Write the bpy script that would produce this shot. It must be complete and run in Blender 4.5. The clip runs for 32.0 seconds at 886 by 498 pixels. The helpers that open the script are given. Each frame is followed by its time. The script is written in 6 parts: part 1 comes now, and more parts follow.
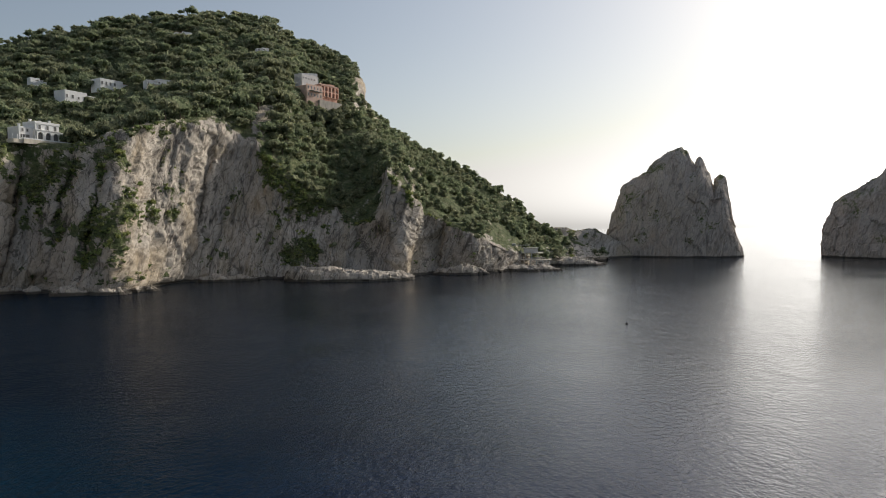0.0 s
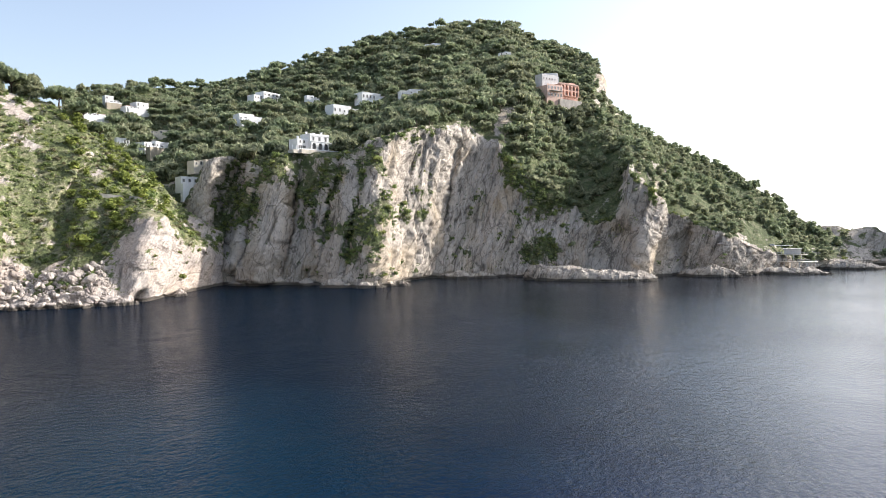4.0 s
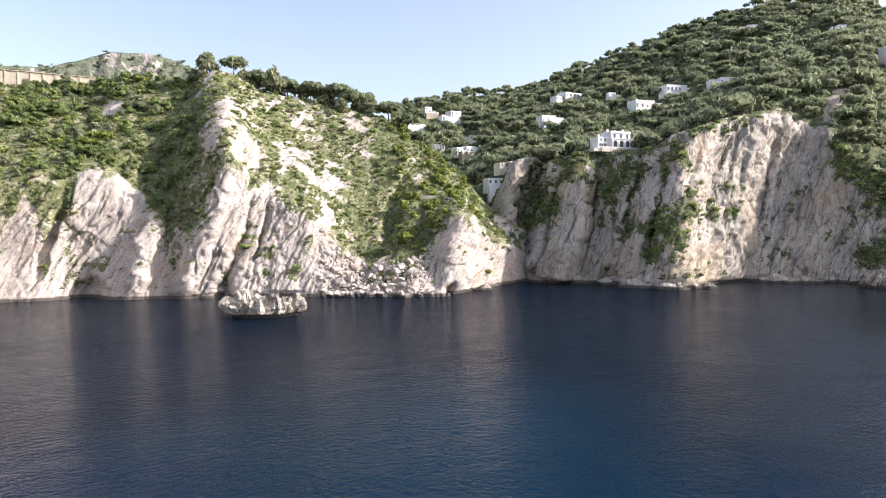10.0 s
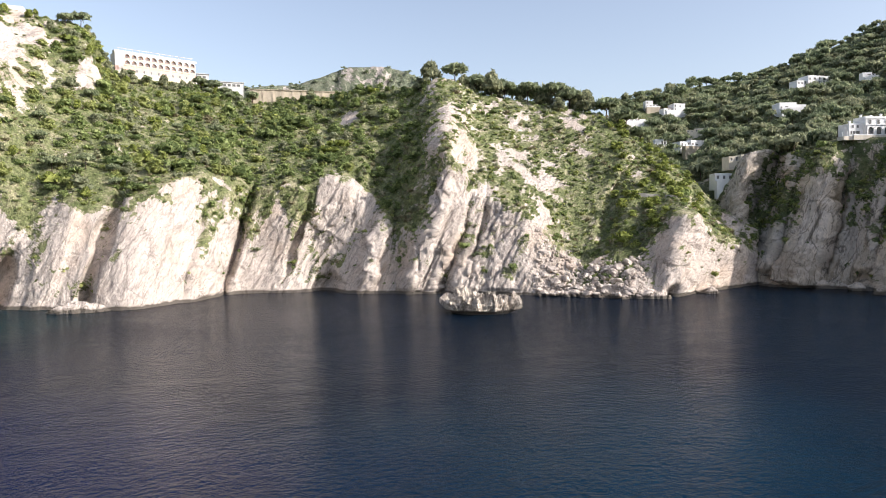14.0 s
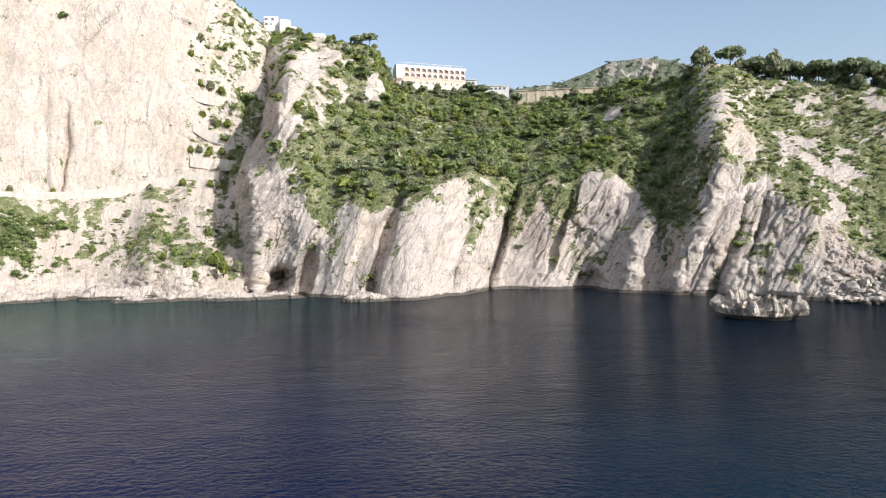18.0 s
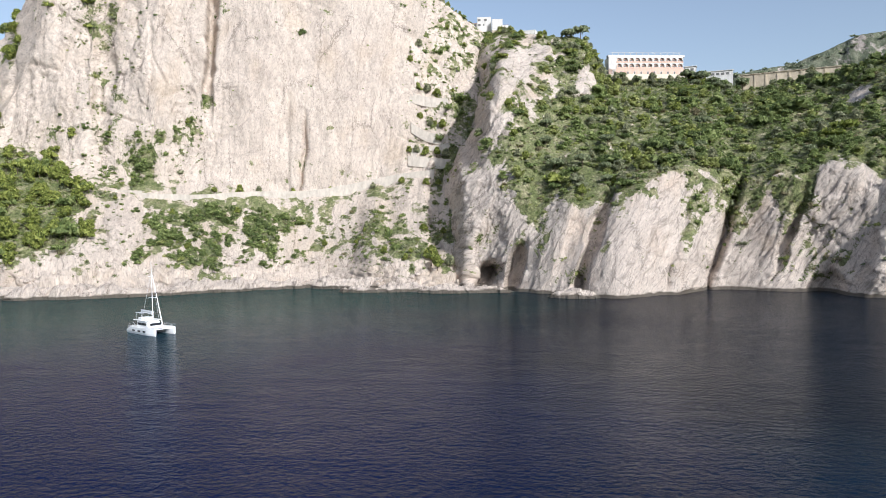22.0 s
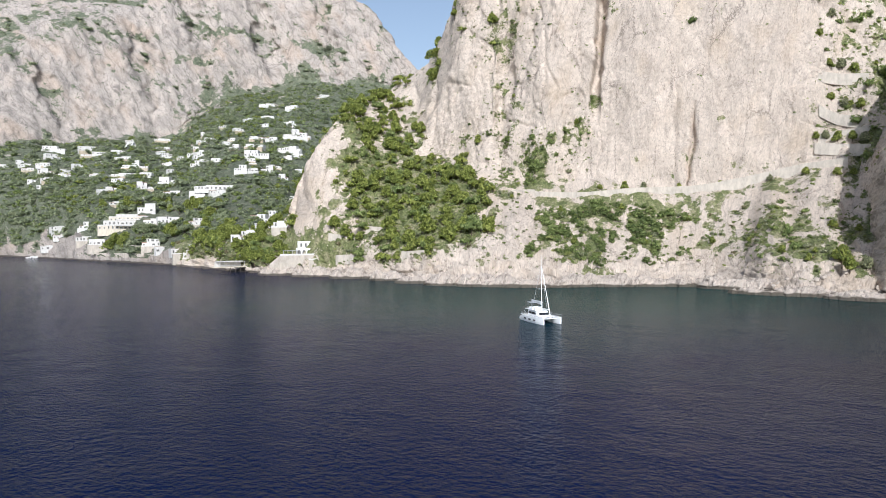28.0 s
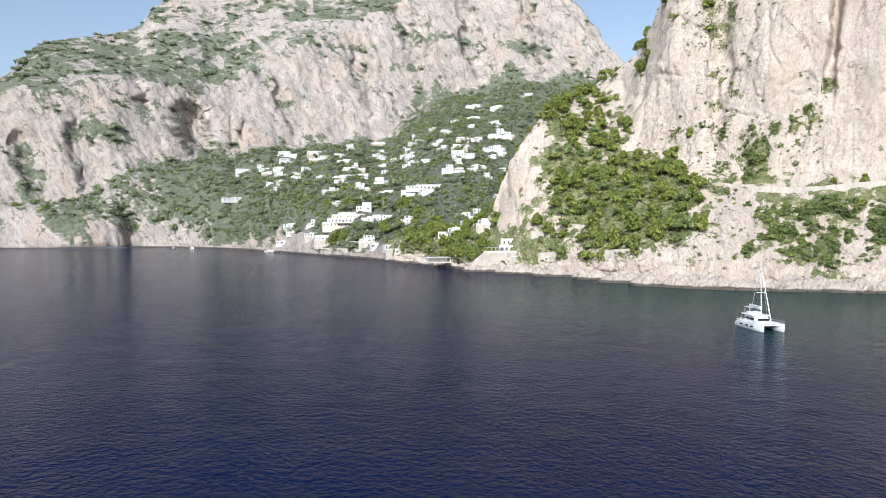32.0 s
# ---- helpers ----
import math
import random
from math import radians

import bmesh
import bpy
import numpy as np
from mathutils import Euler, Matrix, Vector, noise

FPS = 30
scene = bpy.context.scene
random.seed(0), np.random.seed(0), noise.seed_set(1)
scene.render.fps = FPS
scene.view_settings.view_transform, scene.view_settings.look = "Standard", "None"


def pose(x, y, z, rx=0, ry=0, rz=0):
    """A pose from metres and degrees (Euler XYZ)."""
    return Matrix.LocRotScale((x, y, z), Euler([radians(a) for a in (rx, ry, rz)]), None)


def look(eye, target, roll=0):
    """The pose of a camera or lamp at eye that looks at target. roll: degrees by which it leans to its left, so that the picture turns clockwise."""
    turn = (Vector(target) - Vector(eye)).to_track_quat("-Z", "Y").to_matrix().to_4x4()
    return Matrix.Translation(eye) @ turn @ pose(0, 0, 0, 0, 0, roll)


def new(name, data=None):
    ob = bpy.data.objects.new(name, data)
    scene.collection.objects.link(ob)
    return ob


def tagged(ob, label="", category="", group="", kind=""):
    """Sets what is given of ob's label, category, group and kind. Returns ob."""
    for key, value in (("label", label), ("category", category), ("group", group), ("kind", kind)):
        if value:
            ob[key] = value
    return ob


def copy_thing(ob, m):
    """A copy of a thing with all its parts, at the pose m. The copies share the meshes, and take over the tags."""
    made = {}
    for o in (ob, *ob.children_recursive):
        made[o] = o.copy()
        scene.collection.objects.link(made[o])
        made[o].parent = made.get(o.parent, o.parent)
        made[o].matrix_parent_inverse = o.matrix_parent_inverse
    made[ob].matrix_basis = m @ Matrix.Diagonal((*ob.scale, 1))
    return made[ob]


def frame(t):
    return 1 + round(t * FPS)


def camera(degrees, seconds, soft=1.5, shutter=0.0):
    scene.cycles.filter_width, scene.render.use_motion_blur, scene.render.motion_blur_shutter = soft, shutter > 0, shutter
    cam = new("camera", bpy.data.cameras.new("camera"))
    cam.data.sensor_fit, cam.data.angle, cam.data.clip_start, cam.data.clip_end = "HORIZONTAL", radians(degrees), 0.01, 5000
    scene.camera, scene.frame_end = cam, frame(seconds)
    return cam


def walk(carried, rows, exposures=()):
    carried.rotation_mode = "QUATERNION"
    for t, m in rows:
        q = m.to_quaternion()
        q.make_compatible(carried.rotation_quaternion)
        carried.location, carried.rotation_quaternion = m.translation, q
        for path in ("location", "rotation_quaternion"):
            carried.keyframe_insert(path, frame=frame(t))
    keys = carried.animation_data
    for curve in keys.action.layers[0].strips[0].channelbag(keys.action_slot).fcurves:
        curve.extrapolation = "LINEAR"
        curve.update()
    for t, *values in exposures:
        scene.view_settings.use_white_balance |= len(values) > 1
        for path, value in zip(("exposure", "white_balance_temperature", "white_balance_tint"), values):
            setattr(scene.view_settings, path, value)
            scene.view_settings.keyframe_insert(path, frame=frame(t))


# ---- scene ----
cam = camera(65.1, 32.0, 0.75)
PATH = [
    (0.0, 0.0, 0.0, 28.0, 88.11, 0.30, -0.10),
    (0.5, 0.0, 0.0, 28.0, 88.11, 0.32, 1.83),
    (1.0, 0.0, 0.0, 28.0, 88.11, 0.46, 5.59),
    (1.5, 0.0, 0.0, 28.0, 88.14, 0.42, 8.35),
    (2.0, 0.0, 0.0, 28.0, 88.15, 0.39, 9.66),
    (2.5, 0.0, 0.0, 28.0, 88.16, 0.40, 12.38),
    (3.0, 0.0, 0.0, 28.0, 88.15, 0.42, 15.00),
    (3.5, 0.0, 0.0, 28.0, 88.15, 0.42, 17.25),
    (5.5, 0.0, 0.0, 28.0, 88.17, 0.41, 25.78),
    (6.0, 0.0, 0.0, 28.0, 88.18, 0.40, 27.75),
    (6.5, 0.0, 0.0, 28.0, 88.17, 0.37, 29.65),
    (7.0, 0.0, 0.0, 28.0, 88.19, 0.33, 31.57),
    (7.5, 0.0, 0.0, 28.0, 88.19, 0.33, 33.54),
    (8.0, 0.0, 0.0, 28.0, 88.18, 0.33, 35.52),
    (8.5, 0.0, 0.0, 28.0, 88.17, 0.29, 37.51),
    (9.0, 0.0, 0.0, 28.0, 88.18, 0.31, 39.55),
    (9.5, 0.0, 0.0, 28.0, 88.18, 0.33, 41.63),
    (10.0, 0.0, 0.0, 28.0, 88.19, 0.32, 43.78),
    (10.5, 0.0, 0.0, 28.0, 88.17, 0.36, 45.97),
    (11.0, 0.0, 0.0, 28.0, 88.20, 0.34, 48.15),
    (11.5, 0.0, 0.0, 28.0, 88.21, 0.34, 50.31),
    (12.0, 0.0, 0.0, 28.0, 88.21, 0.37, 52.46),
    (12.5, 0.0, 0.0, 28.0, 88.23, 0.40, 54.65),
    (13.0, 0.0, 0.0, 28.0, 88.23, 0.42, 56.89),
    (13.5, 0.0, 0.0, 28.0, 88.25, 0.44, 59.18),
    (14.0, 0.0, 0.0, 28.0, 88.26, 0.46, 61.44),
    (14.5, 0.0, 0.0, 28.0, 88.25, 0.49, 63.71),
    (16.5, 0.0, 0.0, 28.0, 88.24, 0.51, 72.88),
    (17.0, 0.0, 0.0, 28.0, 88.22, 0.62, 75.94),
    (17.5, 0.0, 0.0, 28.0, 88.25, 0.63, 79.84),
    (18.0, 0.0, 0.0, 28.0, 88.25, 0.60, 82.80),
    (18.5, 0.0, 0.0, 28.0, 88.23, 0.60, 85.37),
    (19.0, 0.0, 0.0, 28.0, 88.20, 0.56, 87.24),
    (19.5, 0.0, 0.0, 28.0, 88.18, 0.56, 89.02),
    (20.0, 0.0, 0.0, 28.0, 88.13, 0.54, 90.46),
    (20.5, 0.0, 0.0, 28.0, 88.10, 0.50, 92.10),
    (21.0, 0.0, 0.0, 28.0, 88.08, 0.49, 94.11),
    (21.5, 0.0, 0.0, 28.0, 88.05, 0.51, 96.80),
    (22.0, 0.0, 0.0, 28.0, 88.06, 0.54, 99.91),
    (22.5, 0.0, 0.0, 28.0, 88.05, 0.55, 102.99),
    (23.0, 0.0, 0.0, 28.0, 88.03, 0.57, 106.02),
    (23.5, 0.0, 0.0, 28.0, 88.03, 0.57, 108.97),
    (24.0, 0.0, 0.0, 28.0, 88.03, 0.58, 112.00),
    (24.5, 0.0, 0.0, 28.0, 88.04, 0.55, 115.04),
    (25.0, 0.0, 0.0, 28.0, 88.05, 0.51, 117.57),
    (25.5, 0.0, 0.0, 28.0, 88.03, 0.49, 119.68),
    (26.0, 0.0, 0.0, 28.0, 88.05, 0.48, 121.87),
    (26.5, 0.0, 0.0, 28.0, 88.03, 0.51, 124.59),
    (28.5, 0.0, 0.0, 28.0, 88.02, 0.43, 132.98),
    (29.0, 0.0, 0.0, 28.0, 88.01, 0.45, 135.52),
    (29.5, 0.0, 0.0, 28.0, 88.01, 0.44, 137.83),
    (30.0, 0.0, 0.0, 28.0, 87.99, 0.40, 139.83),
    (30.5, 0.0, 0.0, 28.0, 87.98, 0.40, 142.01),
    (31.0, 0.0, 0.0, 28.0, 87.99, 0.45, 144.04),
    (31.5, 0.0, 0.0, 28.0, 87.96, 0.41, 146.00),
    (32.0, 0.0, 0.0, 28.0, 87.94, 0.33, 147.41),
]
EXPOSURES = [(0.0, -0.18, 6900, 10), (1.5, 0.18, 6750, 10), (3.0, 0.75, 6600, 11), (6.0, 1.40, 6400, 16), (9.0, 1.27, 6450, 18), (13.0, 0.98, 6650, 16),
             (16.5, 0.7, 6450, 12), (19.0, 0.55, 6250, 11), (24.0, 0.24, 6050, 11), (26.0, 0.18, 6000, 11), (29.0, 0.22, 6050, 10), (32.0, 0.38, 6050, 10)]
walk(cam, [(t, pose(*p)) for t, *p in PATH], EXPOSURES)


# ---- light ----
SUN_AZ, SUN_EL = -48.0, 29.0          # degrees; azimuth counts to the left from +y


def way(az, el=0.0):
    a, e = radians(az), radians(el)
    return Vector((-math.sin(a) * math.cos(e), math.cos(a) * math.cos(e), math.sin(e)))


world = bpy.data.worlds.new("sky")
scene.world = world
world.use_nodes = True
wn = world.node_tree.nodes
sky = wn.new("ShaderNodeTexSky")
sky.sky_type = 'NISHITA'
sky.sun_disc = False
sky.sun_elevation = radians(SUN_EL)
sky.sun_rotation = radians(-SUN_AZ)
sky.air_density, sky.dust_density, sky.ozone_density = 1.0, 1.9, 0.8
wn["Background"].inputs["Strength"].default_value = 0.122
pale = wn.new("ShaderNodeHueSaturation")      # a hazy, milky morning sky
pale.inputs["Saturation"].default_value = 0.82
world.node_tree.links.new(sky.outputs[0], pale.inputs["Color"])
split = wn.new("ShaderNodeSeparateColor")     # the glow round the sun stays white in the haze
join = wn.new("ShaderNodeCombineColor")
world.node_tree.links.new(pale.outputs[0], split.inputs[0])
world.node_tree.links.new(split.outputs[0], join.inputs[0])
for k in (1, 2):
    lift = wn.new("ShaderNodeMath")
    lift.operation = 'MAXIMUM'
    world.node_tree.links.new(split.outputs[k], lift.inputs[0])
    world.node_tree.links.new(split.outputs[0], lift.inputs[1])
    world.node_tree.links.new(lift.outputs[0], join.inputs[k])
world.node_tree.links.new(join.outputs[0], wn["Background"].inputs["Color"])

sun_data = bpy.data.lights.new("sun", 'SUN')
sun_data.energy, sun_data.angle, sun_data.color = 3.3, radians(0.6), (1.0, 0.965, 0.91)
sun = new("sun", sun_data)
sun.matrix_world = look(way(SUN_AZ, SUN_EL) * 1000, (0, 0, 0))


# ---- materials ----
class Mat:
    """A short way to write node materials."""

    def __init__(self, name, rough=0.9, spec=0.3):
        self.mat = bpy.data.materials.new(name)
        self.mat.use_nodes = True
        self.t = self.mat.node_tree
        self.b = self.t.nodes["Principled BSDF"]
        self.b.inputs["Roughness"].default_value = rough
        self.b.inputs["Specular IOR Level"].default_value = spec

    def link(self, a, b):
        self.t.links.new(a, b)

    def node(self, kind, **inputs):
        n = self.t.nodes.new(kind)
        for k, v in inputs.items():
            key = int(k[1:]) if k[0] == "_" and k[1:].isdigit() else k
            if isinstance(v, bpy.types.NodeSocket):
                self.link(v, n.inputs[key])
            else:
                n.inputs[key].default_value = v
        return n

    seam = False

    def place(self, scale=(1, 1, 1)):
        """Places in metres; along the rock's own seams where the stone has them."""
        if self.seam:
            g = self.node("ShaderNodeAttribute")
            g.attribute_name = "seam"
            m = self.node("ShaderNodeMapping", Vector=g.outputs["Vector"])
        else:
            g = self.node("ShaderNodeNewGeometry")
            m = self.node("ShaderNodeMapping", Vector=g.outputs["Position"])
        m.inputs["Scale"].default_value = scale
        return m.outputs[0]

    def noise(self, metres, detail=4.0, stretch=(1, 1, 1), rough=0.55, distort=0.0):
        s = [q / metres for q in stretch]
        n = self.node("ShaderNodeTexNoise", Vector=self.place(s), Scale=1.0, Detail=detail, Roughness=rough, Distortion=distort)
        return n.outputs["Fac"]

    def ramp(self, fac, *stops):
        n = self.node("ShaderNodeValToRGB", Fac=fac)
        e = n.color_ramp.elements
        while len(e) < len(stops):
            e.new(0.5)
        for el, (p, c) in zip(e, stops):
            el.position = p
            el.color = (*c, 1) if isinstance(c, tuple) else (c, c, c, 1)
        return n.outputs[0]

    def mix(self, fac, a, b, blend='MIX'):
        n = self.t.nodes.new("ShaderNodeMix")
        n.data_type, n.blend_type = 'RGBA', blend
        for sock, v in ((n.inputs[0], fac), (n.inputs[6], a), (n.inputs[7], b)):
            if isinstance(v, bpy.types.NodeSocket):
                self.link(v, sock)
            else:
                sock.default_value = v if isinstance(v, float) else (*v, 1)
        return n.outputs[2]

    def calc(self, op, a, b):
        n = self.node("ShaderNodeMath", _0=a, _1=b)
        n.operation = op
        return n.outputs[0]

    def colour(self, c):
        if isinstance(c, tuple):
            self.b.inputs["Base Color"].default_value = (*c, 1)
        else:
            self.link(c, self.b.inputs["Base Color"])
        return self

    def bump(self, height, metres, strength=1.0):
        n = self.node("ShaderNodeBump", Height=height, Distance=metres, Strength=strength)
        self.link(n.outputs[0], self.b.inputs["Normal"])
        return self


def stone_colour(m, pale, mid, dark, ochre, scale=1.0, streaks=0.7, grain=1.0):
    """Weathered limestone: pale faces, grey streaks along the seams that also paint shadow lines, fine cracks and ochre
    stains.
    """
    base = m.ramp(m.noise(11 * scale, 6, (1, 0.45 * grain, 0.2)), (0.34, mid), (0.58, pale))
    streak = m.ramp(m.noise(4.2 * scale, 6, (1, 0.24 * grain, 0.2), 0.72, 0.5), (0.36, 1.0), (0.475, 0.0))
    c = m.mix(m.calc('MULTIPLY', streak, streaks), base, dark)
    # short dark strokes paint the shadows of small crevices
    crevice_shade = m.ramp(m.noise(1.15 * scale, 5, (1, 0.3 * grain, 0.2), 0.75, 0.4), (0.34, 0.7), (0.45, 0.0))
    c = m.mix(crevice_shade, c, dark)
    warm = m.ramp(m.noise(19 * scale, 4, (1, 0.6, 0.2)), (0.52, 0.0), (0.68, 0.65))
    c = m.mix(warm, c, ochre)
    glare = m.ramp(m.noise(0.8 * scale, 3, (1, 0.6, 0.2), 0.7), (0.35, 0.86), (0.65, 1.1))
    c = m.mix(1.0, c, glare, 'MULTIPLY')
    warp = m.node("ShaderNodeTexNoise", Vector=m.place((0.2, 0.2, 0.2))).outputs["Color"]
    v = m.node("ShaderNodeTexVoronoi", Vector=m.mix(0.2, m.place((0.2 / scale, 0.075 / scale, 0.05 / scale)), warp), Scale=1.0)
    v.feature = 'DISTANCE_TO_EDGE'
    crack = m.ramp(m.calc('ADD', v.outputs["Distance"], m.calc('MULTIPLY', m.noise(6 * scale, 3), 0.11)), (0.055, 0.75 * streaks), (0.09, 0.0))
    c = m.mix(crack, c, dark)
    # a few long cracks and drip lines
    w = m.node("ShaderNodeTexVoronoi", Vector=m.mix(0.12, m.place((0.05 / scale, 0.016 / scale, 0.012 / scale)), warp), Scale=1.0)
    w.feature = 'DISTANCE_TO_EDGE'
    line = m.ramp(m.calc('ADD', w.outputs["Distance"], m.calc('MULTIPLY', m.noise(24 * scale, 4), 0.05)), (0.022, 0.85), (0.034, 0.0))
    drip = m.ramp(m.noise(2.4 * scale, 3, (1, 0.06, 0.1), 0.6), (0.60, 0.0), (0.74, 0.22))
    return m.mix(line, m.mix(drip, c, dark), dark)


def scrub_colour(m, a, b, c):
    patch = m.ramp(m.noise(6, 5, rough=0.7), (0.35, a), (0.5, b), (0.66, c))
    fine = m.ramp(m.noise(1.1, 5, rough=0.8), (0.36, 0.5), (0.5, 1.0), (0.64, 1.6))
    return m.mix(1.0, patch, fine, 'MULTIPLY')


def land_material(name, pale, mid, dark, ochre, greens, wet=True, scale=1.0, seam=True, streaks=0.7, relief=1.35, grain=1.0):
    m = Mat(name, 0.92, 0.2)
    m.seam = seam
    rock = stone_colour(m, pale, mid, dark, ochre, scale, streaks, grain)
    h = m.calc('ADD', m.noise(2.6 * scale, 7, (1, 0.4 * grain, 0.3), 0.78, 0.6), m.calc('MULTIPLY', m.noise(0.7 * scale, 4, (1, 0.7, 0.5), 0.75), 0.35))
    m.bump(h, relief * scale, 1.0)
    m.seam = False
    if wet:
        sep = m.node("ShaderNodeSeparateXYZ", Vector=m.place())
        rise = m.calc('ADD', sep.outputs[2], m.calc('MULTIPLY', m.noise(5, 3), -2.0))
        tide = m.ramp(rise, (0.0, 0.9), (0.2, 0.5), (0.6, 0.0))
        rock = m.mix(tide, rock, (0.085, 0.072, 0.055))
    at = m.node("ShaderNodeAttribute")
    at.attribute_name = "cover"
    edge = m.calc('ADD', at.outputs["Fac"], m.calc('MULTIPLY', m.calc('SUBTRACT', m.noise(2.6 * scale, 6, rough=0.8), 0.5), 2.3))
    grown = m.ramp(edge, (0.46, 0.0), (0.60, 1.0))
    m.colour(m.mix(grown, rock, scrub_colour(m, *greens)))
    return m.mat


GREENS = ((0.10, 0.122, 0.048), (0.18, 0.195, 0.088), (0.35, 0.315, 0.205))
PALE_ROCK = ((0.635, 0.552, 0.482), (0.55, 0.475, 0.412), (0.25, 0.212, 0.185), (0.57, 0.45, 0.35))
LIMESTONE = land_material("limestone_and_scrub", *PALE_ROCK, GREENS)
WALLSTONE = land_material("sheer_limestone_and_scrub", (0.66, 0.567, 0.485), (0.565, 0.483, 0.41), (0.26, 0.215, 0.182), (0.55, 0.445, 0.345), GREENS, streaks=0.34, relief=1.2, grain=2.0)
BOULDER_STONE = land_material("fallen_limestone", *PALE_ROCK, GREENS, seam=False)
GREYSTONE = land_material("grey_limestone_and_wood", (0.62, 0.545, 0.46), (0.47, 0.41, 0.34), (0.17, 0.145, 0.12), (0.52, 0.41, 0.28),
                          ((0.07, 0.09, 0.038), (0.12, 0.14, 0.06), (0.20, 0.19, 0.11)), streaks=1.0)
# far stone and greens, with haze put into their paler, greyer colours
HAZED_FARSTONE = land_material("hazed_far_limestone_and_wood", (0.54, 0.475, 0.425), (0.41, 0.365, 0.33), (0.19, 0.172, 0.16), (0.52, 0.41, 0.33),
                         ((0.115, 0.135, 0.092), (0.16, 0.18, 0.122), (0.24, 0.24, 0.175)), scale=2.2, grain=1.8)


def leaf_material(name, dark, mid, light):
    m = Mat(name, 0.75, 0.25)
    g = m.node("ShaderNodeNewGeometry")
    o = m.node("ShaderNodeObjectInfo")
    r = m.calc('FRACT', m.calc('ADD', g.outputs["Random Per Island"], o.outputs["Random"]), 0.0)
    c = m.ramp(r, (0.05, dark), (0.5, mid), (0.95, light))
    f = m.ramp(m.noise(0.8, 4, rough=0.75), (0.32, 0.8), (0.66, 1.4))
    m.colour(m.mix(1.0, c, f, 'MULTIPLY'))
    m.bump(m.noise(0.6, 4, rough=0.8), 0.2, 0.8)
    thin = m.node("ShaderNodeBsdfTranslucent", Color=m.mix(1.0, c, f, 'MULTIPLY'))
    both = m.node("ShaderNodeMixShader", _0=0.5, _1=m.b.outputs[0], _2=thin.outputs[0])
    m.link(both.outputs[0], m.t.nodes["Material Output"].inputs[0])
    return m.mat


PINE = leaf_material("pine_needles", (0.085, 0.12, 0.045), (0.165, 0.215, 0.08), (0.28, 0.33, 0.13))
# leaf colours lifted lighter and bluer to imitate haze over the hill
HAZED_HILL_PINE = leaf_material("hazed_hill_pine_needles", (0.14, 0.175, 0.10), (0.25, 0.29, 0.165), (0.38, 0.41, 0.245))
HAZED_HILL_OAK = leaf_material("hazed_hill_oak_leaves", (0.16, 0.18, 0.11), (0.28, 0.295, 0.175), (0.42, 0.42, 0.26))
PINE_FRESH = leaf_material("fresh_pine_needles", (0.105, 0.135, 0.04), (0.25, 0.295, 0.07), (0.40, 0.43, 0.125))
SHRUB = leaf_material("shrub_leaves", (0.12, 0.165, 0.058), (0.235, 0.295, 0.105), (0.36, 0.41, 0.17))
SPURGE = leaf_material("yellow_green_spurge", (0.19, 0.22, 0.07), (0.29, 0.325, 0.11), (0.40, 0.42, 0.165))
OLIVE = leaf_material("grey_olive_scrub", (0.18, 0.20, 0.115), (0.27, 0.29, 0.175), (0.38, 0.39, 0.25))
STRAW = leaf_material("dry_grass", (0.17, 0.15, 0.08), (0.25, 0.22, 0.13), (0.34, 0.30, 0.19))
# haze is mixed into this far leaf green
HAZED_FARLEAF = leaf_material("hazed_far_woods_leaves", (0.18, 0.215, 0.135), (0.265, 0.305, 0.185), (0.38, 0.41, 0.255))
BARK = Mat("bark", 0.9, 0.1)
BARK.colour(BARK.ramp(BARK.noise(0.5, 4, (1, 1, 0.3)), (0.35, (0.07, 0.05, 0.035)), (0.65, (0.17, 0.13, 0.10))))
BARK = BARK.mat


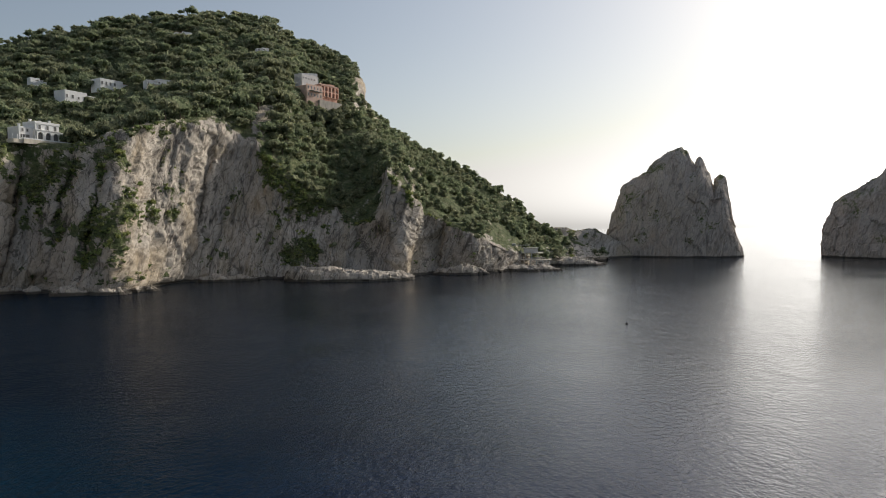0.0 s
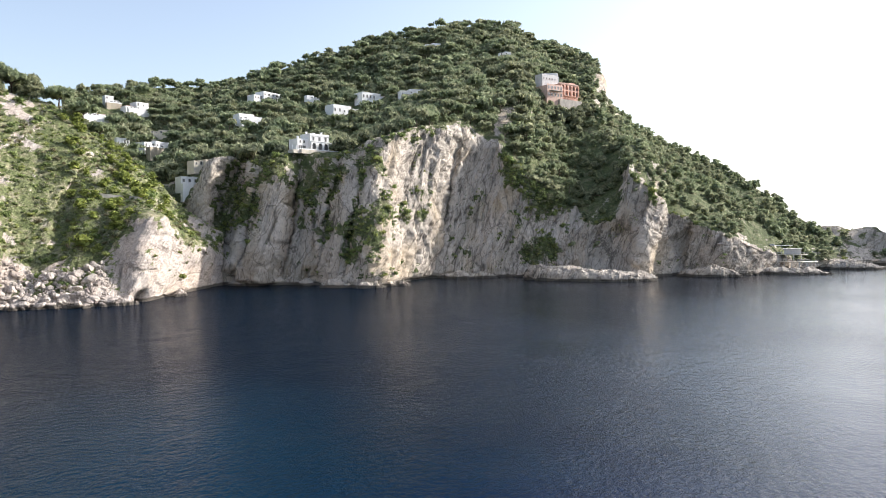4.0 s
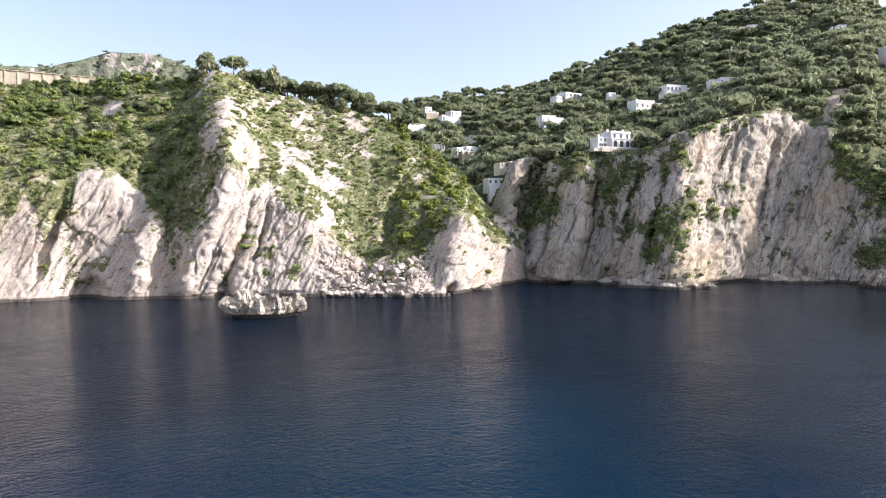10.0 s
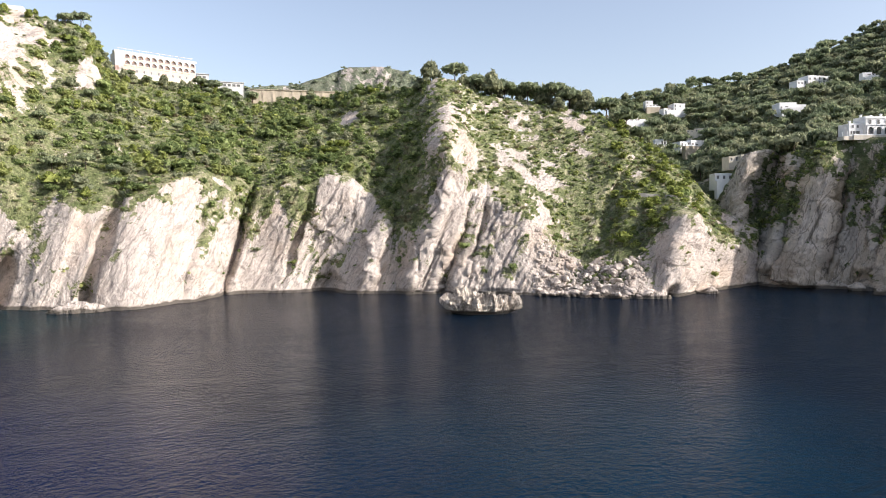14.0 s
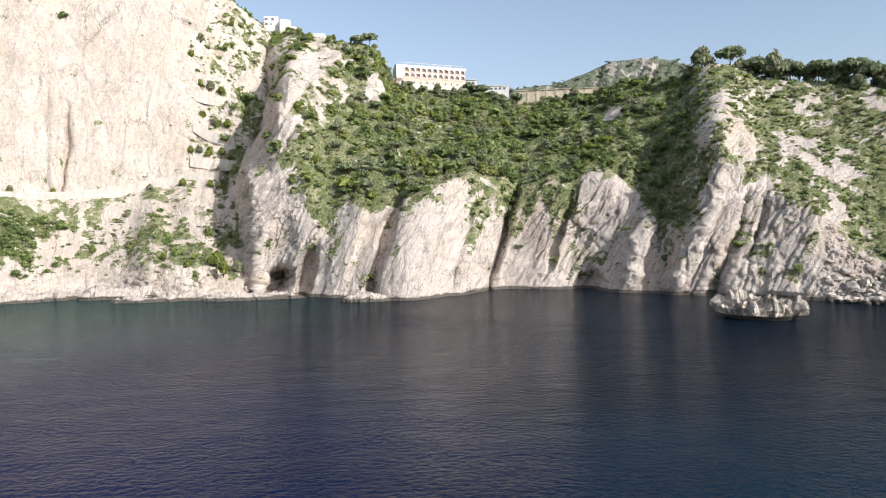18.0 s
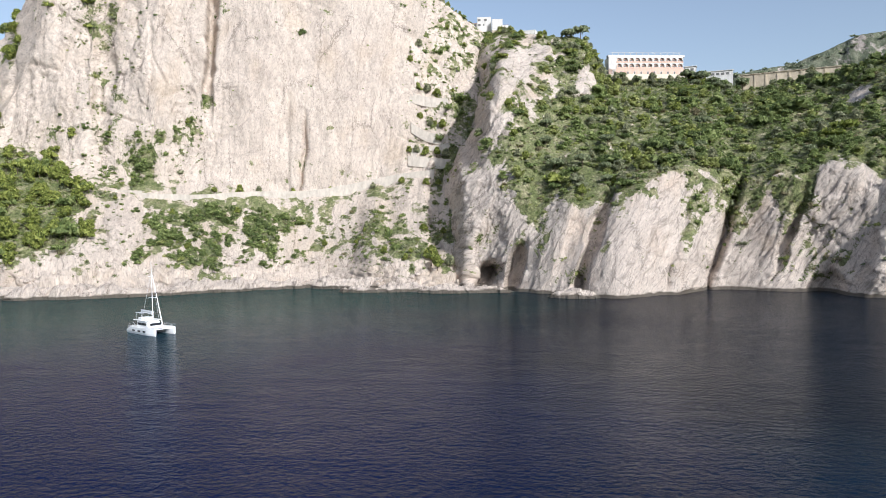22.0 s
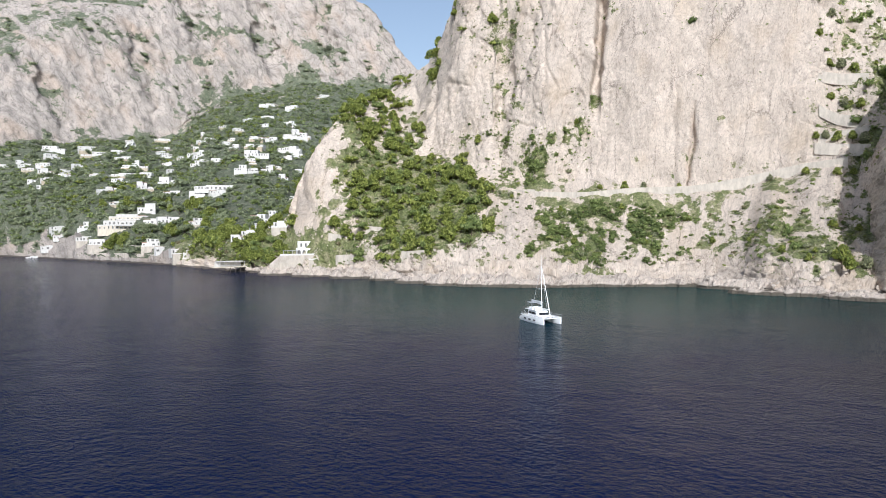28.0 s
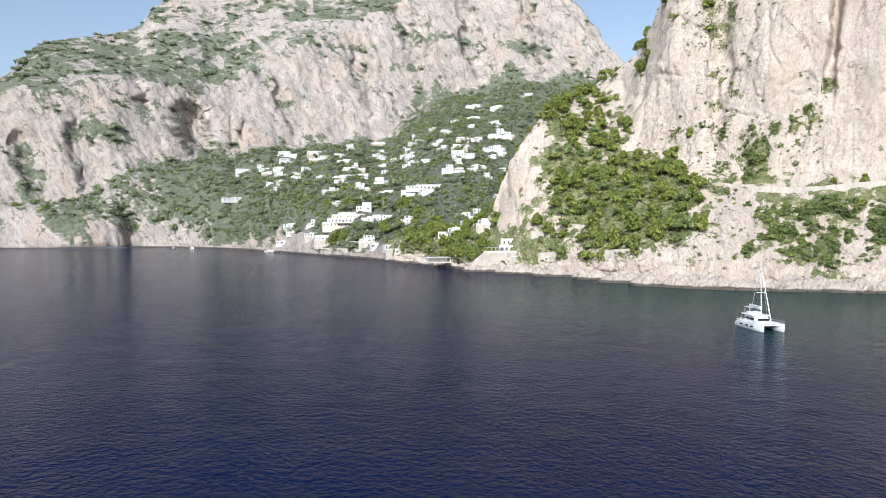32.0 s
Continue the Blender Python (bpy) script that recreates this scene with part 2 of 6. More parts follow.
def water_material():
    m = Mat("sea_water", 0.08, 0.1)
    m.b.inputs["IOR"].default_value = 1.333
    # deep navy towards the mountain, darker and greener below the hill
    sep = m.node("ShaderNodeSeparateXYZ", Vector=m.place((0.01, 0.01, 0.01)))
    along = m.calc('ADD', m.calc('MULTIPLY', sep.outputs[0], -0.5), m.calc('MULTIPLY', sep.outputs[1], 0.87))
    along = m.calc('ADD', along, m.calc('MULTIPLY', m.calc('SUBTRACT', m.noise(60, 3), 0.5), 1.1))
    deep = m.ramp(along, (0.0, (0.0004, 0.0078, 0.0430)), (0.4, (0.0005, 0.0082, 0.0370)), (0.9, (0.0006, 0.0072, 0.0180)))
    # a clear blue-green patch over pale sand off the headland
    sand = m.node("ShaderNodeVectorMath", _0=m.place((1, 1, 0)), _1=(-60.0, 62.0, 0.0))
    sand.operation = 'DISTANCE'
    over = m.calc('ADD', m.calc('MULTIPLY', sand.outputs["Value"], 0.01), m.calc('MULTIPLY', m.calc('SUBTRACT', m.noise(35, 3), 0.5), 0.5))
    deep = m.mix(m.ramp(over, (0.12, 0.7), (0.55, 0.0)), deep, (0.0010, 0.0230, 0.0460))
    # paler, greener water over the shallow ground along the shore below the great wall
    reach = m.node("ShaderNodeVectorMath", _0=m.place((1, 1, 0)), _1=(-255.0, -150.0, 0.0))
    reach.operation = 'DISTANCE'
    near = m.calc('ADD', m.calc('MULTIPLY', reach.outputs["Value"], 0.004), m.calc('MULTIPLY', m.calc('SUBTRACT', m.noise(45, 4), 0.5), 0.5))
    m.colour(m.mix(m.ramp(near, (0.25, 0.95), (0.66, 0.0)), deep, (0.0050, 0.0460, 0.0430)))
    # reflection set by place: strong towards the stacks for sun glare, weak under the cliffs
    wide = m.node("ShaderNodeSeparateXYZ", Vector=m.place((0.01, 0.01, 0.01)))
    gloss = m.calc('ADD', m.calc('MULTIPLY', wide.outputs[0], 0.9), m.calc('MULTIPLY', wide.outputs[1], 0.4))
    gloss = m.calc('ADD', gloss, m.calc('MULTIPLY', m.calc('SUBTRACT', m.noise(40, 3), 0.5), 0.3))
    glare_gloss = m.ramp(m.calc('ADD', m.calc('MULTIPLY', gloss, 0.5), 0.5), (0.1, 0.034), (0.42, 0.05), (0.53, 0.065), (0.63, 0.46), (0.78, 1.0))
    bay = m.node("ShaderNodeVectorMath", _0=m.place((1, 1, 0)), _1=(-115.0, 30.0, 0.0))
    bay.operation = 'DISTANCE'
    cliff_sheen = m.node("ShaderNodeVectorMath", _0=m.place((1, 1, 0)), _1=(-270.0, 100.0, 0.0))      # added reflection of the pale cliffs, by distance
    cliff_sheen.operation = 'DISTANCE'
    glare_gloss = m.calc('ADD', glare_gloss, m.ramp(m.calc('MULTIPLY', cliff_sheen.outputs["Value"], 0.01), (0.5, 0.16), (1.8, 0.0)))
    m.link(m.calc('ADD', glare_gloss, m.ramp(m.calc('MULTIPLY', bay.outputs["Value"], 0.01), (0.25, 0.10), (0.85, 0.0))), m.b.inputs["Specular IOR Level"])
    swell = m.noise(7.0, 3, (1.0, 0.6, 1), 0.5)
    chop = m.noise(0.95, 4, (1.0, 0.75, 1), 0.62)
    cat = m.noise(70.0, 2)
    calm = m.ramp(cat, (0.35, 0.55), (0.65, 1.0))
    h = m.calc('ADD', m.calc('MULTIPLY', swell, 1.05), m.calc('MULTIPLY', m.calc('MULTIPLY', chop, 1.1), calm))
    m.bump(m.calc('MULTIPLY', h, m.ramp(m.calc('ADD', m.calc('MULTIPLY', gloss, 0.5), 0.5), (0.55, 1.0), (0.75, 0.36))), 0.62, 1.0)
    return m.mat


# ---- small tools ----
def hash3(i, j, k):
    h = (i.astype(np.int64) * 73856093) ^ (j.astype(np.int64) * 19349663) ^ (k.astype(np.int64) * 83492791)
    h = (h ^ (h >> 13)) * 1274126177
    h = (h ^ (h >> 16)) & 0xFFFFF
    return h / float(0x7FFFF) - 1.0


def vnoise(x, y, z):
    """Smooth value noise, -1 to 1, at arrays of places."""
    i, j, k = np.floor(x), np.floor(y), np.floor(z)
    f, g, h = x - i, y - j, z - k
    f, g, h = f * f * (3 - 2 * f), g * g * (3 - 2 * g), h * h * (3 - 2 * h)
    i, j, k = i.astype(np.int64), j.astype(np.int64), k.astype(np.int64)
    out = 0
    for a in (0, 1):
        for b in (0, 1):
            for c in (0, 1):
                w = (f if a else 1 - f) * (g if b else 1 - g) * (h if c else 1 - h)
                out = out + w * hash3(i + a, j + b, k + c)
    return out


def fbm(p, metres, octaves=3, stretch=(1, 1, 1), seed=0.0, ridged=False):
    out, amp, s = 0.0, 1.0, 1.0 / metres
    total = 0.0
    for n in range(octaves):
        q = vnoise(p[..., 0] * s * stretch[0] + seed + 17.3 * n, p[..., 1] * s * stretch[1] - seed + 5.1 * n, p[..., 2] * s * stretch[2] + 9.7 * n)
        out = out + amp * ((1 - 2 * np.abs(q)) if ridged else q)
        total += amp
        amp, s = amp * 0.5, s * 2.03
    return out / total


def smooth_through(xs, ys, x):
    """A curve through the given stations, with no overshoot."""
    xs, ys = np.asarray(xs, float), np.asarray(ys, float)
    h = np.diff(xs)
    d = np.diff(ys) / h
    m = np.zeros(len(xs))
    m[0], m[-1] = d[0], d[-1]
    for n in range(1, len(xs) - 1):
        if d[n - 1] * d[n] > 0:
            m[n] = 2 * d[n - 1] * d[n] / (d[n - 1] + d[n])
    k = np.clip(np.searchsorted(xs, x) - 1, 0, len(xs) - 2)
    t = np.clip((x - xs[k]) / h[k], 0, 1)
    return ((1 + 2 * t) * (1 - t) ** 2 * ys[k] + t * (1 - t) ** 2 * h[k] * m[k]
            + t * t * (3 - 2 * t) * ys[k + 1] + t * t * (t - 1) * h[k] * m[k + 1])


def mesh_of(name, verts, faces, material, smooth=False, attribute=None, seam=None):
    me = bpy.data.meshes.new(name)
    verts, faces = np.asarray(verts, np.float32), np.asarray(faces, np.int32)
    me.vertices.add(len(verts))
    me.vertices.foreach_set("co", verts.ravel())
    n = faces.shape[1]
    me.loops.add(faces.size)
    me.loops.foreach_set("vertex_index", faces.ravel())
    me.polygons.add(len(faces))
    me.polygons.foreach_set("loop_start", np.arange(0, faces.size, n, dtype=np.int32))
    me.polygons.foreach_set("use_smooth", np.full(len(faces), smooth))
    if attribute is not None:
        me.attributes.new("cover", 'FLOAT', 'POINT').data.foreach_set("value", np.asarray(attribute, np.float32).ravel())
    if seam is not None:
        me.attributes.new("seam", 'FLOAT_VECTOR', 'POINT').data.foreach_set("vector", np.asarray(seam, np.float32).ravel())
    me.update(calc_edges=True)
    me.materials.append(material)
    return me


def part(name, bm, material, parent=None, label=""):
    """Links a bmesh as one mesh object, under a thing or a part."""
    me = bpy.data.meshes.new(name)
    bm.to_mesh(me)
    bm.free()
    me.materials.append(material)
    ob = new(name, me)
    ob.parent = parent
    return tagged(ob, label)


def sheet_faces(nu, nv):
    i = np.arange((nu - 1) * (nv - 1))
    a = (i // (nv - 1)) * nv + i % (nv - 1)
    return np.stack([a, a + nv, a + nv + 1, a + 1], 1)


def sheet_normals(P):
    du = np.gradient(P, axis=0)
    dv = np.gradient(P, axis=1)
    n = np.cross(du, dv)
    return n / (np.linalg.norm(n, axis=2, keepdims=True) + 1e-9)


def cells(p, metres, stretch=(1, 1, 1), seed=0):
    """Broken rock: how far inside its block a place lies (0 at the joints), and how far its block stands out."""
    q = p / metres * np.array(stretch)
    base = np.floor(q)
    f1 = np.full(p.shape[:2], 9.0)
    f2 = f1.copy()
    own = f1 * 0
    for a in (-1, 0, 1):
        for b in (-1, 0, 1):
            for c in (-1, 0, 1):
                g = base + np.array((a, b, c))
                i, j, k = (g[..., n].astype(np.int64) for n in range(3))
                o = np.stack([hash3(i + 31 * n + seed, j - 17 * n, k + 7 * n) for n in range(3)], -1) * 0.42 + 0.5
                d = ((g + o - q) ** 2).sum(-1)
                f2 = np.minimum(f2, np.maximum(f1, d))
                tilt = (q - g - o) @ np.array((0.5, -0.4, 0.6)) * hash3(i + 5, j + 3, k + seed)
                own = np.where(d < f1, hash3(i, j + seed, k) + tilt, own)
                f1 = np.minimum(f1, d)
    return np.sqrt(f2) - np.sqrt(f1), own


# ---- land ----
GROWTH = {}


def land(name, step, rings, rows, material, label, rough=1.0, flute=1.0, seed=0.0, far=1.0, carve=(), grow=(), dip=0.4, hang=0.0, ledge=0.0, jags=1.0, rug=(), slabs=1.0):
    """A hillside or cliff as one sheet. rings run from the waterline up and back; each is a list of stations
    (azimuth seen from the bay's middle, distance, height, share of growth below it). rows: sheet rows from ring to ring.
    carve: clefts, caves (+) and buttresses (-) as (azimuth, height, half-width in degrees, half-height, depth).
    grow: greener (+) or barer (-) patches as (azimuth, height, half-width, half-height, change).
    dip: how far the seams lean; hang: growth hanging over the lowest edge; ledge: height up to which flat beds step back; jags: how jagged the rock is;
    rug: (azimuth, factor) stations by which its roughness changes along the shore; slabs: how far its great slabs stand out."""
    az = np.arange(rings[0][0][0], rings[0][-1][0] + 1e-6, step)
    R, Z, G, cols = [], [], [], []
    for ring in rings:
        a, r, z, g = np.array(ring, float).T
        r, z, g = (smooth_through(a, q, az) for q in (r, z, g))
        if 0 < len(cols) < len(rings) - 2:      # broken edges between cliff and slope
            line = np.stack([az * 1.0, 0 * az + 7.7 * len(cols), 0 * az], 1)[None]
            z = z + far * (fbm(line, 1.8, 3, seed=seed + 20)[0] * 4.0 * np.clip(z / 40, 0, 1))
            r = r + far * fbm(line, 2.4, 2, seed=seed + 30)[0] * 2.0
        cols.append([r, z, g])
    for n, count in enumerate(rows):
        t = np.linspace(0, 1, count, endpoint=n == len(rows) - 1)[None]
        lo, hi = cols[n], cols[n + 1]
        R.append(lo[0][:, None] * (1 - t) + hi[0][:, None] * t)
        Z.append(lo[1][:, None] * (1 - t) + hi[1][:, None] * t)
        G.append(np.repeat(hi[2][:, None], count, 1))
    R, Z, G = (np.concatenate(q, 1) for q in (R, Z, G))
    for q, k in ((R, 5), (Z, 5), (G, 13)):
        pad = np.pad(q, ((0, 0), (k, k)), mode="edge")
        q[:] = sum(pad[:, n:n + q.shape[1]] for n in range(2 * k + 1)) / (2 * k + 1)
    A = np.radians(az)[:, None]
    along = -A * R.mean()
    if hang:
        fall = np.linspace(0, 1, rows[0])[None]
        line = np.stack([along + 0 * fall, 0 * A + 60 * fall, 0 * A + 0 * fall], 2)
        tongue = np.clip(fbm(line, 13, 3, (1, 0.12, 1), seed + 55) * 2.2 + 0.15, 0, 1)
        G[:, :rows[0]] += hang * cols[2][2][:, None] * tongue * np.clip((fall - 0.2) / 0.7, 0, 1)
    if ledge:
        beds = Z + fbm(np.stack([along + 0 * Z, R, 0 * Z], 2), 25, 3, seed=seed + 57) * 3.0
        s = beds / 2.6
        step = (np.floor(s) + np.clip((s - np.floor(s)) * 3.0 - 1.4, 0, 1)) * 2.6 - beds
        Z = np.where((Z > 0) & (Z < ledge), Z + step * np.clip(0.45 + fbm(np.stack([along + 0 * Z, R, Z], 2), 14, 2, seed=seed + 58) * 1.2, 0, 0.9), Z)
    P = np.stack([-np.sin(A) * R, np.cos(A) * R, Z + 0 * A], 2)
    # the edge of the growth wanders
    nu, nv = G.shape
    iu = np.clip(np.arange(nu)[:, None] + (fbm(P, 26 * far, 3, seed=seed + 50) * 18).astype(int), 0, nu - 1)
    iv = np.clip(np.arange(nv)[None] + (fbm(P, 20 * far, 4, (1, 1, 0.35), seed=seed + 60) * 52).astype(int), 0, nv - 1)
    G = G[iu, iv]
    azw = az[:, None] + fbm(P, 9 * far, 2, seed=seed + 70) * 0.28 * far
    zw = Z + fbm(P, 12 * far, 2, seed=seed + 80) * 4 * far
    for a, z, da, dz, depth in carve:
        lean = np.degrees(0.5 * dip * (zw - z) / R)      # clefts lean with the seams
        q = ((azw - a + lean) / da) ** 2 + ((zw - z) / dz) ** 2
        w = np.exp(-q ** 2)
        P[..., :2] *= (1 + depth * w / R)[..., None]
    for a, z, da, dz, change in grow:
        G = G + change * np.exp(-(((azw - a + np.degrees(0.5 * dip * (zw - z) / R)) / da) ** 2 + ((zw - z) / dz) ** 2) ** 2)
    N = sheet_normals(P)
    N *= np.sign((N * -P).sum(2, keepdims=True) + 1e-9)
    steep = np.clip(1.15 - np.abs(N[..., 2]), 0, 1)
    big = fbm(P, 42 * far, 3, (1, 1, 0.6), seed)
    W = P + np.stack([fbm(P, 12 * far, 2, seed=seed + q) for q in (90, 93, 96)], 2) * 4.5 * far
    warp = W - P
    S = np.stack([along - dip * Z + warp[..., 0] * 0.5, Z + dip * along + warp[..., 1] * 0.5, R + 0 * A], 2)
    fl = fbm(S, 19 * far, 3, (1, 0.2, 0.2), seed + 3, ridged=True)
    fl2 = fbm(S, 6.5 * far, 3, (1, 0.24, 0.2), seed + 8, ridged=True)
    fl3 = fbm(S, 2.4 * far, 2, (1, 0.35, 0.2), seed + 9, ridged=True)
    fine = fbm(P, 2.6 * far, 2, (1, 1, 0.8), seed + 5)
    joint, block = cells(S, 15.0 * far, (1, 0.5, 0.25), int(seed))
    joint0, block0 = cells(S, 36.0 * far, (1, 0.5, 0.25), int(seed) + 15)
    joint2, block2 = cells(S, 5.5 * far, (1, 0.36, 0.25), int(seed) + 9)
    joint3, block3 = cells(S, 2.2 * far, (1, 0.6, 0.35), int(seed) + 4)
    # steep beds: long faces turned one way, with short broken steps between them
    u1 = S[..., 0] / (8.5 * far) + 1.1 * fbm(P, 22 * far, 3, (1, 1, 0.5), seed + 110)
    u2 = S[..., 0] / (3.1 * far) + 1.3 * fbm(P, 9 * far, 3, (1, 1, 0.5), seed + 120)
    beds1 = 0.5 - (u1 - np.floor(u1))
    beds2 = 0.5 - (u2 - np.floor(u2))
    where = np.clip(0.42 + fbm(P, 34 * far, 2, seed=seed + 130) * 1.7, 0.0, 1)
    where2 = np.clip(0.45 + fbm(P, 15 * far, 2, seed=seed + 140) * 1.7, 0.05, 1)
    craggy = fbm(P, 7.0 * far, 4, (1, 1, 0.7), seed + 150, ridged=True)
    grit = fbm(P, 2.0 * far, 3, (1, 1, 0.7), seed + 160, ridged=True)
    jag = grit * 0.6 + beds1 * 2.3 * where + beds2 * 1.2 * where2 + craggy * 0.9
    crack = np.exp(-joint / 0.05) * 0.5 + np.exp(-joint2 / 0.06) * 0.2
    D = far * rough * (big * (2.2 + 4.6 * steep) + fl * 1.9 * steep * flute + fl2 * (0.2 + 0.9 * steep) * flute + fl3 * 0.25 * steep * flute
                       + steep * (jags * jag + slabs * (block0 * 2.0 * np.clip(joint0 / 0.09, 0, 1) - np.exp(-joint0 / 0.02) * 1.4) + block * 0.75 + block2 * 0.85 + block3 * 0.4 - crack) + fine * (0.25 + 0.3 * steep))
    if ledge:      # the shore shelf: great rounded blocks with open joints
        gap, slab = cells(W, 7.5, (1, 1, 1.3), int(seed) + 21)
        gap2, slab2 = cells(W, 3.2, (1, 1, 1.3), int(seed) + 23)
        shelf = np.clip((ledge + 3 - Z) / 5, 0, 1)
        D = D * (1 - 0.9 * shelf) + shelf * (slab * 1.7 + slab2 * 0.5 - 1.3 * np.exp(-gap / 0.07) - 0.4 * np.exp(-gap2 / 0.08))
    if rug:
        D = D * smooth_through(*np.array(rug, float).T, az)[:, None]
    D = np.where(Z < 1.5, np.clip(D, -4, 1.0), D)
    P = P + N * D[..., None]
    N = sheet_normals(P)
    N *= np.sign((N * -P).sum(2, keepdims=True) + 1e-9)
    steep2 = 1 - np.abs(N[..., 2])
    patch = fbm(P, 17 * far, 3, (1, 1, 0.8), seed + 11)
    patch2 = fbm(P, 4.5 * far, 3, (1, 1, 1), seed + 13)
    cover = np.clip(0.5 + (G * 2 - 1.12) * 0.5 + patch * 0.85 + patch2 * 0.75 - 0.8 * (steep2 - 0.42), 0, 1)
    crag = fbm(S, 11 * far, 3, (1, 0.35, 0.6), seed + 17, ridged=True)
    cover = np.clip(cover + 0.10 + 0.22 * np.clip(G, 0, 1) - np.clip(crag - 0.42, 0, 1) * 2.0 * np.clip(1.3 - G, 0, 1), 0, 1)
    cover = np.where(P[..., 2] < 4, 0, cover)
    me = mesh_of(name, P.reshape(-1, 3), sheet_faces(*P.shape[:2]), material, True, cover, S.reshape(-1, 3))
    ob = new(name, me)
    tagged(ob, label, "hillside", kind="structure")
    band = np.concatenate([np.full(c, n) for n, c in enumerate(rows)])
    GROWTH[name] = (P, N, cover, band, az)
    return ob


def on_land(name, az, dist):
    """The place on a hillside at that azimuth and distance."""
    P, N, cover, band, azs = GROWTH[name]
    col = P[int(np.clip(np.searchsorted(azs, az), 0, len(azs) - 1))]
    r = np.hypot(col[:, 0], col[:, 1])
    return Vector(col[int(np.argmin(np.abs(r - dist)))].tolist())


def on_height(name, az, z):
    """The first place on a hillside, going up from the sea, that lies at that height."""
    P, N, cover, band, azs = GROWTH[name]
    col = P[int(np.clip(np.searchsorted(azs, az), 0, len(azs) - 1))]
    return Vector(col[int(np.argmax(col[:, 2] >= z))].tolist())


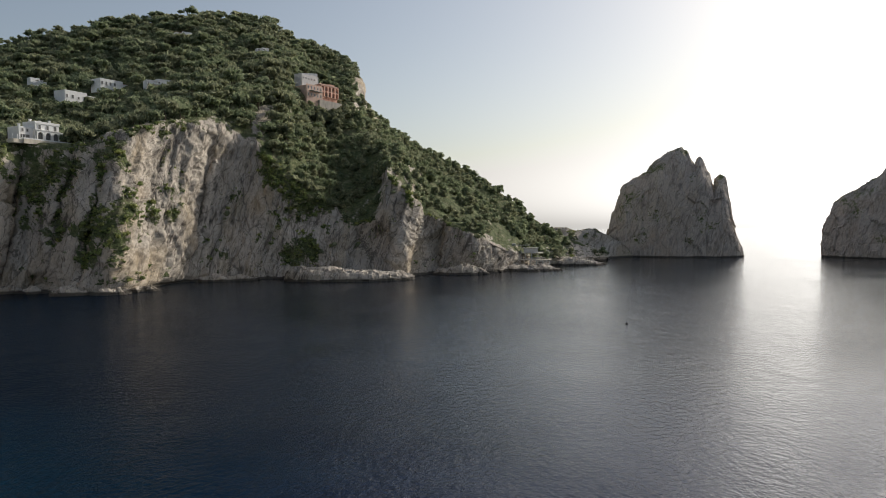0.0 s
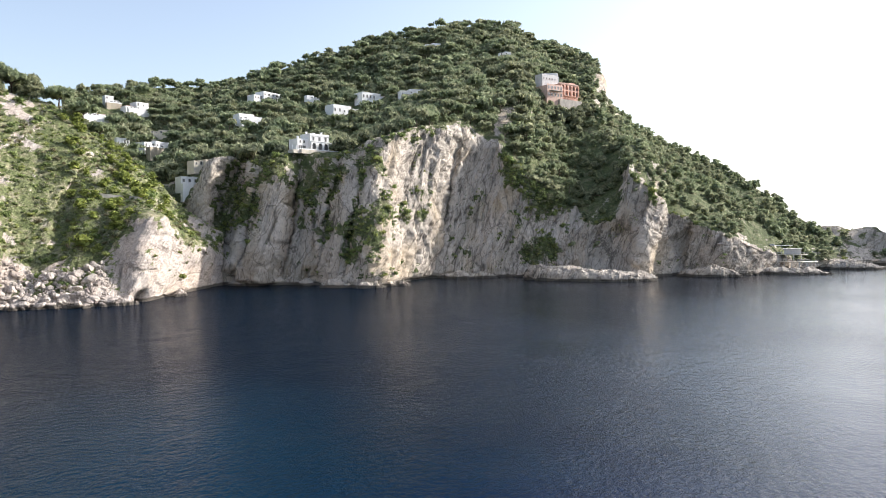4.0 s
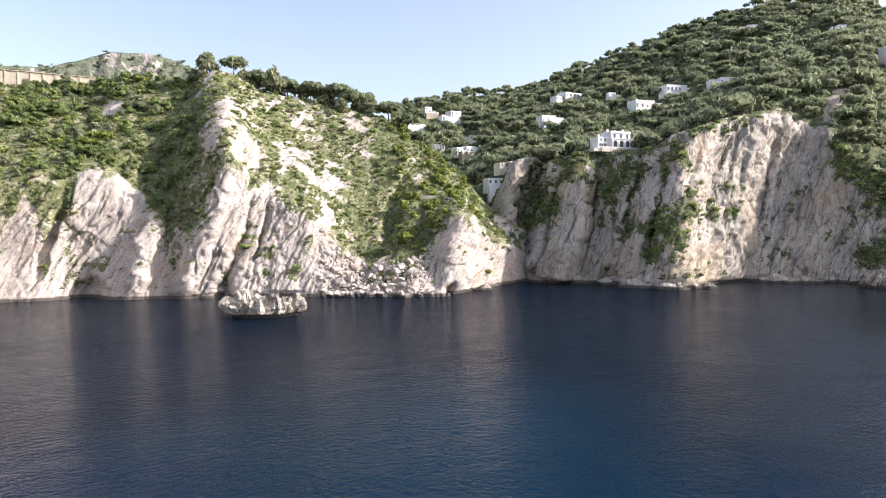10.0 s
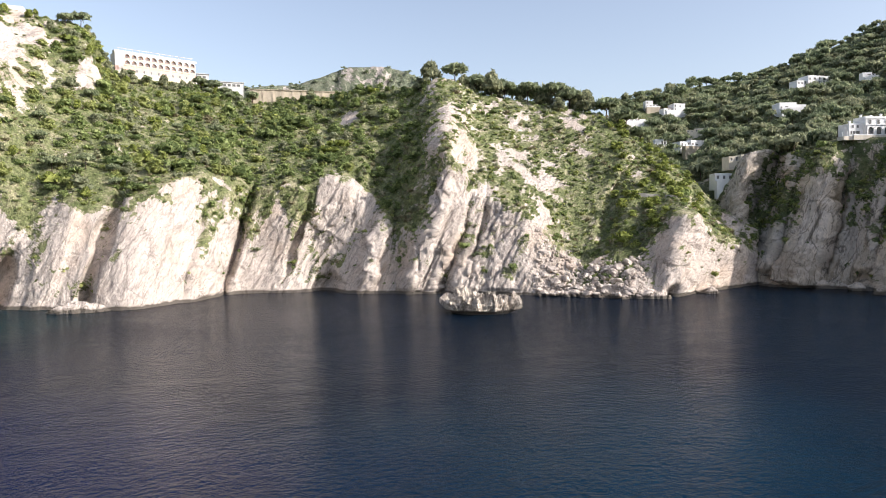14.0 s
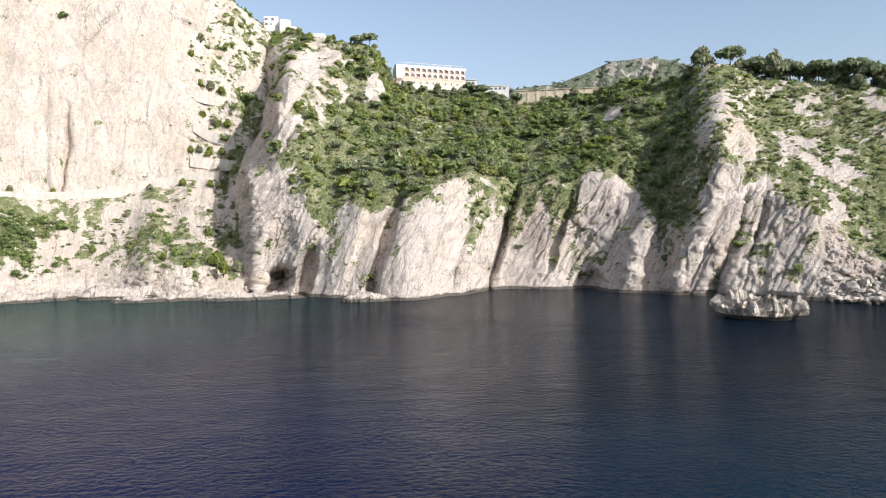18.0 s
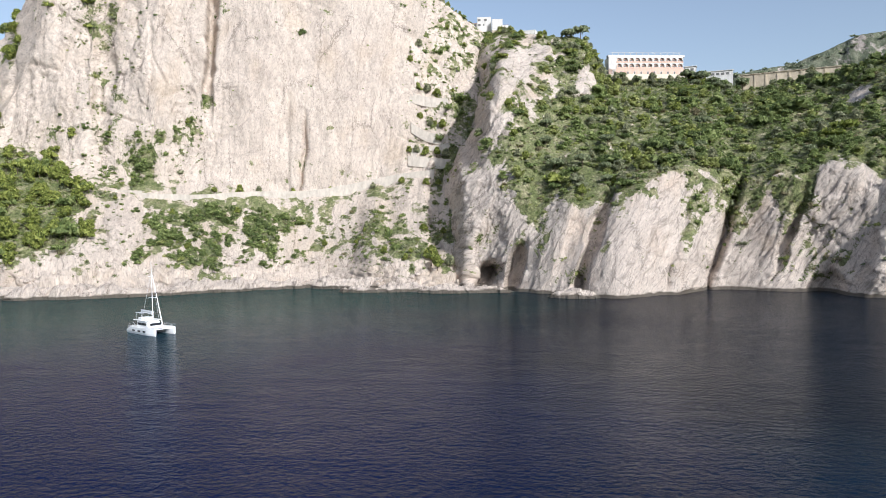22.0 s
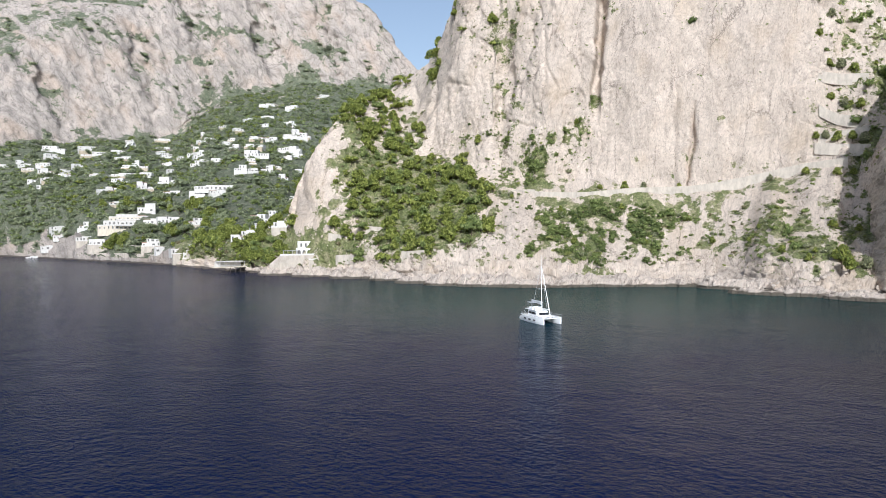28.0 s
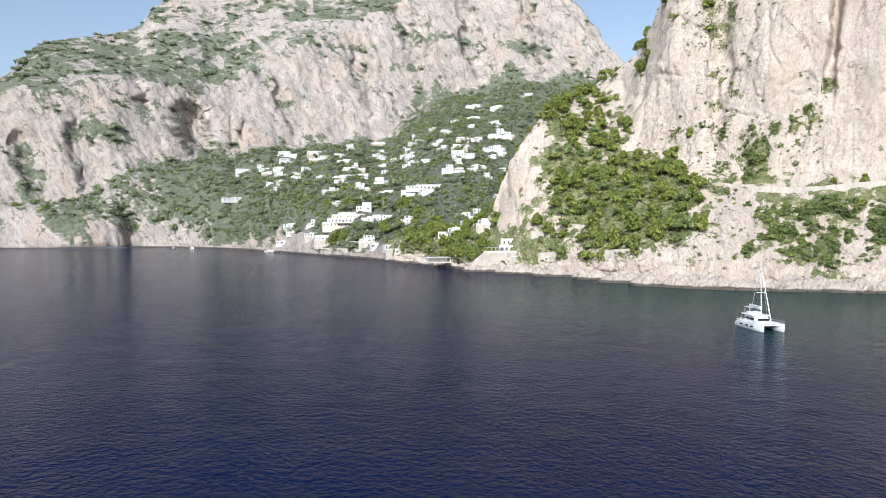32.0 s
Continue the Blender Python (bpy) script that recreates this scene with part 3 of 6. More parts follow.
# The hill of the white villa, from the valley beside the headland to the low point before the stacks.
land("hill_east", 0.1, [list(reversed(q)) for q in (
    [(48, 400, -4, 0), (42, 392, -4, 0), (38.6, 358, -4, 0), (34.5, 352, -4, 0), (31.2, 352, -4, 0), (27.3, 325, -4, 0), (25.2, 322, -4, 0), (21.3, 372, -4, 0),
     (16.6, 382, -4, 0), (12.9, 384, -4, 0), (7.3, 384, -4, 0), (2.8, 390, -4, 0), (-0.7, 412, -4, 0), (-3.3, 410, -4, 0), (-7.8, 466, -4, 0), (-13.5, 560, -4, 0)],
    [(48, 430, 40, .3), (42, 410, 42, .3), (39.5, 385, 46, .3), (37.6, 382, 66, .1), (35.2, 380, 63, .1), (31.5, 385, 68, .2), (26.2, 372, 70, .25), (23.4, 378, 80, .15),
     (19.8, 402, 84, .05), (16, 415, 82, .1), (13.3, 412, 64, .15), (9.6, 405, 40, .15), (7.5, 403, 29, .15), (5.6, 405, 34, .1), (4.5, 408, 58, .0), (3.0, 412, 50, .0), (1, 420, 37, .0), (-3.3, 420, 22, .0), (-8, 472, 7, 0.1), (-13.5, 563, 3, 0)],
    [(48, 480, 58, 1), (42, 480, 60, 1), (38, 450, 70, 1), (31, 440, 72, 1), (26, 440, 77, 1), (20, 470, 103, .9), (16, 490, 117, .9), (13, 490, 115, .9),
     (9.6, 500, 84, 1), (5, 480, 82, 1), (1, 470, 56, 1), (-3.3, 470, 36, 1), (-8, 500, 13, .7), (-13.5, 566, 5, .2)],
    [(48, 560, 96, 1), (42, 570, 102, 1), (38, 570, 110, 1), (31, 580, 128, 1), (26, 590, 142, 1), (20, 600, 158, 1), (16, 610, 165, 1), (13, 600, 160, 1),
     (9.6, 560, 126, 1), (6.5, 560, 112, 1), (2.8, 550, 84, 1), (-1.6, 530, 56, 1), (-5, 530, 36, 1), (-8, 530, 18, .8), (-13.5, 572, 6, .3)],
    [(48, 640, 138, 1), (42, 690, 158, 1), (36.7, 710, 166, 1), (32, 730, 192, 1), (27.8, 745, 213, 1), (23.3, 765, 233, 1), (18.3, 780, 251, 1), (14.6, 780, 250, 1),
     (11.4, 770, 226, 1), (8.6, 740, 210, 1), (6.8, 690, 182, .6), (6.3, 680, 152, .5), (2.8, 650, 109, 1), (-1.6, 610, 79, 1), (-5.4, 580, 52, 1), (-8.2, 560, 29, .9), (-13.5, 576, 5, .3)],
    [(48, 800, 130, 1), (36, 860, 150, 1), (16, 940, 180, 1), (6.7, 800, 110, .6), (-1.6, 700, 30, .6), (-8, 620, -4, .6), (-13.5, 600, -4, .4)])],
    (110, 60, 70, 80, 24), GREYSTONE, "steep grey limestone sea cliff under a wooded hill", seed=2.0, dip=0.42, hang=0.25, flute=0.25, jags=0.95, slabs=0.5,
    carve=[(36.6, 40, 1.3, 34, 22), (33.4, 34, 1.2, 40, -11), (28.0, 30, 1.0, 36, -5), (25.0, 40, 1.6, 40, -5), (26.6, 34, 0.35, 30, 5), (28.4, 42, 0.5, 32, 8), (31.9, 30, 0.35, 30, 5), (34.9, 34, 0.4, 34, 6), (22.9, 50, 0.6, 36, 3), (17, 50, 2.8, 50, 9), (19.0, 50, 0.35, 46, 4), (20.6, 45, 1.2, 45, -4),
           (14.2, 88, 0.8, 14, -4), (10, 34, 2.0, 12, 9), (2.9, 28, 0.9, 36, -13), (5.6, 16, 1.6, 14, 9), (0.4, 15, 0.6, 16, 8), (-2.2, 12, 0.9, 14, -6), (37.7, 3, 1.5, 5, 9), (30.5, 3, 0.8, 4, 5), (10.4, 126, 2.4, 14, 16)],
    grow=[(36.6, 40, 1.3, 30, 0.75), (30.4, 40, 1.0, 18, 0.3), (24.6, 27, 4.2, 13, 0.55), (29.6, 52, 0.8, 12, 0.25), (33.2, 54, 0.9, 10, 0.2), (34.9, 34, 0.5, 24, 0.45), (28.4, 46, 0.6, 24, 0.4), (26.6, 48, 0.5, 14, 0.25), (12.5, 75, 2.2, 26, 0.6), (9.4, 60, 2.5, 20, 0.5), (11.5, 14, 1.6, 9, 0.8), (14.2, 95, 0.8, 16, -0.9), (2.9, 45, 0.8, 22, -0.5),
          (6.5, 160, 0.5, 20, -0.8)])

# The headland with the pines and, beyond its gully, the cliffs under the hotel.
land("headland", 0.09, [
    [(37, 356, -4, 0), (39, 334, -4, 0), (43.3, 290, -4, 0), (46.9, 275, -4, 0), (50.6, 280, -4, 0), (54.8, 286, -4, 0), (61.3, 291, -4, 0), (65, 296, -4, 0), (68.2, 298, -4, 0), (73.1, 309, -4, 0),
     (77.7, 314, -4, 0), (81.7, 286, -4, 0), (86.1, 266, -4, 0), (88.9, 273, -4, 0), (93.5, 288, -4, 0), (96, 296, -4, 0), (97.6, 302, -4, 0), (98.6, 330, -4, 0), (100, 372, -4, 0)],
    [(37, 366, 14, .2), (38.6, 345, 20, .1), (42.5, 304, 34, .05), (45.6, 300, 17, .1), (49.7, 304, 15, .3), (51.4, 305, 17, .3), (55.2, 307, 36, .2), (58.9, 310, 46, .15), (61.2, 312, 60, .0),
     (63.5, 316, 50, .1), (65.4, 320, 32, .15), (69.8, 326, 50, .05), (72.5, 326, 47, .1), (77, 330, 48, .0), (79.5, 320, 54, .05), (83.4, 306, 46, .05), (87.4, 296, 38, .1), (92, 306, 38, .1), (95, 312, 46, .05), (97, 320, 50, .0), (98.1, 326, 50, .0), (99, 362, 44, .1), (100, 390, 42, .1)],
    [(37, 372, 22, .7), (40.3, 358, 30, .8), (43.3, 350, 44, .8), (46.4, 345, 46, .72), (50, 352, 50, .56), (54, 354, 60, .49), (58, 356, 70, .47), (61.3, 350, 84, .40), (63.5, 362, 80, .95), (68, 385, 80, 1),
     (72, 395, 82, 1), (77, 400, 82, 1), (81, 395, 82, .95), (85, 385, 84, .85), (89, 372, 84, .7), (92, 368, 90, .55), (95, 358, 104, .25), (95.9, 364, 102, .15), (97.0, 398, 84, .15), (98.2, 428, 80, .3), (100, 455, 84, .3)],
    [(37, 376, 26, .8), (38.2, 368, 30, .8), (40.3, 374, 41, .8), (43.3, 387, 60, .8), (46.4, 402, 80, .72), (48.7, 412, 94, .66), (52.8, 417, 101, .64), (57.9, 417, 108, .62), (61.6, 410, 116, .54), (63.4, 420, 114, .9),
     (68.4, 440, 114, 1), (70.6, 460, 113, 1), (77, 490, 115, 1), (80.5, 492, 125, 1), (86.9, 486, 127, 1), (88.4, 452, 146, .9), (91, 450, 149, .6), (94.6, 470, 157, .4), (96, 492, 163, .5), (98.2, 512, 172, .55), (100, 525, 180, .55)],
    [(37, 420, 20, 1), (43.3, 440, 55, 1), (48.7, 470, 80, 1), (57.9, 480, 92, 1), (63.4, 500, 100, 1), (70.6, 540, 110, 1), (80.9, 600, 122, 1), (86, 600, 124, 1), (91, 600, 140, 1), (100, 640, 160, 1)]],
    (135, 90, 95, 20), LIMESTONE, "pale limestone sea cliff with green scrub above", seed=9.0, dip=0.6, hang=1.0, flute=0.35, rough=0.78, jags=0.7,
    rug=((37, .8), (43, .7), (47, 1), (56, 1), (62, 1.15), (66, 1), (69, .7), (73, .8), (76, .5), (82, .45), (86, .6), (90, .55), (94, .75), (97, 1), (100, 1)),
    carve=[(96.4, 5, 1.0, 5.2, 34), (77.9, 24, 0.45, 26, 11), (70.6, 18, 2.4, 22, 8), (70.6, 4, 1.3, 6, 9), (73.3, 24, 0.35, 18, 6), (62.4, 32, 1.0, 44, -5), (60.2, 20, 0.35, 16, 4), (61.4, 4, 0.7, 5, 7), (65.2, 74, 1.7, 44, 4),
           (96.4, 7, 0.95, 6, 17), (96.5, 17, 1.2, 13, 7), (94.0, 10, 0.6, 10, 13), (87.6, 22, 0.5, 26, 10), (89.0, 4, 0.5, 4, 6), (84.5, 24, 2.4, 24, -5), (95.2, 104, 0.9, 36, -7), (91, 20, 1.2, 22, -5),
           (43.5, 2, 0.5, 4, 6), (42.2, 16, 1.6, 18, -7), (47.4, 40, 0.8, 20, 6), (58.5, 25, 0.3, 14, 4), (67.0, 22, 0.8, 20, -6), (80.2, 20, 0.9, 26, -5)],
    grow=[(61.6, 74, 0.8, 24, -0.4), (69, 92, 0.9, 8, -1.0), (56.5, 70, 1.2, 8, -0.2), (51, 84, 1.4, 7, -0.15), (88.6, 106, 0.8, 13, -0.8), (86.6, 60, 0.9, 6, -0.3), (49.5, 40, 2.4, 20, 0.35), (65, 60, 1.4, 34, 0.5), (72, 40, 1.2, 8, 0.4), (84.6, 52, 1.0, 8, 0.5), (88.6, 50, 2.0, 16, 0.5),
          (92, 62, 2.4, 22, 0.35), (55.8, 36, 2.0, 9, 0.3), (44.0, 46, 2.0, 12, 0.4), (93.5, 125, 2.0, 16, -0.35), (92.4, 44, 1.5, 18, 0.6), (88.3, 40, 0.9, 14, 0.4), (86.2, 44, 1.2, 8, 0.4)])

# The great wall, its foot slope, the wooded slope and the shore shelf.
land("great_wall", 0.11, [
    [(94, 330, -4, 0), (98, 300, -4, 0), (103.6, 293, -4, 0), (106.5, 316, -4, 0), (109.7, 334, -4, 0), (116.5, 324, -4, 0), (121.2, 319, -4, 0), (128.6, 321, -4, 0), (133, 350, -4, 0), (137.2, 374, -4, 0), (144.3, 414, -4, 0), (147.6, 452, -4, 0), (152, 526, -4, 0)],
    [(94, 345, 6, 0), (98, 316, 5, 0), (103.6, 308, 5, 0), (109.7, 346, 6, 0), (118.8, 338, 8, 0), (125.8, 340, 11, 0), (130.4, 345, 12, 0), (138.4, 388, 7, 0), (145.4, 430, 6, 0), (152, 540, 7, .1)],
    [(94, 400, 60, .4), (98.4, 392, 57, .25), (102.8, 400, 57, .3), (107.4, 398, 49, .5), (111.4, 398, 47, .38), (117.4, 402, 54, .36), (123, 408, 53, .34), (127.6, 420, 63, .42), (133, 442, 74, .5), (136, 450, 80, .55),
     (138.2, 452, 96, .65), (139.4, 450, 92, .6), (141.8, 447, 66, .2), (142.9, 446, 42, .25), (143.4, 446, 24, .85), (146, 452, 19, .9), (152, 545, 12, .8)],
    [(94, 440, 100, .6), (98.4, 420, 100, .45), (101, 422, 106, .35), (103, 414, 120, .05), (107.4, 409, 140, .0), (111.4, 409, 142, .0), (117.4, 414, 146, .0), (123, 420, 146, .06), (127, 432, 146, .1), (128.8, 438, 150, .08), (130.2, 445, 130, .1), (131.6, 450, 106, .15),
     (133, 456, 86, .2), (136, 480, 104, .6), (138.2, 462, 103, .5), (139.4, 458, 95, .4), (141.6, 455, 66, .3), (142.8, 454, 38, .3), (146, 470, 22, .9), (152, 560, 15, .9)],
    [(94, 500, 150, .7), (98.4, 474, 172, .6), (101, 455, 184, .45), (103, 430, 215, .05), (107.4, 420, 240, .0), (117.4, 426, 250, .0), (123, 434, 250, .02), (127, 450, 226, .04), (128.8, 462, 196, .1), (130.2, 490, 160, .3), (131.6, 520, 148, .6),
     (134.8, 528, 132, .8), (137.4, 508, 117, .8), (139.2, 470, 96, .5), (141.6, 466, 66, .4), (142.8, 466, 38, .6), (146, 500, 24, .9), (152, 580, 18, .9)],
    [(94, 640, 150, .7), (103, 620, 210, .4), (117.4, 620, 240, .4), (127, 620, 210, .4), (131.6, 640, 120, .6), (139.2, 560, 60, .6), (146, 560, 20, .6), (152, 620, 15, .6)]],
    (26, 90, 110, 110, 24), WALLSTONE, "towering pale limestone wall above a scrubby shore", rough=0.62, flute=0.1, seed=21.0, dip=0.12, ledge=11.0, jags=0.6, slabs=1.8, rug=((94, 1.3), (102, 1.1), (105, .6), (116, .55), (119, 1.0), (131, 1.3), (152, 1.2)),
    carve=[(118, 148, 0.34, 52, 12), (111.2, 68, 0.25, 22, 5), (125.7, 105, 0.7, 48, 7), (122, 110, 1.6, 60, -5), (114.5, 130, 2.0, 70, -4), (105.8, 28, 1.0, 22, -6),
           (124.5, 30, 1.0, 16, -6), (100.5, 36, 0.8, 26, 8), (141.2, 60, 0.8, 34, -4)],
    grow=[(107.6, 28, 2.2, 18, -0.3), (125, 30, 1.3, 14, -0.5), (119.5, 36, 3.0, 14, 0.3), (113.5, 34, 2.4, 13, 0.35), (133, 42, 5.4, 30, 0.55), (133.5, 114, 5.5, 24, -0.5), (125.7, 105, 0.8, 44, 0.1), (118.2, 100, 0.7, 5, 1.0), (120.5, 72, 2.6, 16, 0.35), (126, 150, 1.6, 20, 0.4),
          (109, 84, 0.35, 2.5, 1.0), (114, 60, 5.0, 7, 0.45), (123, 66, 4.0, 16, 0.5), (106, 60, 2.5, 7, 0.4), (125.5, 112, 3.4, 60, 0.14), (100, 70, 1.5, 20, 0.3), (128.5, 84, 1.2, 12, 0.3), (145.5, 16, 2.6, 12, 0.8), (141.3, 14, 3.2, 13, 0.8)])

# The mountain across the bay.
land("mountain", 0.13, [
    [(131, 700, -4, 0), (138, 600, -4, 0), (147, 470, -4, 0), (151.3, 526, -4, 0), (156, 610, -4, 0), (160.5, 728, -4, 0), (165.6, 888, -4, 0), (171.3, 992, -4, 0), (175.8, 998, -4, 0), (181, 1060, -4, 0), (190, 1150, -4, 0)],
    [(131, 715, 8, 0), (138, 615, 8, 0), (147, 486, 7, 0), (151.3, 542, 7, 0), (156, 626, 7, .1), (160.5, 745, 8, .1), (165.6, 905, 10, .2), (171.3, 1010, 26, .2), (175.8, 1015, 26, .2), (181, 1078, 24, .2), (190, 1170, 24, .2)],
    [(131, 900, 60, 1), (138, 800, 55, 1), (147, 640, 42, 1), (151.3, 650, 38, 1), (156, 740, 48, 1), (160.5, 860, 58, 1), (165.6, 1000, 72, .95), (171.3, 1060, 66, .7), (175.8, 1060, 58, .55), (181, 1105, 50, .5), (190, 1190, 50, .5)],
    [(131, 1400, 290, 1), (139.7, 1395, 308, 1), (143.8, 1375, 294, 1), (148.5, 1325, 252, 1), (152.2, 1268, 178, 1), (158, 1228, 162, 1), (164.7, 1180, 137, 1), (168.8, 1150, 122, .8), (172.8, 1120, 96, .55), (176.5, 1118, 64, .55), (181, 1150, 66, .5), (190, 1250, 70, .5)],
    [(131, 1412, 300, .25), (134.1, 1420, 366, .25), (135.2, 1430, 412, .25), (137, 1450, 478, .25), (143, 1450, 520, .28), (148.5, 1420, 510, .28), (153.5, 1370, 428, .22), (158, 1330, 380, .2), (163.3, 1280, 306, .2), (165.9, 1260, 266, .25), (171.5, 1210, 260, .3), (176.3, 1190, 236, .32), (181, 1205, 226, .32), (190, 1300, 220, .3)],
    [(131, 1440, 300, .3), (134, 1450, 372, .3), (135.2, 1470, 420, .3), (137, 1500, 488, .3), (143, 1560, 570, .35), (150, 1620, 600, .3), (158, 1660, 600, .35), (165, 1660, 575, .4), (169.4, 1600, 503, .5), (171, 1560, 436, .55), (176.9, 1450, 362, .6), (179.4, 1330, 272, .65), (182, 1290, 240, .7), (190, 1350, 220, .8)],
    [(131, 1900, 200, .5), (150, 2100, 480, .5), (165, 2100, 450, .5), (181, 1700, 100, .5), (190, 1600, -4, .5)]],
    (10, 50, 70, 90, 70, 16), HAZED_FARSTONE, "hazy grey limestone mountain with wooded foot slopes", rough=0.9, seed=33.0, far=2.4, dip=-0.45,
    carve=[(167.0, 182, 1.35, 46, 48), (170.8, 235, 0.5, 28, 18), (171.9, 30, 0.6, 34, 30), (163.4, 190, 0.4, 16, 12), (160, 240, 0.5, 60, 12), (154, 300, 0.6, 80, 14), (174.5, 120, 0.9, 70, 16), (178, 120, 0.8, 60, 14), (150, 400, 0.8, 90, 18), (145, 420, 0.7, 90, 18), (140, 400, 0.6, 80, 14)],
    grow=[(166, 300, 5, 30, 0.3), (173.5, 165, 2.5, 20, 0.5), (177, 110, 3, 14, 0.3), (159.5, 250, 1.6, 7, 0.6), (163.5, 100, 3, 18, 0.1), (150.5, 330, 2.4, 10, 0.6), (155, 360, 2.4, 9, 0.6), (147, 400, 3, 12, 0.6), (141, 380, 2, 20, 0.6), (152, 480, 3, 20, 0.5), (158, 440, 2, 16, 0.5)])

# The far hill behind the hotel, and the islet-like point before the stacks.
land("far_hill", 0.2, [
    [(54, 900, 60, 1), (88, 900, 60, 1)],
    [(54, 980, 208, .9), (60, 990, 228, .9), (63.5, 1000, 256, .8), (66.5, 1000, 271, .5), (68.8, 1000, 269, .45), (73, 1000, 240, .9), (77, 1000, 230, .9), (88, 980, 208, 1)],
    [(54, 1100, 100, 1), (88, 1100, 100, 1)]],
    (60, 20), HAZED_FARSTONE, "far hazy hilltop with grey rock and woods", seed=41.0, far=2.0)
land("low_point", 0.12, [
    [(-16, 640, -4, 0), (-13.4, 600, -4, 0), (-11, 605, -4, 0), (-6, 640, -4, 0)],
    [(-16, 645, 2, 0), (-13.4, 618, 12, 0), (-11, 620, 16, 0), (-6, 660, 20, .1)],
    [(-16, 650, 4, .3), (-13.2, 640, 20, .3), (-12, 645, 27, .4), (-11, 648, 25, .4), (-10, 650, 29, .4), (-8.6, 655, 27, .4), (-6, 680, 20, .4)],
    [(-16, 660, -4, 0), (-11, 690, -4, 0), (-6, 720, -4, 0)]],
    (20, 20, 10), GREYSTONE, "low rocky point with scrub on top", seed=51.0)


# ---- rock stacks ----
def stack(name, az, dist, outline, depth, material, label, seed, rough=1.0, nx=190, ny=150, fat=0.62, kind="structure", grain=0.35, under=0.0, spiky=0.6):
    """A free-standing rock: its height along its length (metres, heights), rounded from front to back."""
    xs, hs = np.array(outline, float).T
    x = np.linspace(xs[0], xs[-1], nx)
    h = smooth_through(xs, hs, x)
    t = np.linspace(0, 1, ny) * math.pi
    mid, half = (xs[0] + xs[-1]) / 2, (xs[-1] - xs[0]) / 2
    d = depth * np.sqrt(np.clip(1 - ((x - mid) / half) ** 2, 0.0, 1)) * 0.9 + depth * 0.06
    c, s = np.cos(t), np.sin(t)
    Y = -d[:, None] * (np.sign(c) * np.abs(c) ** 0.55)[None] * 1.0
    Z = (h[:, None] + 4) * (s ** fat)[None] - 4
    P = np.stack([np.repeat(x[:, None], ny, 1), Y, Z], 2)
    N = sheet_normals(P)
    N *= np.sign((N * (P - np.array([mid, 0, 0]))).sum(2, keepdims=True) + 1e-9)
    size = max(max(hs), 36.0) / 90.0
    D = rough * (size ** 0.6) * (fbm(P, 30 * size, 3, (1, 1, 0.5), seed) * 5 + fbm(P, 11 * size, 3, (1, 1, grain), seed + 2, ridged=True) * 2.6 + fbm(P, 3.4 * size, 3, (1, 1, 0.6), seed + 4) * 1.2 + fbm(P, 4.2 * size, 4, (1, 1, 0.9), seed + 7, ridged=True) * spiky
                              + cells(P, 12 * size, (1, 1, 0.5), int(seed))[1] * 2.2 + cells(P, 5 * size, (1, 1, 0.6), int(seed) + 3)[1] * 1.1)
    D = D - 1.6 * size * min(rough, 1.0)
    D = np.where(Z < 1, np.clip(D, -4, 0.6), D)
    P = P + N * D[..., None]
    P[..., :2] *= (1 - under * np.exp(-np.clip(P[..., 2], 0, 99) / 1.6))[..., None]
    N = sheet_normals(P)
    cover = np.clip(0.30 + 0.5 * (np.abs(N[..., 2]) - 0.45) + 0.6 * fbm(P, 12 * size, 3, seed=seed + 6), 0, 1) * (P[..., 2] > 12)
    ob = new(name, mesh_of(name, P.reshape(-1, 3), sheet_faces(nx, ny), material, False, cover, np.stack([P[..., 0] - 0.35 * P[..., 2], P[..., 2] + 0.35 * P[..., 0], P[..., 1]], 2).reshape(-1, 3)))
    ob.matrix_world = Matrix.Translation(way(az) * dist) @ pose(0, 0, 0, 0, 0, az)
    return tagged(ob, label, "rock", kind=kind)


# the stacks take paler stone than the hill, imitating haze by colour
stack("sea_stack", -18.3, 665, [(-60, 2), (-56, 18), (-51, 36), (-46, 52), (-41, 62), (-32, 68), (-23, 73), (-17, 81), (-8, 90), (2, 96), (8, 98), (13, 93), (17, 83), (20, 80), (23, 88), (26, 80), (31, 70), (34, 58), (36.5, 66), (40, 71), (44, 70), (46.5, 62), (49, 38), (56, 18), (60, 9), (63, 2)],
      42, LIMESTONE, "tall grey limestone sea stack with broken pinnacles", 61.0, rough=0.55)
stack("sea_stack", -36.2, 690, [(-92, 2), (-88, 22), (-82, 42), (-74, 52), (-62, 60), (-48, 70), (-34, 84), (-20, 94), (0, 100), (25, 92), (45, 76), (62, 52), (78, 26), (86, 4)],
      46, LIMESTONE, "broad grey limestone sea stack, its haze put into paler stone", 67.0, rough=0.55)
stack("sea_rock", 58.3, 229, [(-11.8, 1), (-11.4, 2.8), (-9, 4.2), (-6, 4.9), (-2.6, 4.4), (0, 4.6), (2.6, 5.5), (6, 5.1), (9, 4.3), (11.2, 3.0), (11.8, 1)],
      8.5, GREYSTONE, "jagged pale rock standing in the sea by the cliff", 71.0, rough=0.95, nx=150, ny=110, fat=0.42, grain=0.8, under=0.24, spiky=2.2)

# ---- sea ----
bm = bmesh.new()
bmesh.ops.create_circle(bm, cap_ends=True, segments=96, radius=9000)
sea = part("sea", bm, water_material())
tagged(sea, "deep blue sea with a light ripple", "water", kind="structure")


# ---- growth ----
PHI = (1 + 5 ** 0.5) / 2
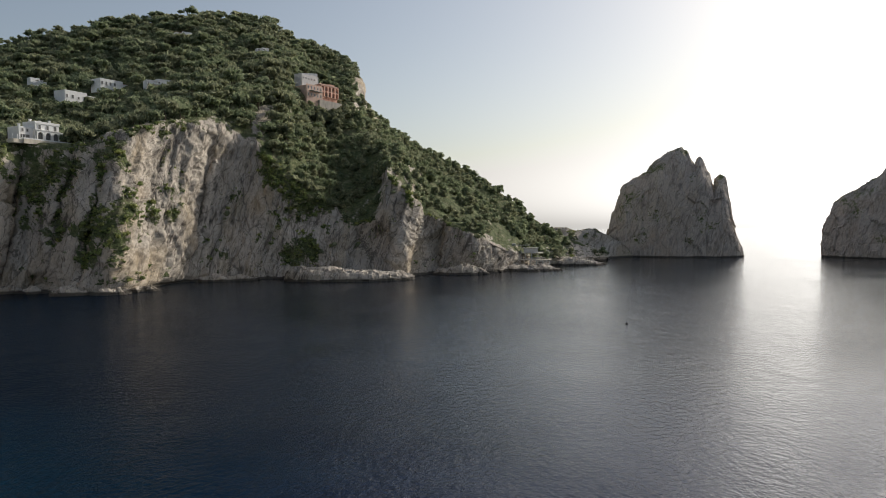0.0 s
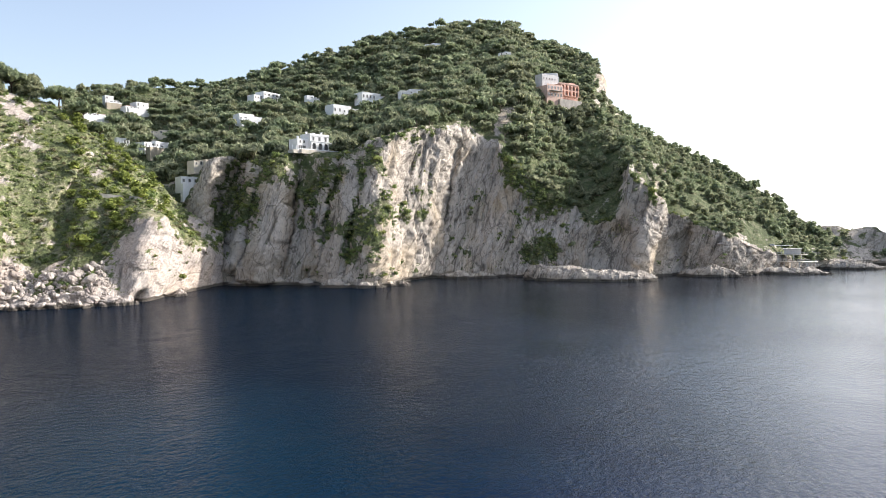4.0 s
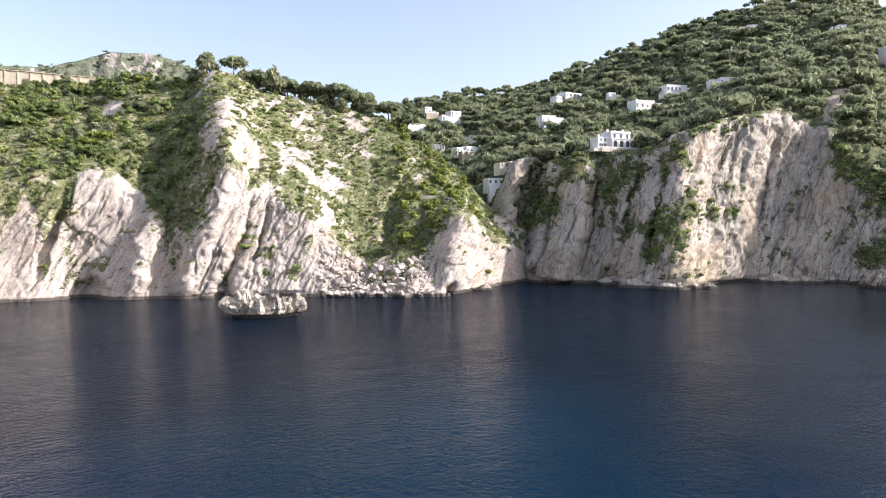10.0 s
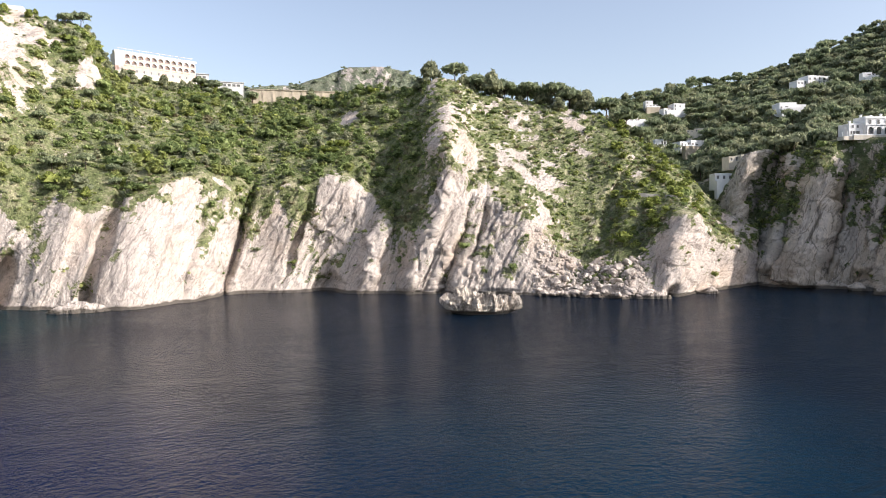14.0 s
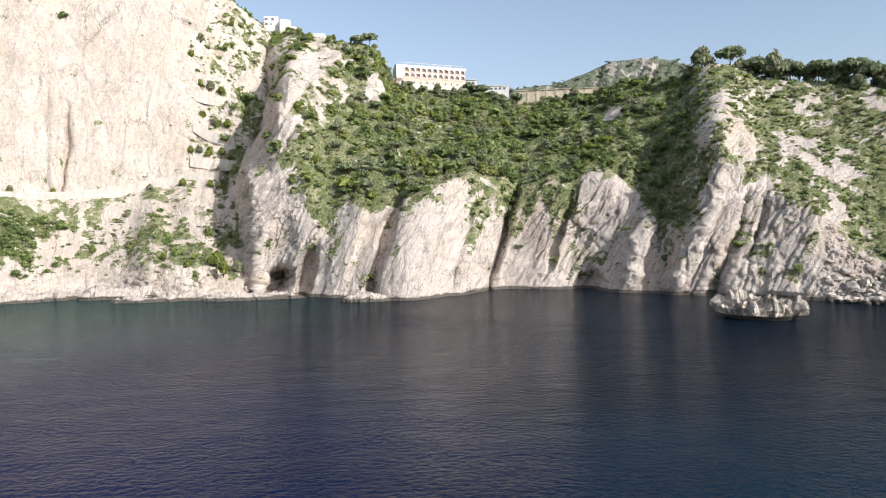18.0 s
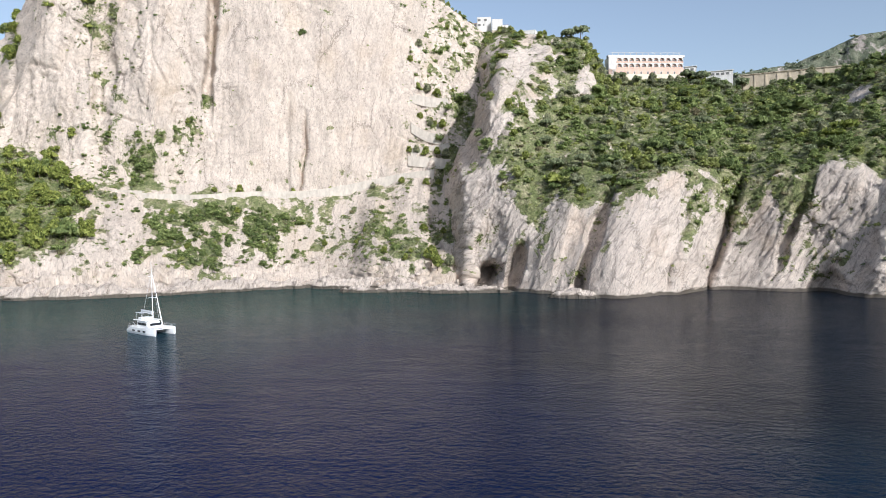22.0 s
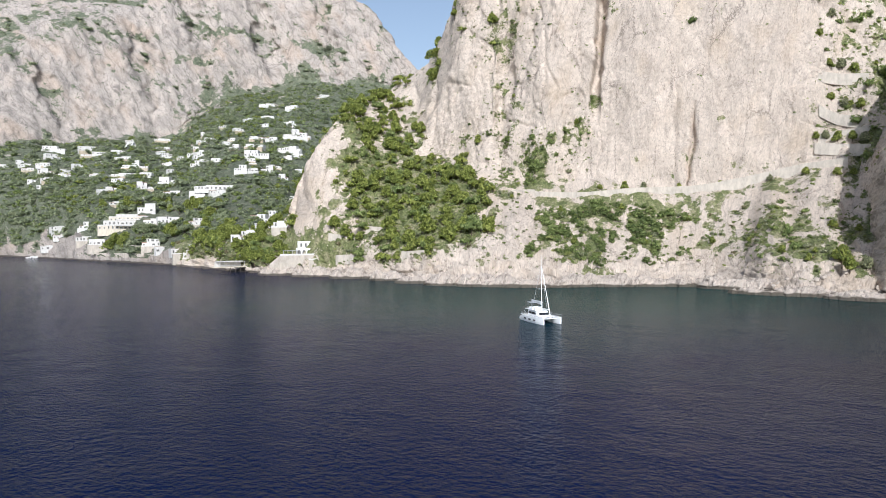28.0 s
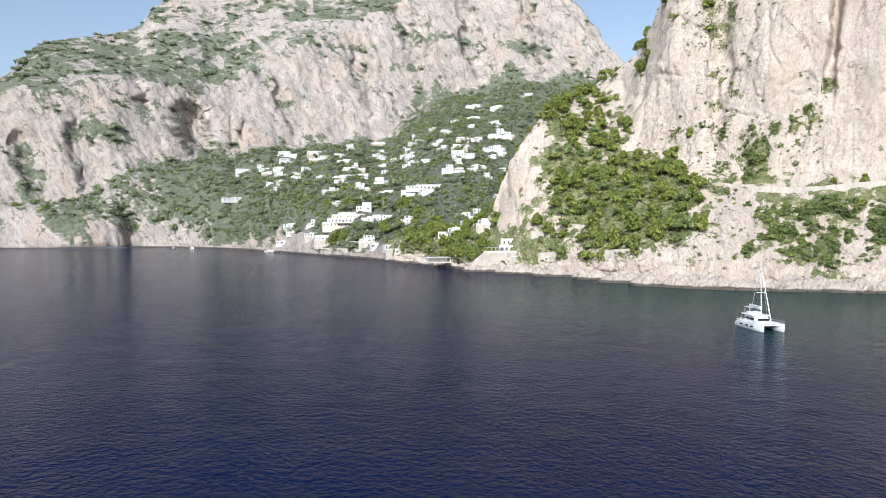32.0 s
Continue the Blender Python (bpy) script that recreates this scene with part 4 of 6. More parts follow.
ICO_V = np.array([(-1, PHI, 0), (1, PHI, 0), (-1, -PHI, 0), (1, -PHI, 0), (0, -1, PHI), (0, 1, PHI),
                  (0, -1, -PHI), (0, 1, -PHI), (PHI, 0, -1), (PHI, 0, 1), (-PHI, 0, -1), (-PHI, 0, 1)]) / math.hypot(1, PHI)
ICO_F = np.array([(0, 11, 5), (0, 5, 1), (0, 1, 7), (0, 7, 10), (0, 10, 11), (1, 5, 9), (5, 11, 4), (11, 10, 2), (10, 7, 6), (7, 1, 8),
                  (3, 9, 4), (3, 4, 2), (3, 2, 6), (3, 6, 8), (3, 8, 9), (4, 9, 5), (2, 4, 11), (6, 2, 10), (8, 6, 7), (9, 8, 1)])


OCT_V = np.array([(1, 0, 0), (0, 1, 0), (-1, 0, 0), (0, -1, 0), (0, 0, 1), (0, 0, -1)], float)
OCT_F = np.array([(0, 1, 4), (1, 2, 4), (2, 3, 4), (3, 0, 4), (1, 0, 5), (2, 1, 5), (3, 2, 5), (0, 3, 5)])


def foliage(lumps, sprigs, rng, sprig=0.22):
    """Uneven clumps of leaf at (x, y, z, width, height), with loose sprigs round them."""
    V, F, n = [], [], 0
    for x, y, z, w, h in lumps:
        v = OCT_V * (1 + rng.uniform(-0.3, 0.3, (6, 1))) * 0.62
        a = rng.uniform(0, 6.3)
        c, s = math.cos(a), math.sin(a)
        v = v @ np.array([[c, s, 0], [-s, c, 0], [0, 0, 1]])
        V.append(v * (w, w, h) + (x, y, z))
        F.append(OCT_F + n)
        n += 6
        for _ in range(sprigs):
            d = rng.normal(size=3)
            d /= np.linalg.norm(d)
            d[2] = abs(d[2]) * 0.9 - 0.15
            o = d * (w, w, h) * rng.uniform(0.72, 1.08) + (x, y, z)
            u, q = rng.normal(size=3), rng.normal(size=3)
            u, q = u - 0.75 * d * (u @ d), q - 0.75 * d * (q @ d)      # leaves lie along the outside of their clump
            k = sprig * w * rng.uniform(0.7, 1.6)
            o = o - (u / np.linalg.norm(u) + q / np.linalg.norm(q)) * k * 0.6
            V.append(np.array([o, o + u / np.linalg.norm(u) * k * 2, o + q / np.linalg.norm(q) * k * 2]))
            F.append(np.array([(0, 1, 2)]) + n)
            n += 3
    return np.concatenate(V), np.concatenate(F)


def bush_shape(rng):
    n = rng.integers(2, 5)
    return foliage([(rng.uniform(-.5, .5), rng.uniform(-.5, .5), rng.uniform(.15, .5), rng.uniform(.32, .58), rng.uniform(.36, .58)) for _ in range(n)], 18, rng, 0.34)


def umbrella_shape(rng, full=False):
    """A stone pine's crown, one unit wide in radius, its base at height 0."""
    out = [(0, 0, 0.24, 0.72, 0.30)]      # the dense shaded middle
    for _ in range(34 if full else 9):
        a, r = rng.uniform(0, 6.3), math.sqrt(rng.uniform(0, 1)) * 0.82
        out.append((r * math.cos(a), r * math.sin(a), 0.42 * (1 - r * r) + rng.uniform(0.02, 0.22), rng.uniform(.22, .38) * (1 if full else 1.3), rng.uniform(.22, .36)))
    return foliage(out, 24 if full else 16, rng, 0.34)


def aleppo_shape(rng, full=False):
    """A looser pine or oak: clumps in tiers, narrower upward."""
    out = [(0, 0, 0.32, 0.60, 0.50), (0.05, -0.05, 0.75, 0.38, 0.36)]
    for _ in range(34 if full else 10):
        t = rng.uniform(0, 1)
        a, r = rng.uniform(0, 6.3), (1 - 0.75 * t) * math.sqrt(rng.uniform(0.05, 1)) * 0.78
        out.append((r * math.cos(a), r * math.sin(a), t * 1.15 + rng.uniform(-.05, .1), rng.uniform(.2, .36) * (1 if full else 1.35), rng.uniform(.22, .38)))
    return foliage(out, 24 if full else 16, rng, 0.34)


def far_shape(rng):
    """A tree far off: a few loose clumps."""
    return foliage([(rng.uniform(-.5, .5), rng.uniform(-.5, .5), rng.uniform(0.1, 0.95), rng.uniform(.34, .55), rng.uniform(.3, .5)) for _ in range(5)], 9, rng, 0.34)


SHAPES = {k: [f(np.random.default_rng(100 + n)) for n in range(7)] for k, f in
          (("bush", bush_shape), ("umbrella", umbrella_shape), ("aleppo", aleppo_shape), ("far", far_shape))}


def spots(name, count, rng, bands=None, az=None, least=0.5, zmin=5.0, zmax=1e9):
    """Chance places on a hillside where growth covers it: positions and normals."""
    P, N, cover, band, azs = GROWTH[name]
    du = np.linalg.norm(np.gradient(P, axis=0), axis=2)
    dv = np.linalg.norm(np.gradient(P, axis=1), axis=2)
    w = du * dv * np.clip((cover - least) * 3, 0, 1)
    w = w * (P[..., 2] > zmin) * (P[..., 2] < zmax)
    if bands is not None:
        w = w * np.isin(band, bands)[None]
    if az is not None:
        w = w * ((azs >= az[0]) & (azs <= az[1]))[:, None]
    r = np.hypot(P[..., 0], P[..., 1])
    for a, half, near, back in CLEAR:
        w = w * ~((np.abs(azs - a) < half)[:, None] & (r > near) & (r < back))
    w = w.ravel() / w.sum()
    pick = rng.choice(len(w), count, replace=False, p=w)
    return P.reshape(-1, 3)[pick], N.reshape(-1, 3)[pick]


def spread(name, kind, places, sizes, material, label, rng, lift=0.0, squash=1.0, category="plants"):
    """Many plants as one mesh."""
    V, F, n = [], [], 0
    for p, s in zip(places, sizes):
        v, f = SHAPES[kind][rng.integers(0, 7)]
        a = rng.uniform(0, 6.3)
        c, q = math.cos(a), math.sin(a)
        k = s * rng.uniform(0.85, 1.15)
        V.append(np.stack([(v[:, 0] * c - v[:, 1] * q) * k + p[0], (v[:, 0] * q + v[:, 1] * c) * k + p[1], v[:, 2] * s * squash + p[2] + lift * s], 1))
        F.append(f + n)
        n += len(v)
    ob = new(name, mesh_of(name, np.concatenate(V), np.concatenate(F), material, True))
    return tagged(ob, label, category, kind="stuff")


def stems(name, places, sizes, heights, label, rng):
    V, F, n = [], [], 0
    ring6 = np.array([(math.cos(a), math.sin(a)) for a in np.arange(5) * 6.283 / 5])
    side = np.array([(k, (k + 1) % 5, 5 + (k + 1) % 5, 5 + k) for k in range(5)])
    for p, s, h in zip(places, sizes, heights):
        lean = rng.normal(size=2) * 0.06 * h
        lo = np.column_stack([ring6 * 0.055 * s + p[:2], np.full(5, p[2] - 1.0)])
        hi = np.column_stack([ring6 * 0.03 * s + p[:2] + lean, np.full(5, p[2] + h)])
        V += [lo, hi]
        F.append(side + n)
        n += 10
    ob = new(name, mesh_of(name, np.concatenate(V), np.concatenate(F), BARK))
    return tagged(ob, label, "tree trunks", kind="stuff")


# ---- where the houses stand: azimuth, distance, width; the growth keeps clear of them ----
UPPER_TOWN = [(163.9, 950, 44), (159.9, 1095, 30), (163.2, 1078, 34), (160.5, 985, 20), (159.3, 956, 15), (157.4, 1062, 36), (155.4, 1016, 24), (154.7, 1150, 22), (152.7, 1165, 26), (152.3, 1080, 22),
              (155.5, 890, 27), (154.1, 885, 25), (156.7, 795, 17), (152.3, 822, 20), (152.0, 762, 20), (149.0, 718, 42), (154.0, 806, 17), (150.0, 935, 16), (149.2, 975, 17), (148.7, 840, 16), (150.3, 880, 14)]
HIGH_TOWN = [(147.6, 930, 10), (147.4, 890, 14), (145.7, 836, 32), (145.7, 920, 19), (144.7, 930, 16), (143.1, 950, 20), (143.5, 884, 22), (142.5, 880, 13), (146.2, 765, 14), (144.7, 802, 24), (145.1, 1005, 12),
             (144.9, 1105, 23), (142.9, 1160, 22), (144.9, 1196, 28), (147.1, 976, 17), (142.6, 975, 17), (145.8, 890, 25), (158.4, 1010, 18), (151.2, 1020, 16), (161.6, 1030, 16), (148.2, 1060, 15), (146.3, 1060, 18)]
NEW_TOWN = [(140.6, 1267, 28), (149.7, 1024, 21), (152.7, 1234, 27), (154.8, 1209, 22), (155.8, 1073, 20), (157.6, 1121, 37), (159.9, 1151, 34), (160.6, 1039, 20), (159.3, 1001, 15), (154.6, 946, 34), (151.8, 650, 14), (145.6, 592, 15), (144.4, 604, 11)]
HIGH_TOWN += NEW_TOWN
more = np.random.default_rng(31)
for _ in range(58):      # the smaller houses between them
    a = more.uniform(141.5, 162.5)
    HIGH_TOWN.append((float(a), float(more.uniform(720, 1120) - 9.0 * (152 - a) * (a < 152)), float(more.uniform(8, 17))))
SHORE_TOWN = [(155.0, 694, 24, 4.5), (153.9, 704, 15, 7), (156.0, 690, 18, 3.6), (153.2, 664, 20, 4), (149.9, 530, 17, 4), (153.6, 596, 13, 5), (151.4, 545, 17, 4), (152.5, 655, 16, 5), (150.3, 600, 13, 5), (156.9, 662, 21, 4), (145.6, 500, 12, 6.5), (144.9, 488, 16, 6.5), (143.9, 452, 9, 3.6), (158.2, 700, 12, 3.6), (159.6, 742, 14, 3.6), (152.9, 574, 10, 3.4), (150.8, 532, 10, 3.4), (147.2, 470, 9, 3.4), (148.6, 505, 9, 3.6), (146.4, 476, 9, 3)]
EAST_HOUSES = [(33.6, 606, 27, 9), (41.8, 527, 22, 6), (38.3, 405, 14, 3), (41.6, 429, 11, 4), (39.2, 396, 14, 5), (46.3, 589, 19, 8), (44.8, 622, 10, 8), (43.2, 611, 16, 9), (27.6, 528, 21, 7), (25.2, 547, 22, 6),
               (22.05, 534, 15, 6), (22.3, 441, 14, 3.5), (35.0, 542, 17, 6), (41.5, 560, 12, 4), (30.1, 580, 8, 4), (44.1, 534, 8, 5), (20.2, 681, 13, 4), (14.3, 632, 9, 5), (10.8, 592, 14, 6)]
CLEAR = [(141.7, 2.0, 395, 438), (155.1, 2.0, 655, 705), (30.0, 2.0, 374, 408), (10.1, 2.0, 536, 575), (83.7, 3.4, 484, 540), (-6.9, 2.4, 430, 470)]
for az in np.arange(103.4, 124.2, 0.8):      # the old path along the foot of the wall
    CLEAR.append((az, 0.45, 380, 404))
for row in UPPER_TOWN + HIGH_TOWN:
    CLEAR.append((row[0], math.degrees(row[2] * 0.5 / row[1]) + 0.1, row[1] - 4, row[1] + 10))
for row in EAST_HOUSES:
    CLEAR.append((row[0], math.degrees(row[2] * 0.5 / row[1]) + 0.15, row[1] - 15 - 0.8 * row[3], row[1]))
for row in SHORE_TOWN + EAST_HOUSES:
    CLEAR.append((row[0], math.degrees(row[2] * 0.5 / row[1]) + 0.2, row[1] - 6 - 0.8 * row[3], row[1] + 10))

g = np.random.default_rng(5)


def scrub(land_name, count, bands, az, least, sizes, kinds, seed):
    """Scrub of several kinds, each keeping to its own patches."""
    p, _ = spots(land_name, count, g, bands, az, least)
    n = fbm(p[None], 15.0, 3, seed=seed)[0] + 0.35 * g.normal(size=len(p))
    share = np.cumsum([k[2] for k in kinds])
    cut = np.quantile(n, (share / share[-1])[:-1])
    which = np.searchsorted(cut, n)
    for k, (material, label, _) in enumerate(kinds):
        q = p[which == k]
        spread("scrub", "bush", q, sizes[0] + g.gamma(2.0, sizes[1], len(q)), material, label, g, -0.1)


def wood(land_name, count, bands, az, kind, sizes, stem, kinds, seed, squash, trunks="", least=0.4):
    p, _ = spots(land_name, count, g, bands, az, least)
    s = sizes[0] + g.gamma(3.0, sizes[1], len(p))
    h = g.uniform(stem[0], stem[1], len(p))
    n = fbm(p[None], 30.0, 2, seed=seed)[0] + 0.5 * g.normal(size=len(p))
    which = np.searchsorted(np.quantile(n, np.cumsum([k[2] for k in kinds])[:-1]), n)
    for k, (material, label, _) in enumerate(kinds):
        m = which == k
        spread("pinewood", kind, (p + np.stack([0 * h, 0 * h, h], 1))[m], s[m], material, label, g, 0.0, squash)
    if trunks:
        stems("pine_trunks", p, s, h, trunks, g)


MAQUIS = ((SHRUB, "mid-green maquis scrub on the cliff slopes", .30), (SPURGE, "yellow-green spurge on the cliff slopes", .24), (OLIVE, "grey-green wild olive scrub on the slopes", .24), (PINE, "dark evergreen bushes on the slopes", .12), (STRAW, "dry straw-coloured grass tufts on the slopes", .10))
scrub("headland", 8600, (0, 1, 2), None, 0.36, (0.45, 0.38), MAQUIS, 4.0)
scrub("headland", 500, (0, 1, 2), None, 0.12, (0.3, 0.25), MAQUIS[:3], 5.0)
scrub("headland", 900, (1, 2), (44, 63), 0.05, (0.35, 0.32), MAQUIS[:4], 5.5)
wood("headland", 70, (1, 2), (66, 97), "umbrella", (2.6, 0.6), (0.4, 1.2), ((PINE, "dark flat-topped pines on the cliff slope", .7), (PINE_FRESH, "bright flat-topped pines on the cliff slope", .3)), 9.0, 0.9)
wood("headland", 330, (1, 2), (63, 82), "aleppo", (1.5, 0.4), (-0.3, 0.3), ((PINE, "dark evergreen thicket filling the gully", .55), (SHRUB, "leafy green thicket below the hotel", .45)), 6.0, 0.8)
wood("headland", 220, (1, 2), (66, 97), "aleppo", (1.9, 0.6), (-0.3, 0.1), ((SPURGE, "pale green cane and spurge thickets on the slope", .45), (OLIVE, "grey-green wild olives on the slope", .2), (SHRUB, "round leafy trees on the slope", .35)), 8.0, 0.85)
wood("headland", 60, (1, 2), (41, 48), "aleppo", (2.0, 0.5), (-0.3, 0.2), ((PINE_FRESH, "fresh green pines on the headland's shoulder", 1.0),), 7.0, 0.8)
scrub("great_wall", 3400, (1, 2, 3), None, 0.38, (0.4, 0.36), MAQUIS, 14.0)
scrub("great_wall", 420, (1, 2, 3), (98, 131), 0.04, (0.3, 0.3), MAQUIS[:3], 15.0)
wood("great_wall", 240, (1, 2), (111, 124), "aleppo", (1.2, 0.4), (-0.3, 0.2), ((SHRUB, "leafy bushes below the old path", .6), (PINE, "dark bushes below the old path", .4)), 16.0, 0.75)
wood("great_wall", 130, (1, 2, 3), (126.5, 151), "umbrella", (2.7, 0.45), (1.0, 3.2), ((PINE_FRESH, "bright green pine wood above the shore", .75), (SHRUB, "mid-green trees in the pine wood", .25)), 18.0, 1.1, "bare trunks in the pine wood", 0.25)
wood("great_wall", 170, (1, 2, 3), (126.5, 151), "aleppo", (2.3, 0.42), (0.2, 1.4), ((PINE_FRESH, "bright green round pines above the shore", .7), (SHRUB, "leafy round trees in the pine wood", .3)), 19.0, 1.0, least=0.25)
p, _ = spots("great_wall", 560, g, (1, 2), (98, 131), -0.05, 9, 88)
spread("scrub", "bush", p, 0.35 + g.gamma(2.0, 0.36, len(p)), SHRUB, "scattered bushes on the rocky foot of the wall", g, -0.1)
p, _ = spots("great_wall", 320, g, (1, 2), (98, 131), -0.05, 9, 88)
spread("scrub", "bush", p, 0.35 + g.gamma(2.0, 0.36, len(p)), OLIVE, "scattered grey-green bushes on the rocky foot of the wall", g, -0.1)
for count, span, leaf, words in ((330, (118.8, 128.8), PINE, "small dark bushes clinging to the grey side of the wall"), (110, (103, 118.8), PINE, "single dark bushes clinging to the sheer wall"),
                                 (160, (118.8, 128.8), OLIVE, "small olive tufts clinging to the grey side of the wall"), (240, (97.5, 103.2), SHRUB, "bushes on the ledges beside the wall")):
    p, _ = spots("great_wall", count, g, (2, 3), span, -0.05, 55, 262)
    spread("scrub", "bush", p, 0.25 + g.gamma(2.0, 0.30 if leaf is not SHRUB else 0.6, len(p)), leaf, words, g, -0.1)
scrub("hill_east", 2000, (0,), None, 0.34, (0.6, 0.45), MAQUIS[:4], 24.0)
wood("hill_east", 1500, (1, 2, 3), (9, 48), "umbrella", (2.9, 0.6), (1.5, 5.5), ((HAZED_HILL_PINE, "dark umbrella pines covering the hill", .5), (HAZED_HILL_OAK, "mid-green umbrella pines covering the hill", .35), (OLIVE, "pale olive crowns among the pines", .15)), 26.0, 1.15, "bare trunks under the umbrella pines")
wood("hill_east", 1400, (1, 2, 3), None, "aleppo", (2.0, 0.5), (-0.4, 0.6), ((HAZED_HILL_PINE, "dense evergreen wood on the hillside", .55), (HAZED_HILL_OAK, "mid-green oak wood on the hillside", .3), (OLIVE, "grey olive trees on the hillside", .15)), 28.0, 0.9)
wood("hill_east", 1050, (1, 2, 3), (-10, 14.5), "aleppo", (2.0, 0.5), (-0.3, 0.6), ((HAZED_HILL_PINE, "dense evergreen wood on the seaward slope", .6), (HAZED_HILL_OAK, "mid-green oak wood on the seaward slope", .4)), 29.0, 0.9)
scrub("low_point", 130, None, None, 0.5, (0.7, 0.3), MAQUIS[:3], 34.0)
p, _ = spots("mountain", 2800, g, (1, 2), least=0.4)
spread("far_woods", "far", p, 3.6 + g.gamma(3.0, 0.8, len(p)), HAZED_FARLEAF, "mixed woods and gardens on the far slope", g, -0.1, 0.75)
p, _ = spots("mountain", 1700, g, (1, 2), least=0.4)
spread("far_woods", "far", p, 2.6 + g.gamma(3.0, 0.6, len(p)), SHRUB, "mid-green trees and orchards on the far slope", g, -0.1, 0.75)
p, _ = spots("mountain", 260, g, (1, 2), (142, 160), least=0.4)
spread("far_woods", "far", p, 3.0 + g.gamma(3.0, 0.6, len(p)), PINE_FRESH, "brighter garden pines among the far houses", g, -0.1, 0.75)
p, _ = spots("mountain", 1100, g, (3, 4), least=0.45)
spread("far_scrub", "bush", p, 4.0 + g.gamma(2.0, 1.7, len(p)), HAZED_FARLEAF, "scrub on the ledges of the mountain", g, -0.2, 0.6)
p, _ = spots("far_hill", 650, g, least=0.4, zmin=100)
spread("far_woods", "far", p, 4.0 + g.gamma(2.0, 0.8, len(p)), HAZED_FARLEAF, "woods on the far hilltop", g, -0.1, 0.7)


# ---- plaster, stone and wood of the buildings ----
def plain(name, colour, rough=0.8, dirt=0.25, metres=1.2, spec=0.3):
    m = Mat(name, rough, spec)
    low = tuple(c * (1 - dirt) for c in colour)
    n = m.noise(metres, 5, (1, 1, 0.4), 0.65)
    m.colour(m.ramp(n, (0.3, low), (0.62, colour)))
    m.bump(m.noise(0.25, 3), 0.02, 0.5)
    return m.mat


WHITEWASH = plain("whitewash", (0.66, 0.645, 0.62), 0.85, 0.2)
# whiter copy of the whitewash, putting missing light into the fronts' colour
BRIGHT = plain("brightened_white_plaster", (0.82, 0.81, 0.79), 0.85, 0.1)
CREAM = plain("cream_plaster", (0.70, 0.63, 0.52), 0.85, 0.2)
PINK = plain("pink_plaster", (0.80, 0.48, 0.37), 0.85, 0.22)
SALMON = plain("salmon_plaster", (0.66, 0.46, 0.37), 0.85, 0.18)
TUFF = plain("old_masonry", (0.55, 0.47, 0.36), 0.95, 0.35, 3.0)
ROADSTONE = plain("pale_path_masonry", (0.54, 0.485, 0.42), 0.95, 0.35, 2.5)
TILE = plain("terracotta_roof", (0.42, 0.22, 0.15), 0.85, 0.3)
SHADE = plain("window_shutter_and_glass", (0.17, 0.168, 0.16), 0.25, 0.3, 0.6, 0.5)
GEL = plain("white_gelcoat", (0.86, 0.87, 0.88), 0.2, 0.04, 2.0, 0.5)
CANVAS = plain("grey_canvas", (0.55, 0.56, 0.58), 0.8, 0.12, 0.8)
TEAK = plain("teak_deck", (0.42, 0.32, 0.22), 0.7, 0.25, 0.5)
TINT = plain("tinted_glass", (0.02, 0.024, 0.03), 0.08, 0.1, 1.0, 0.6)
STEEL = plain("polished_steel", (0.62, 0.63, 0.65), 0.3, 0.08, 0.5, 0.6)
RUST = plain("dark_iron", (0.08, 0.06, 0.05), 0.7, 0.3, 0.3)
BUOY = plain("dark_buoy_rubber", (0.05, 0.045, 0.04), 0.6, 0.2, 0.2)


def boxes(*rows, bevel=0.0):
    """One bmesh of boxes given as (centre x, y, base z, width, depth, height)."""
    bm = bmesh.new()
    for x, y, z, w, d, h in rows:
        bmesh.ops.create_cube(bm, size=1, matrix=Matrix.Translation((x, y, z + h / 2)) @ Matrix.Diagonal((w, d, h, 1)))
    if bevel:
        bmesh.ops.bevel(bm, geom=bm.edges[:], offset=bevel, segments=1, affect='EDGES')
    return bm


def rod(bm, a, b, r0, r1=None, sides=8):
    a, b = Vector(a), Vector(b)
    m = Matrix.Translation((a + b) / 2) @ (b - a).to_track_quat("Z", "Y").to_matrix().to_4x4()
    bmesh.ops.create_cone(bm, cap_ends=True, segments=sides, radius1=r0, radius2=r0 if r1 is None else r1, depth=(b - a).length, matrix=m)
    return bm


def shared(name, me, parent, at, label="", turn=0.0):
    ob = new(name, me)
    ob.parent = parent
    ob.matrix_basis = pose(*at, 0, 0, turn)
    return tagged(ob, label)


def arch_mesh(name, w, h, ow, oh, depth, material, round_top=True):
    """A wall bay with an arched opening through it."""
    k = 7
    inner = [(-ow / 2, 0), (-ow / 2, (oh - ow / 2) * (1 if round_top else 1.2))]
    outer = [(-w / 2, 0), (-w / 2, oh - ow / 2)]
    for n in range(1, k):
        a = math.pi * (1 - n / k)
        inner.append((ow / 2 * math.cos(a), oh - ow / 2 + ow / 2 * math.sin(a)))
        outer.append((w / 2 * max(-1, min(1, 1.45 * math.cos(a))), h))
    inner += [(ow / 2, oh - ow / 2), (ow / 2, 0)]
    outer += [(w / 2, oh - ow / 2), (w / 2, 0)]
    n = len(inner)
    V = [(x, 0, z) for x, z in inner] + [(x, 0, z) for x, z in outer] + [(x, depth, z) for x, z in inner] + [(x, depth, z) for x, z in outer]
    F = []
    for i in range(n - 1):
        F += [(i, i + 1, n + i + 1, n + i), (2 * n + i + 1, 2 * n + i, 3 * n + i, 3 * n + i + 1), (i + 1, i, 2 * n + i, 2 * n + i + 1), (n + i, n + i + 1, 3 * n + i + 1, 3 * n + i)]
    return mesh_of(name, V, F, material)


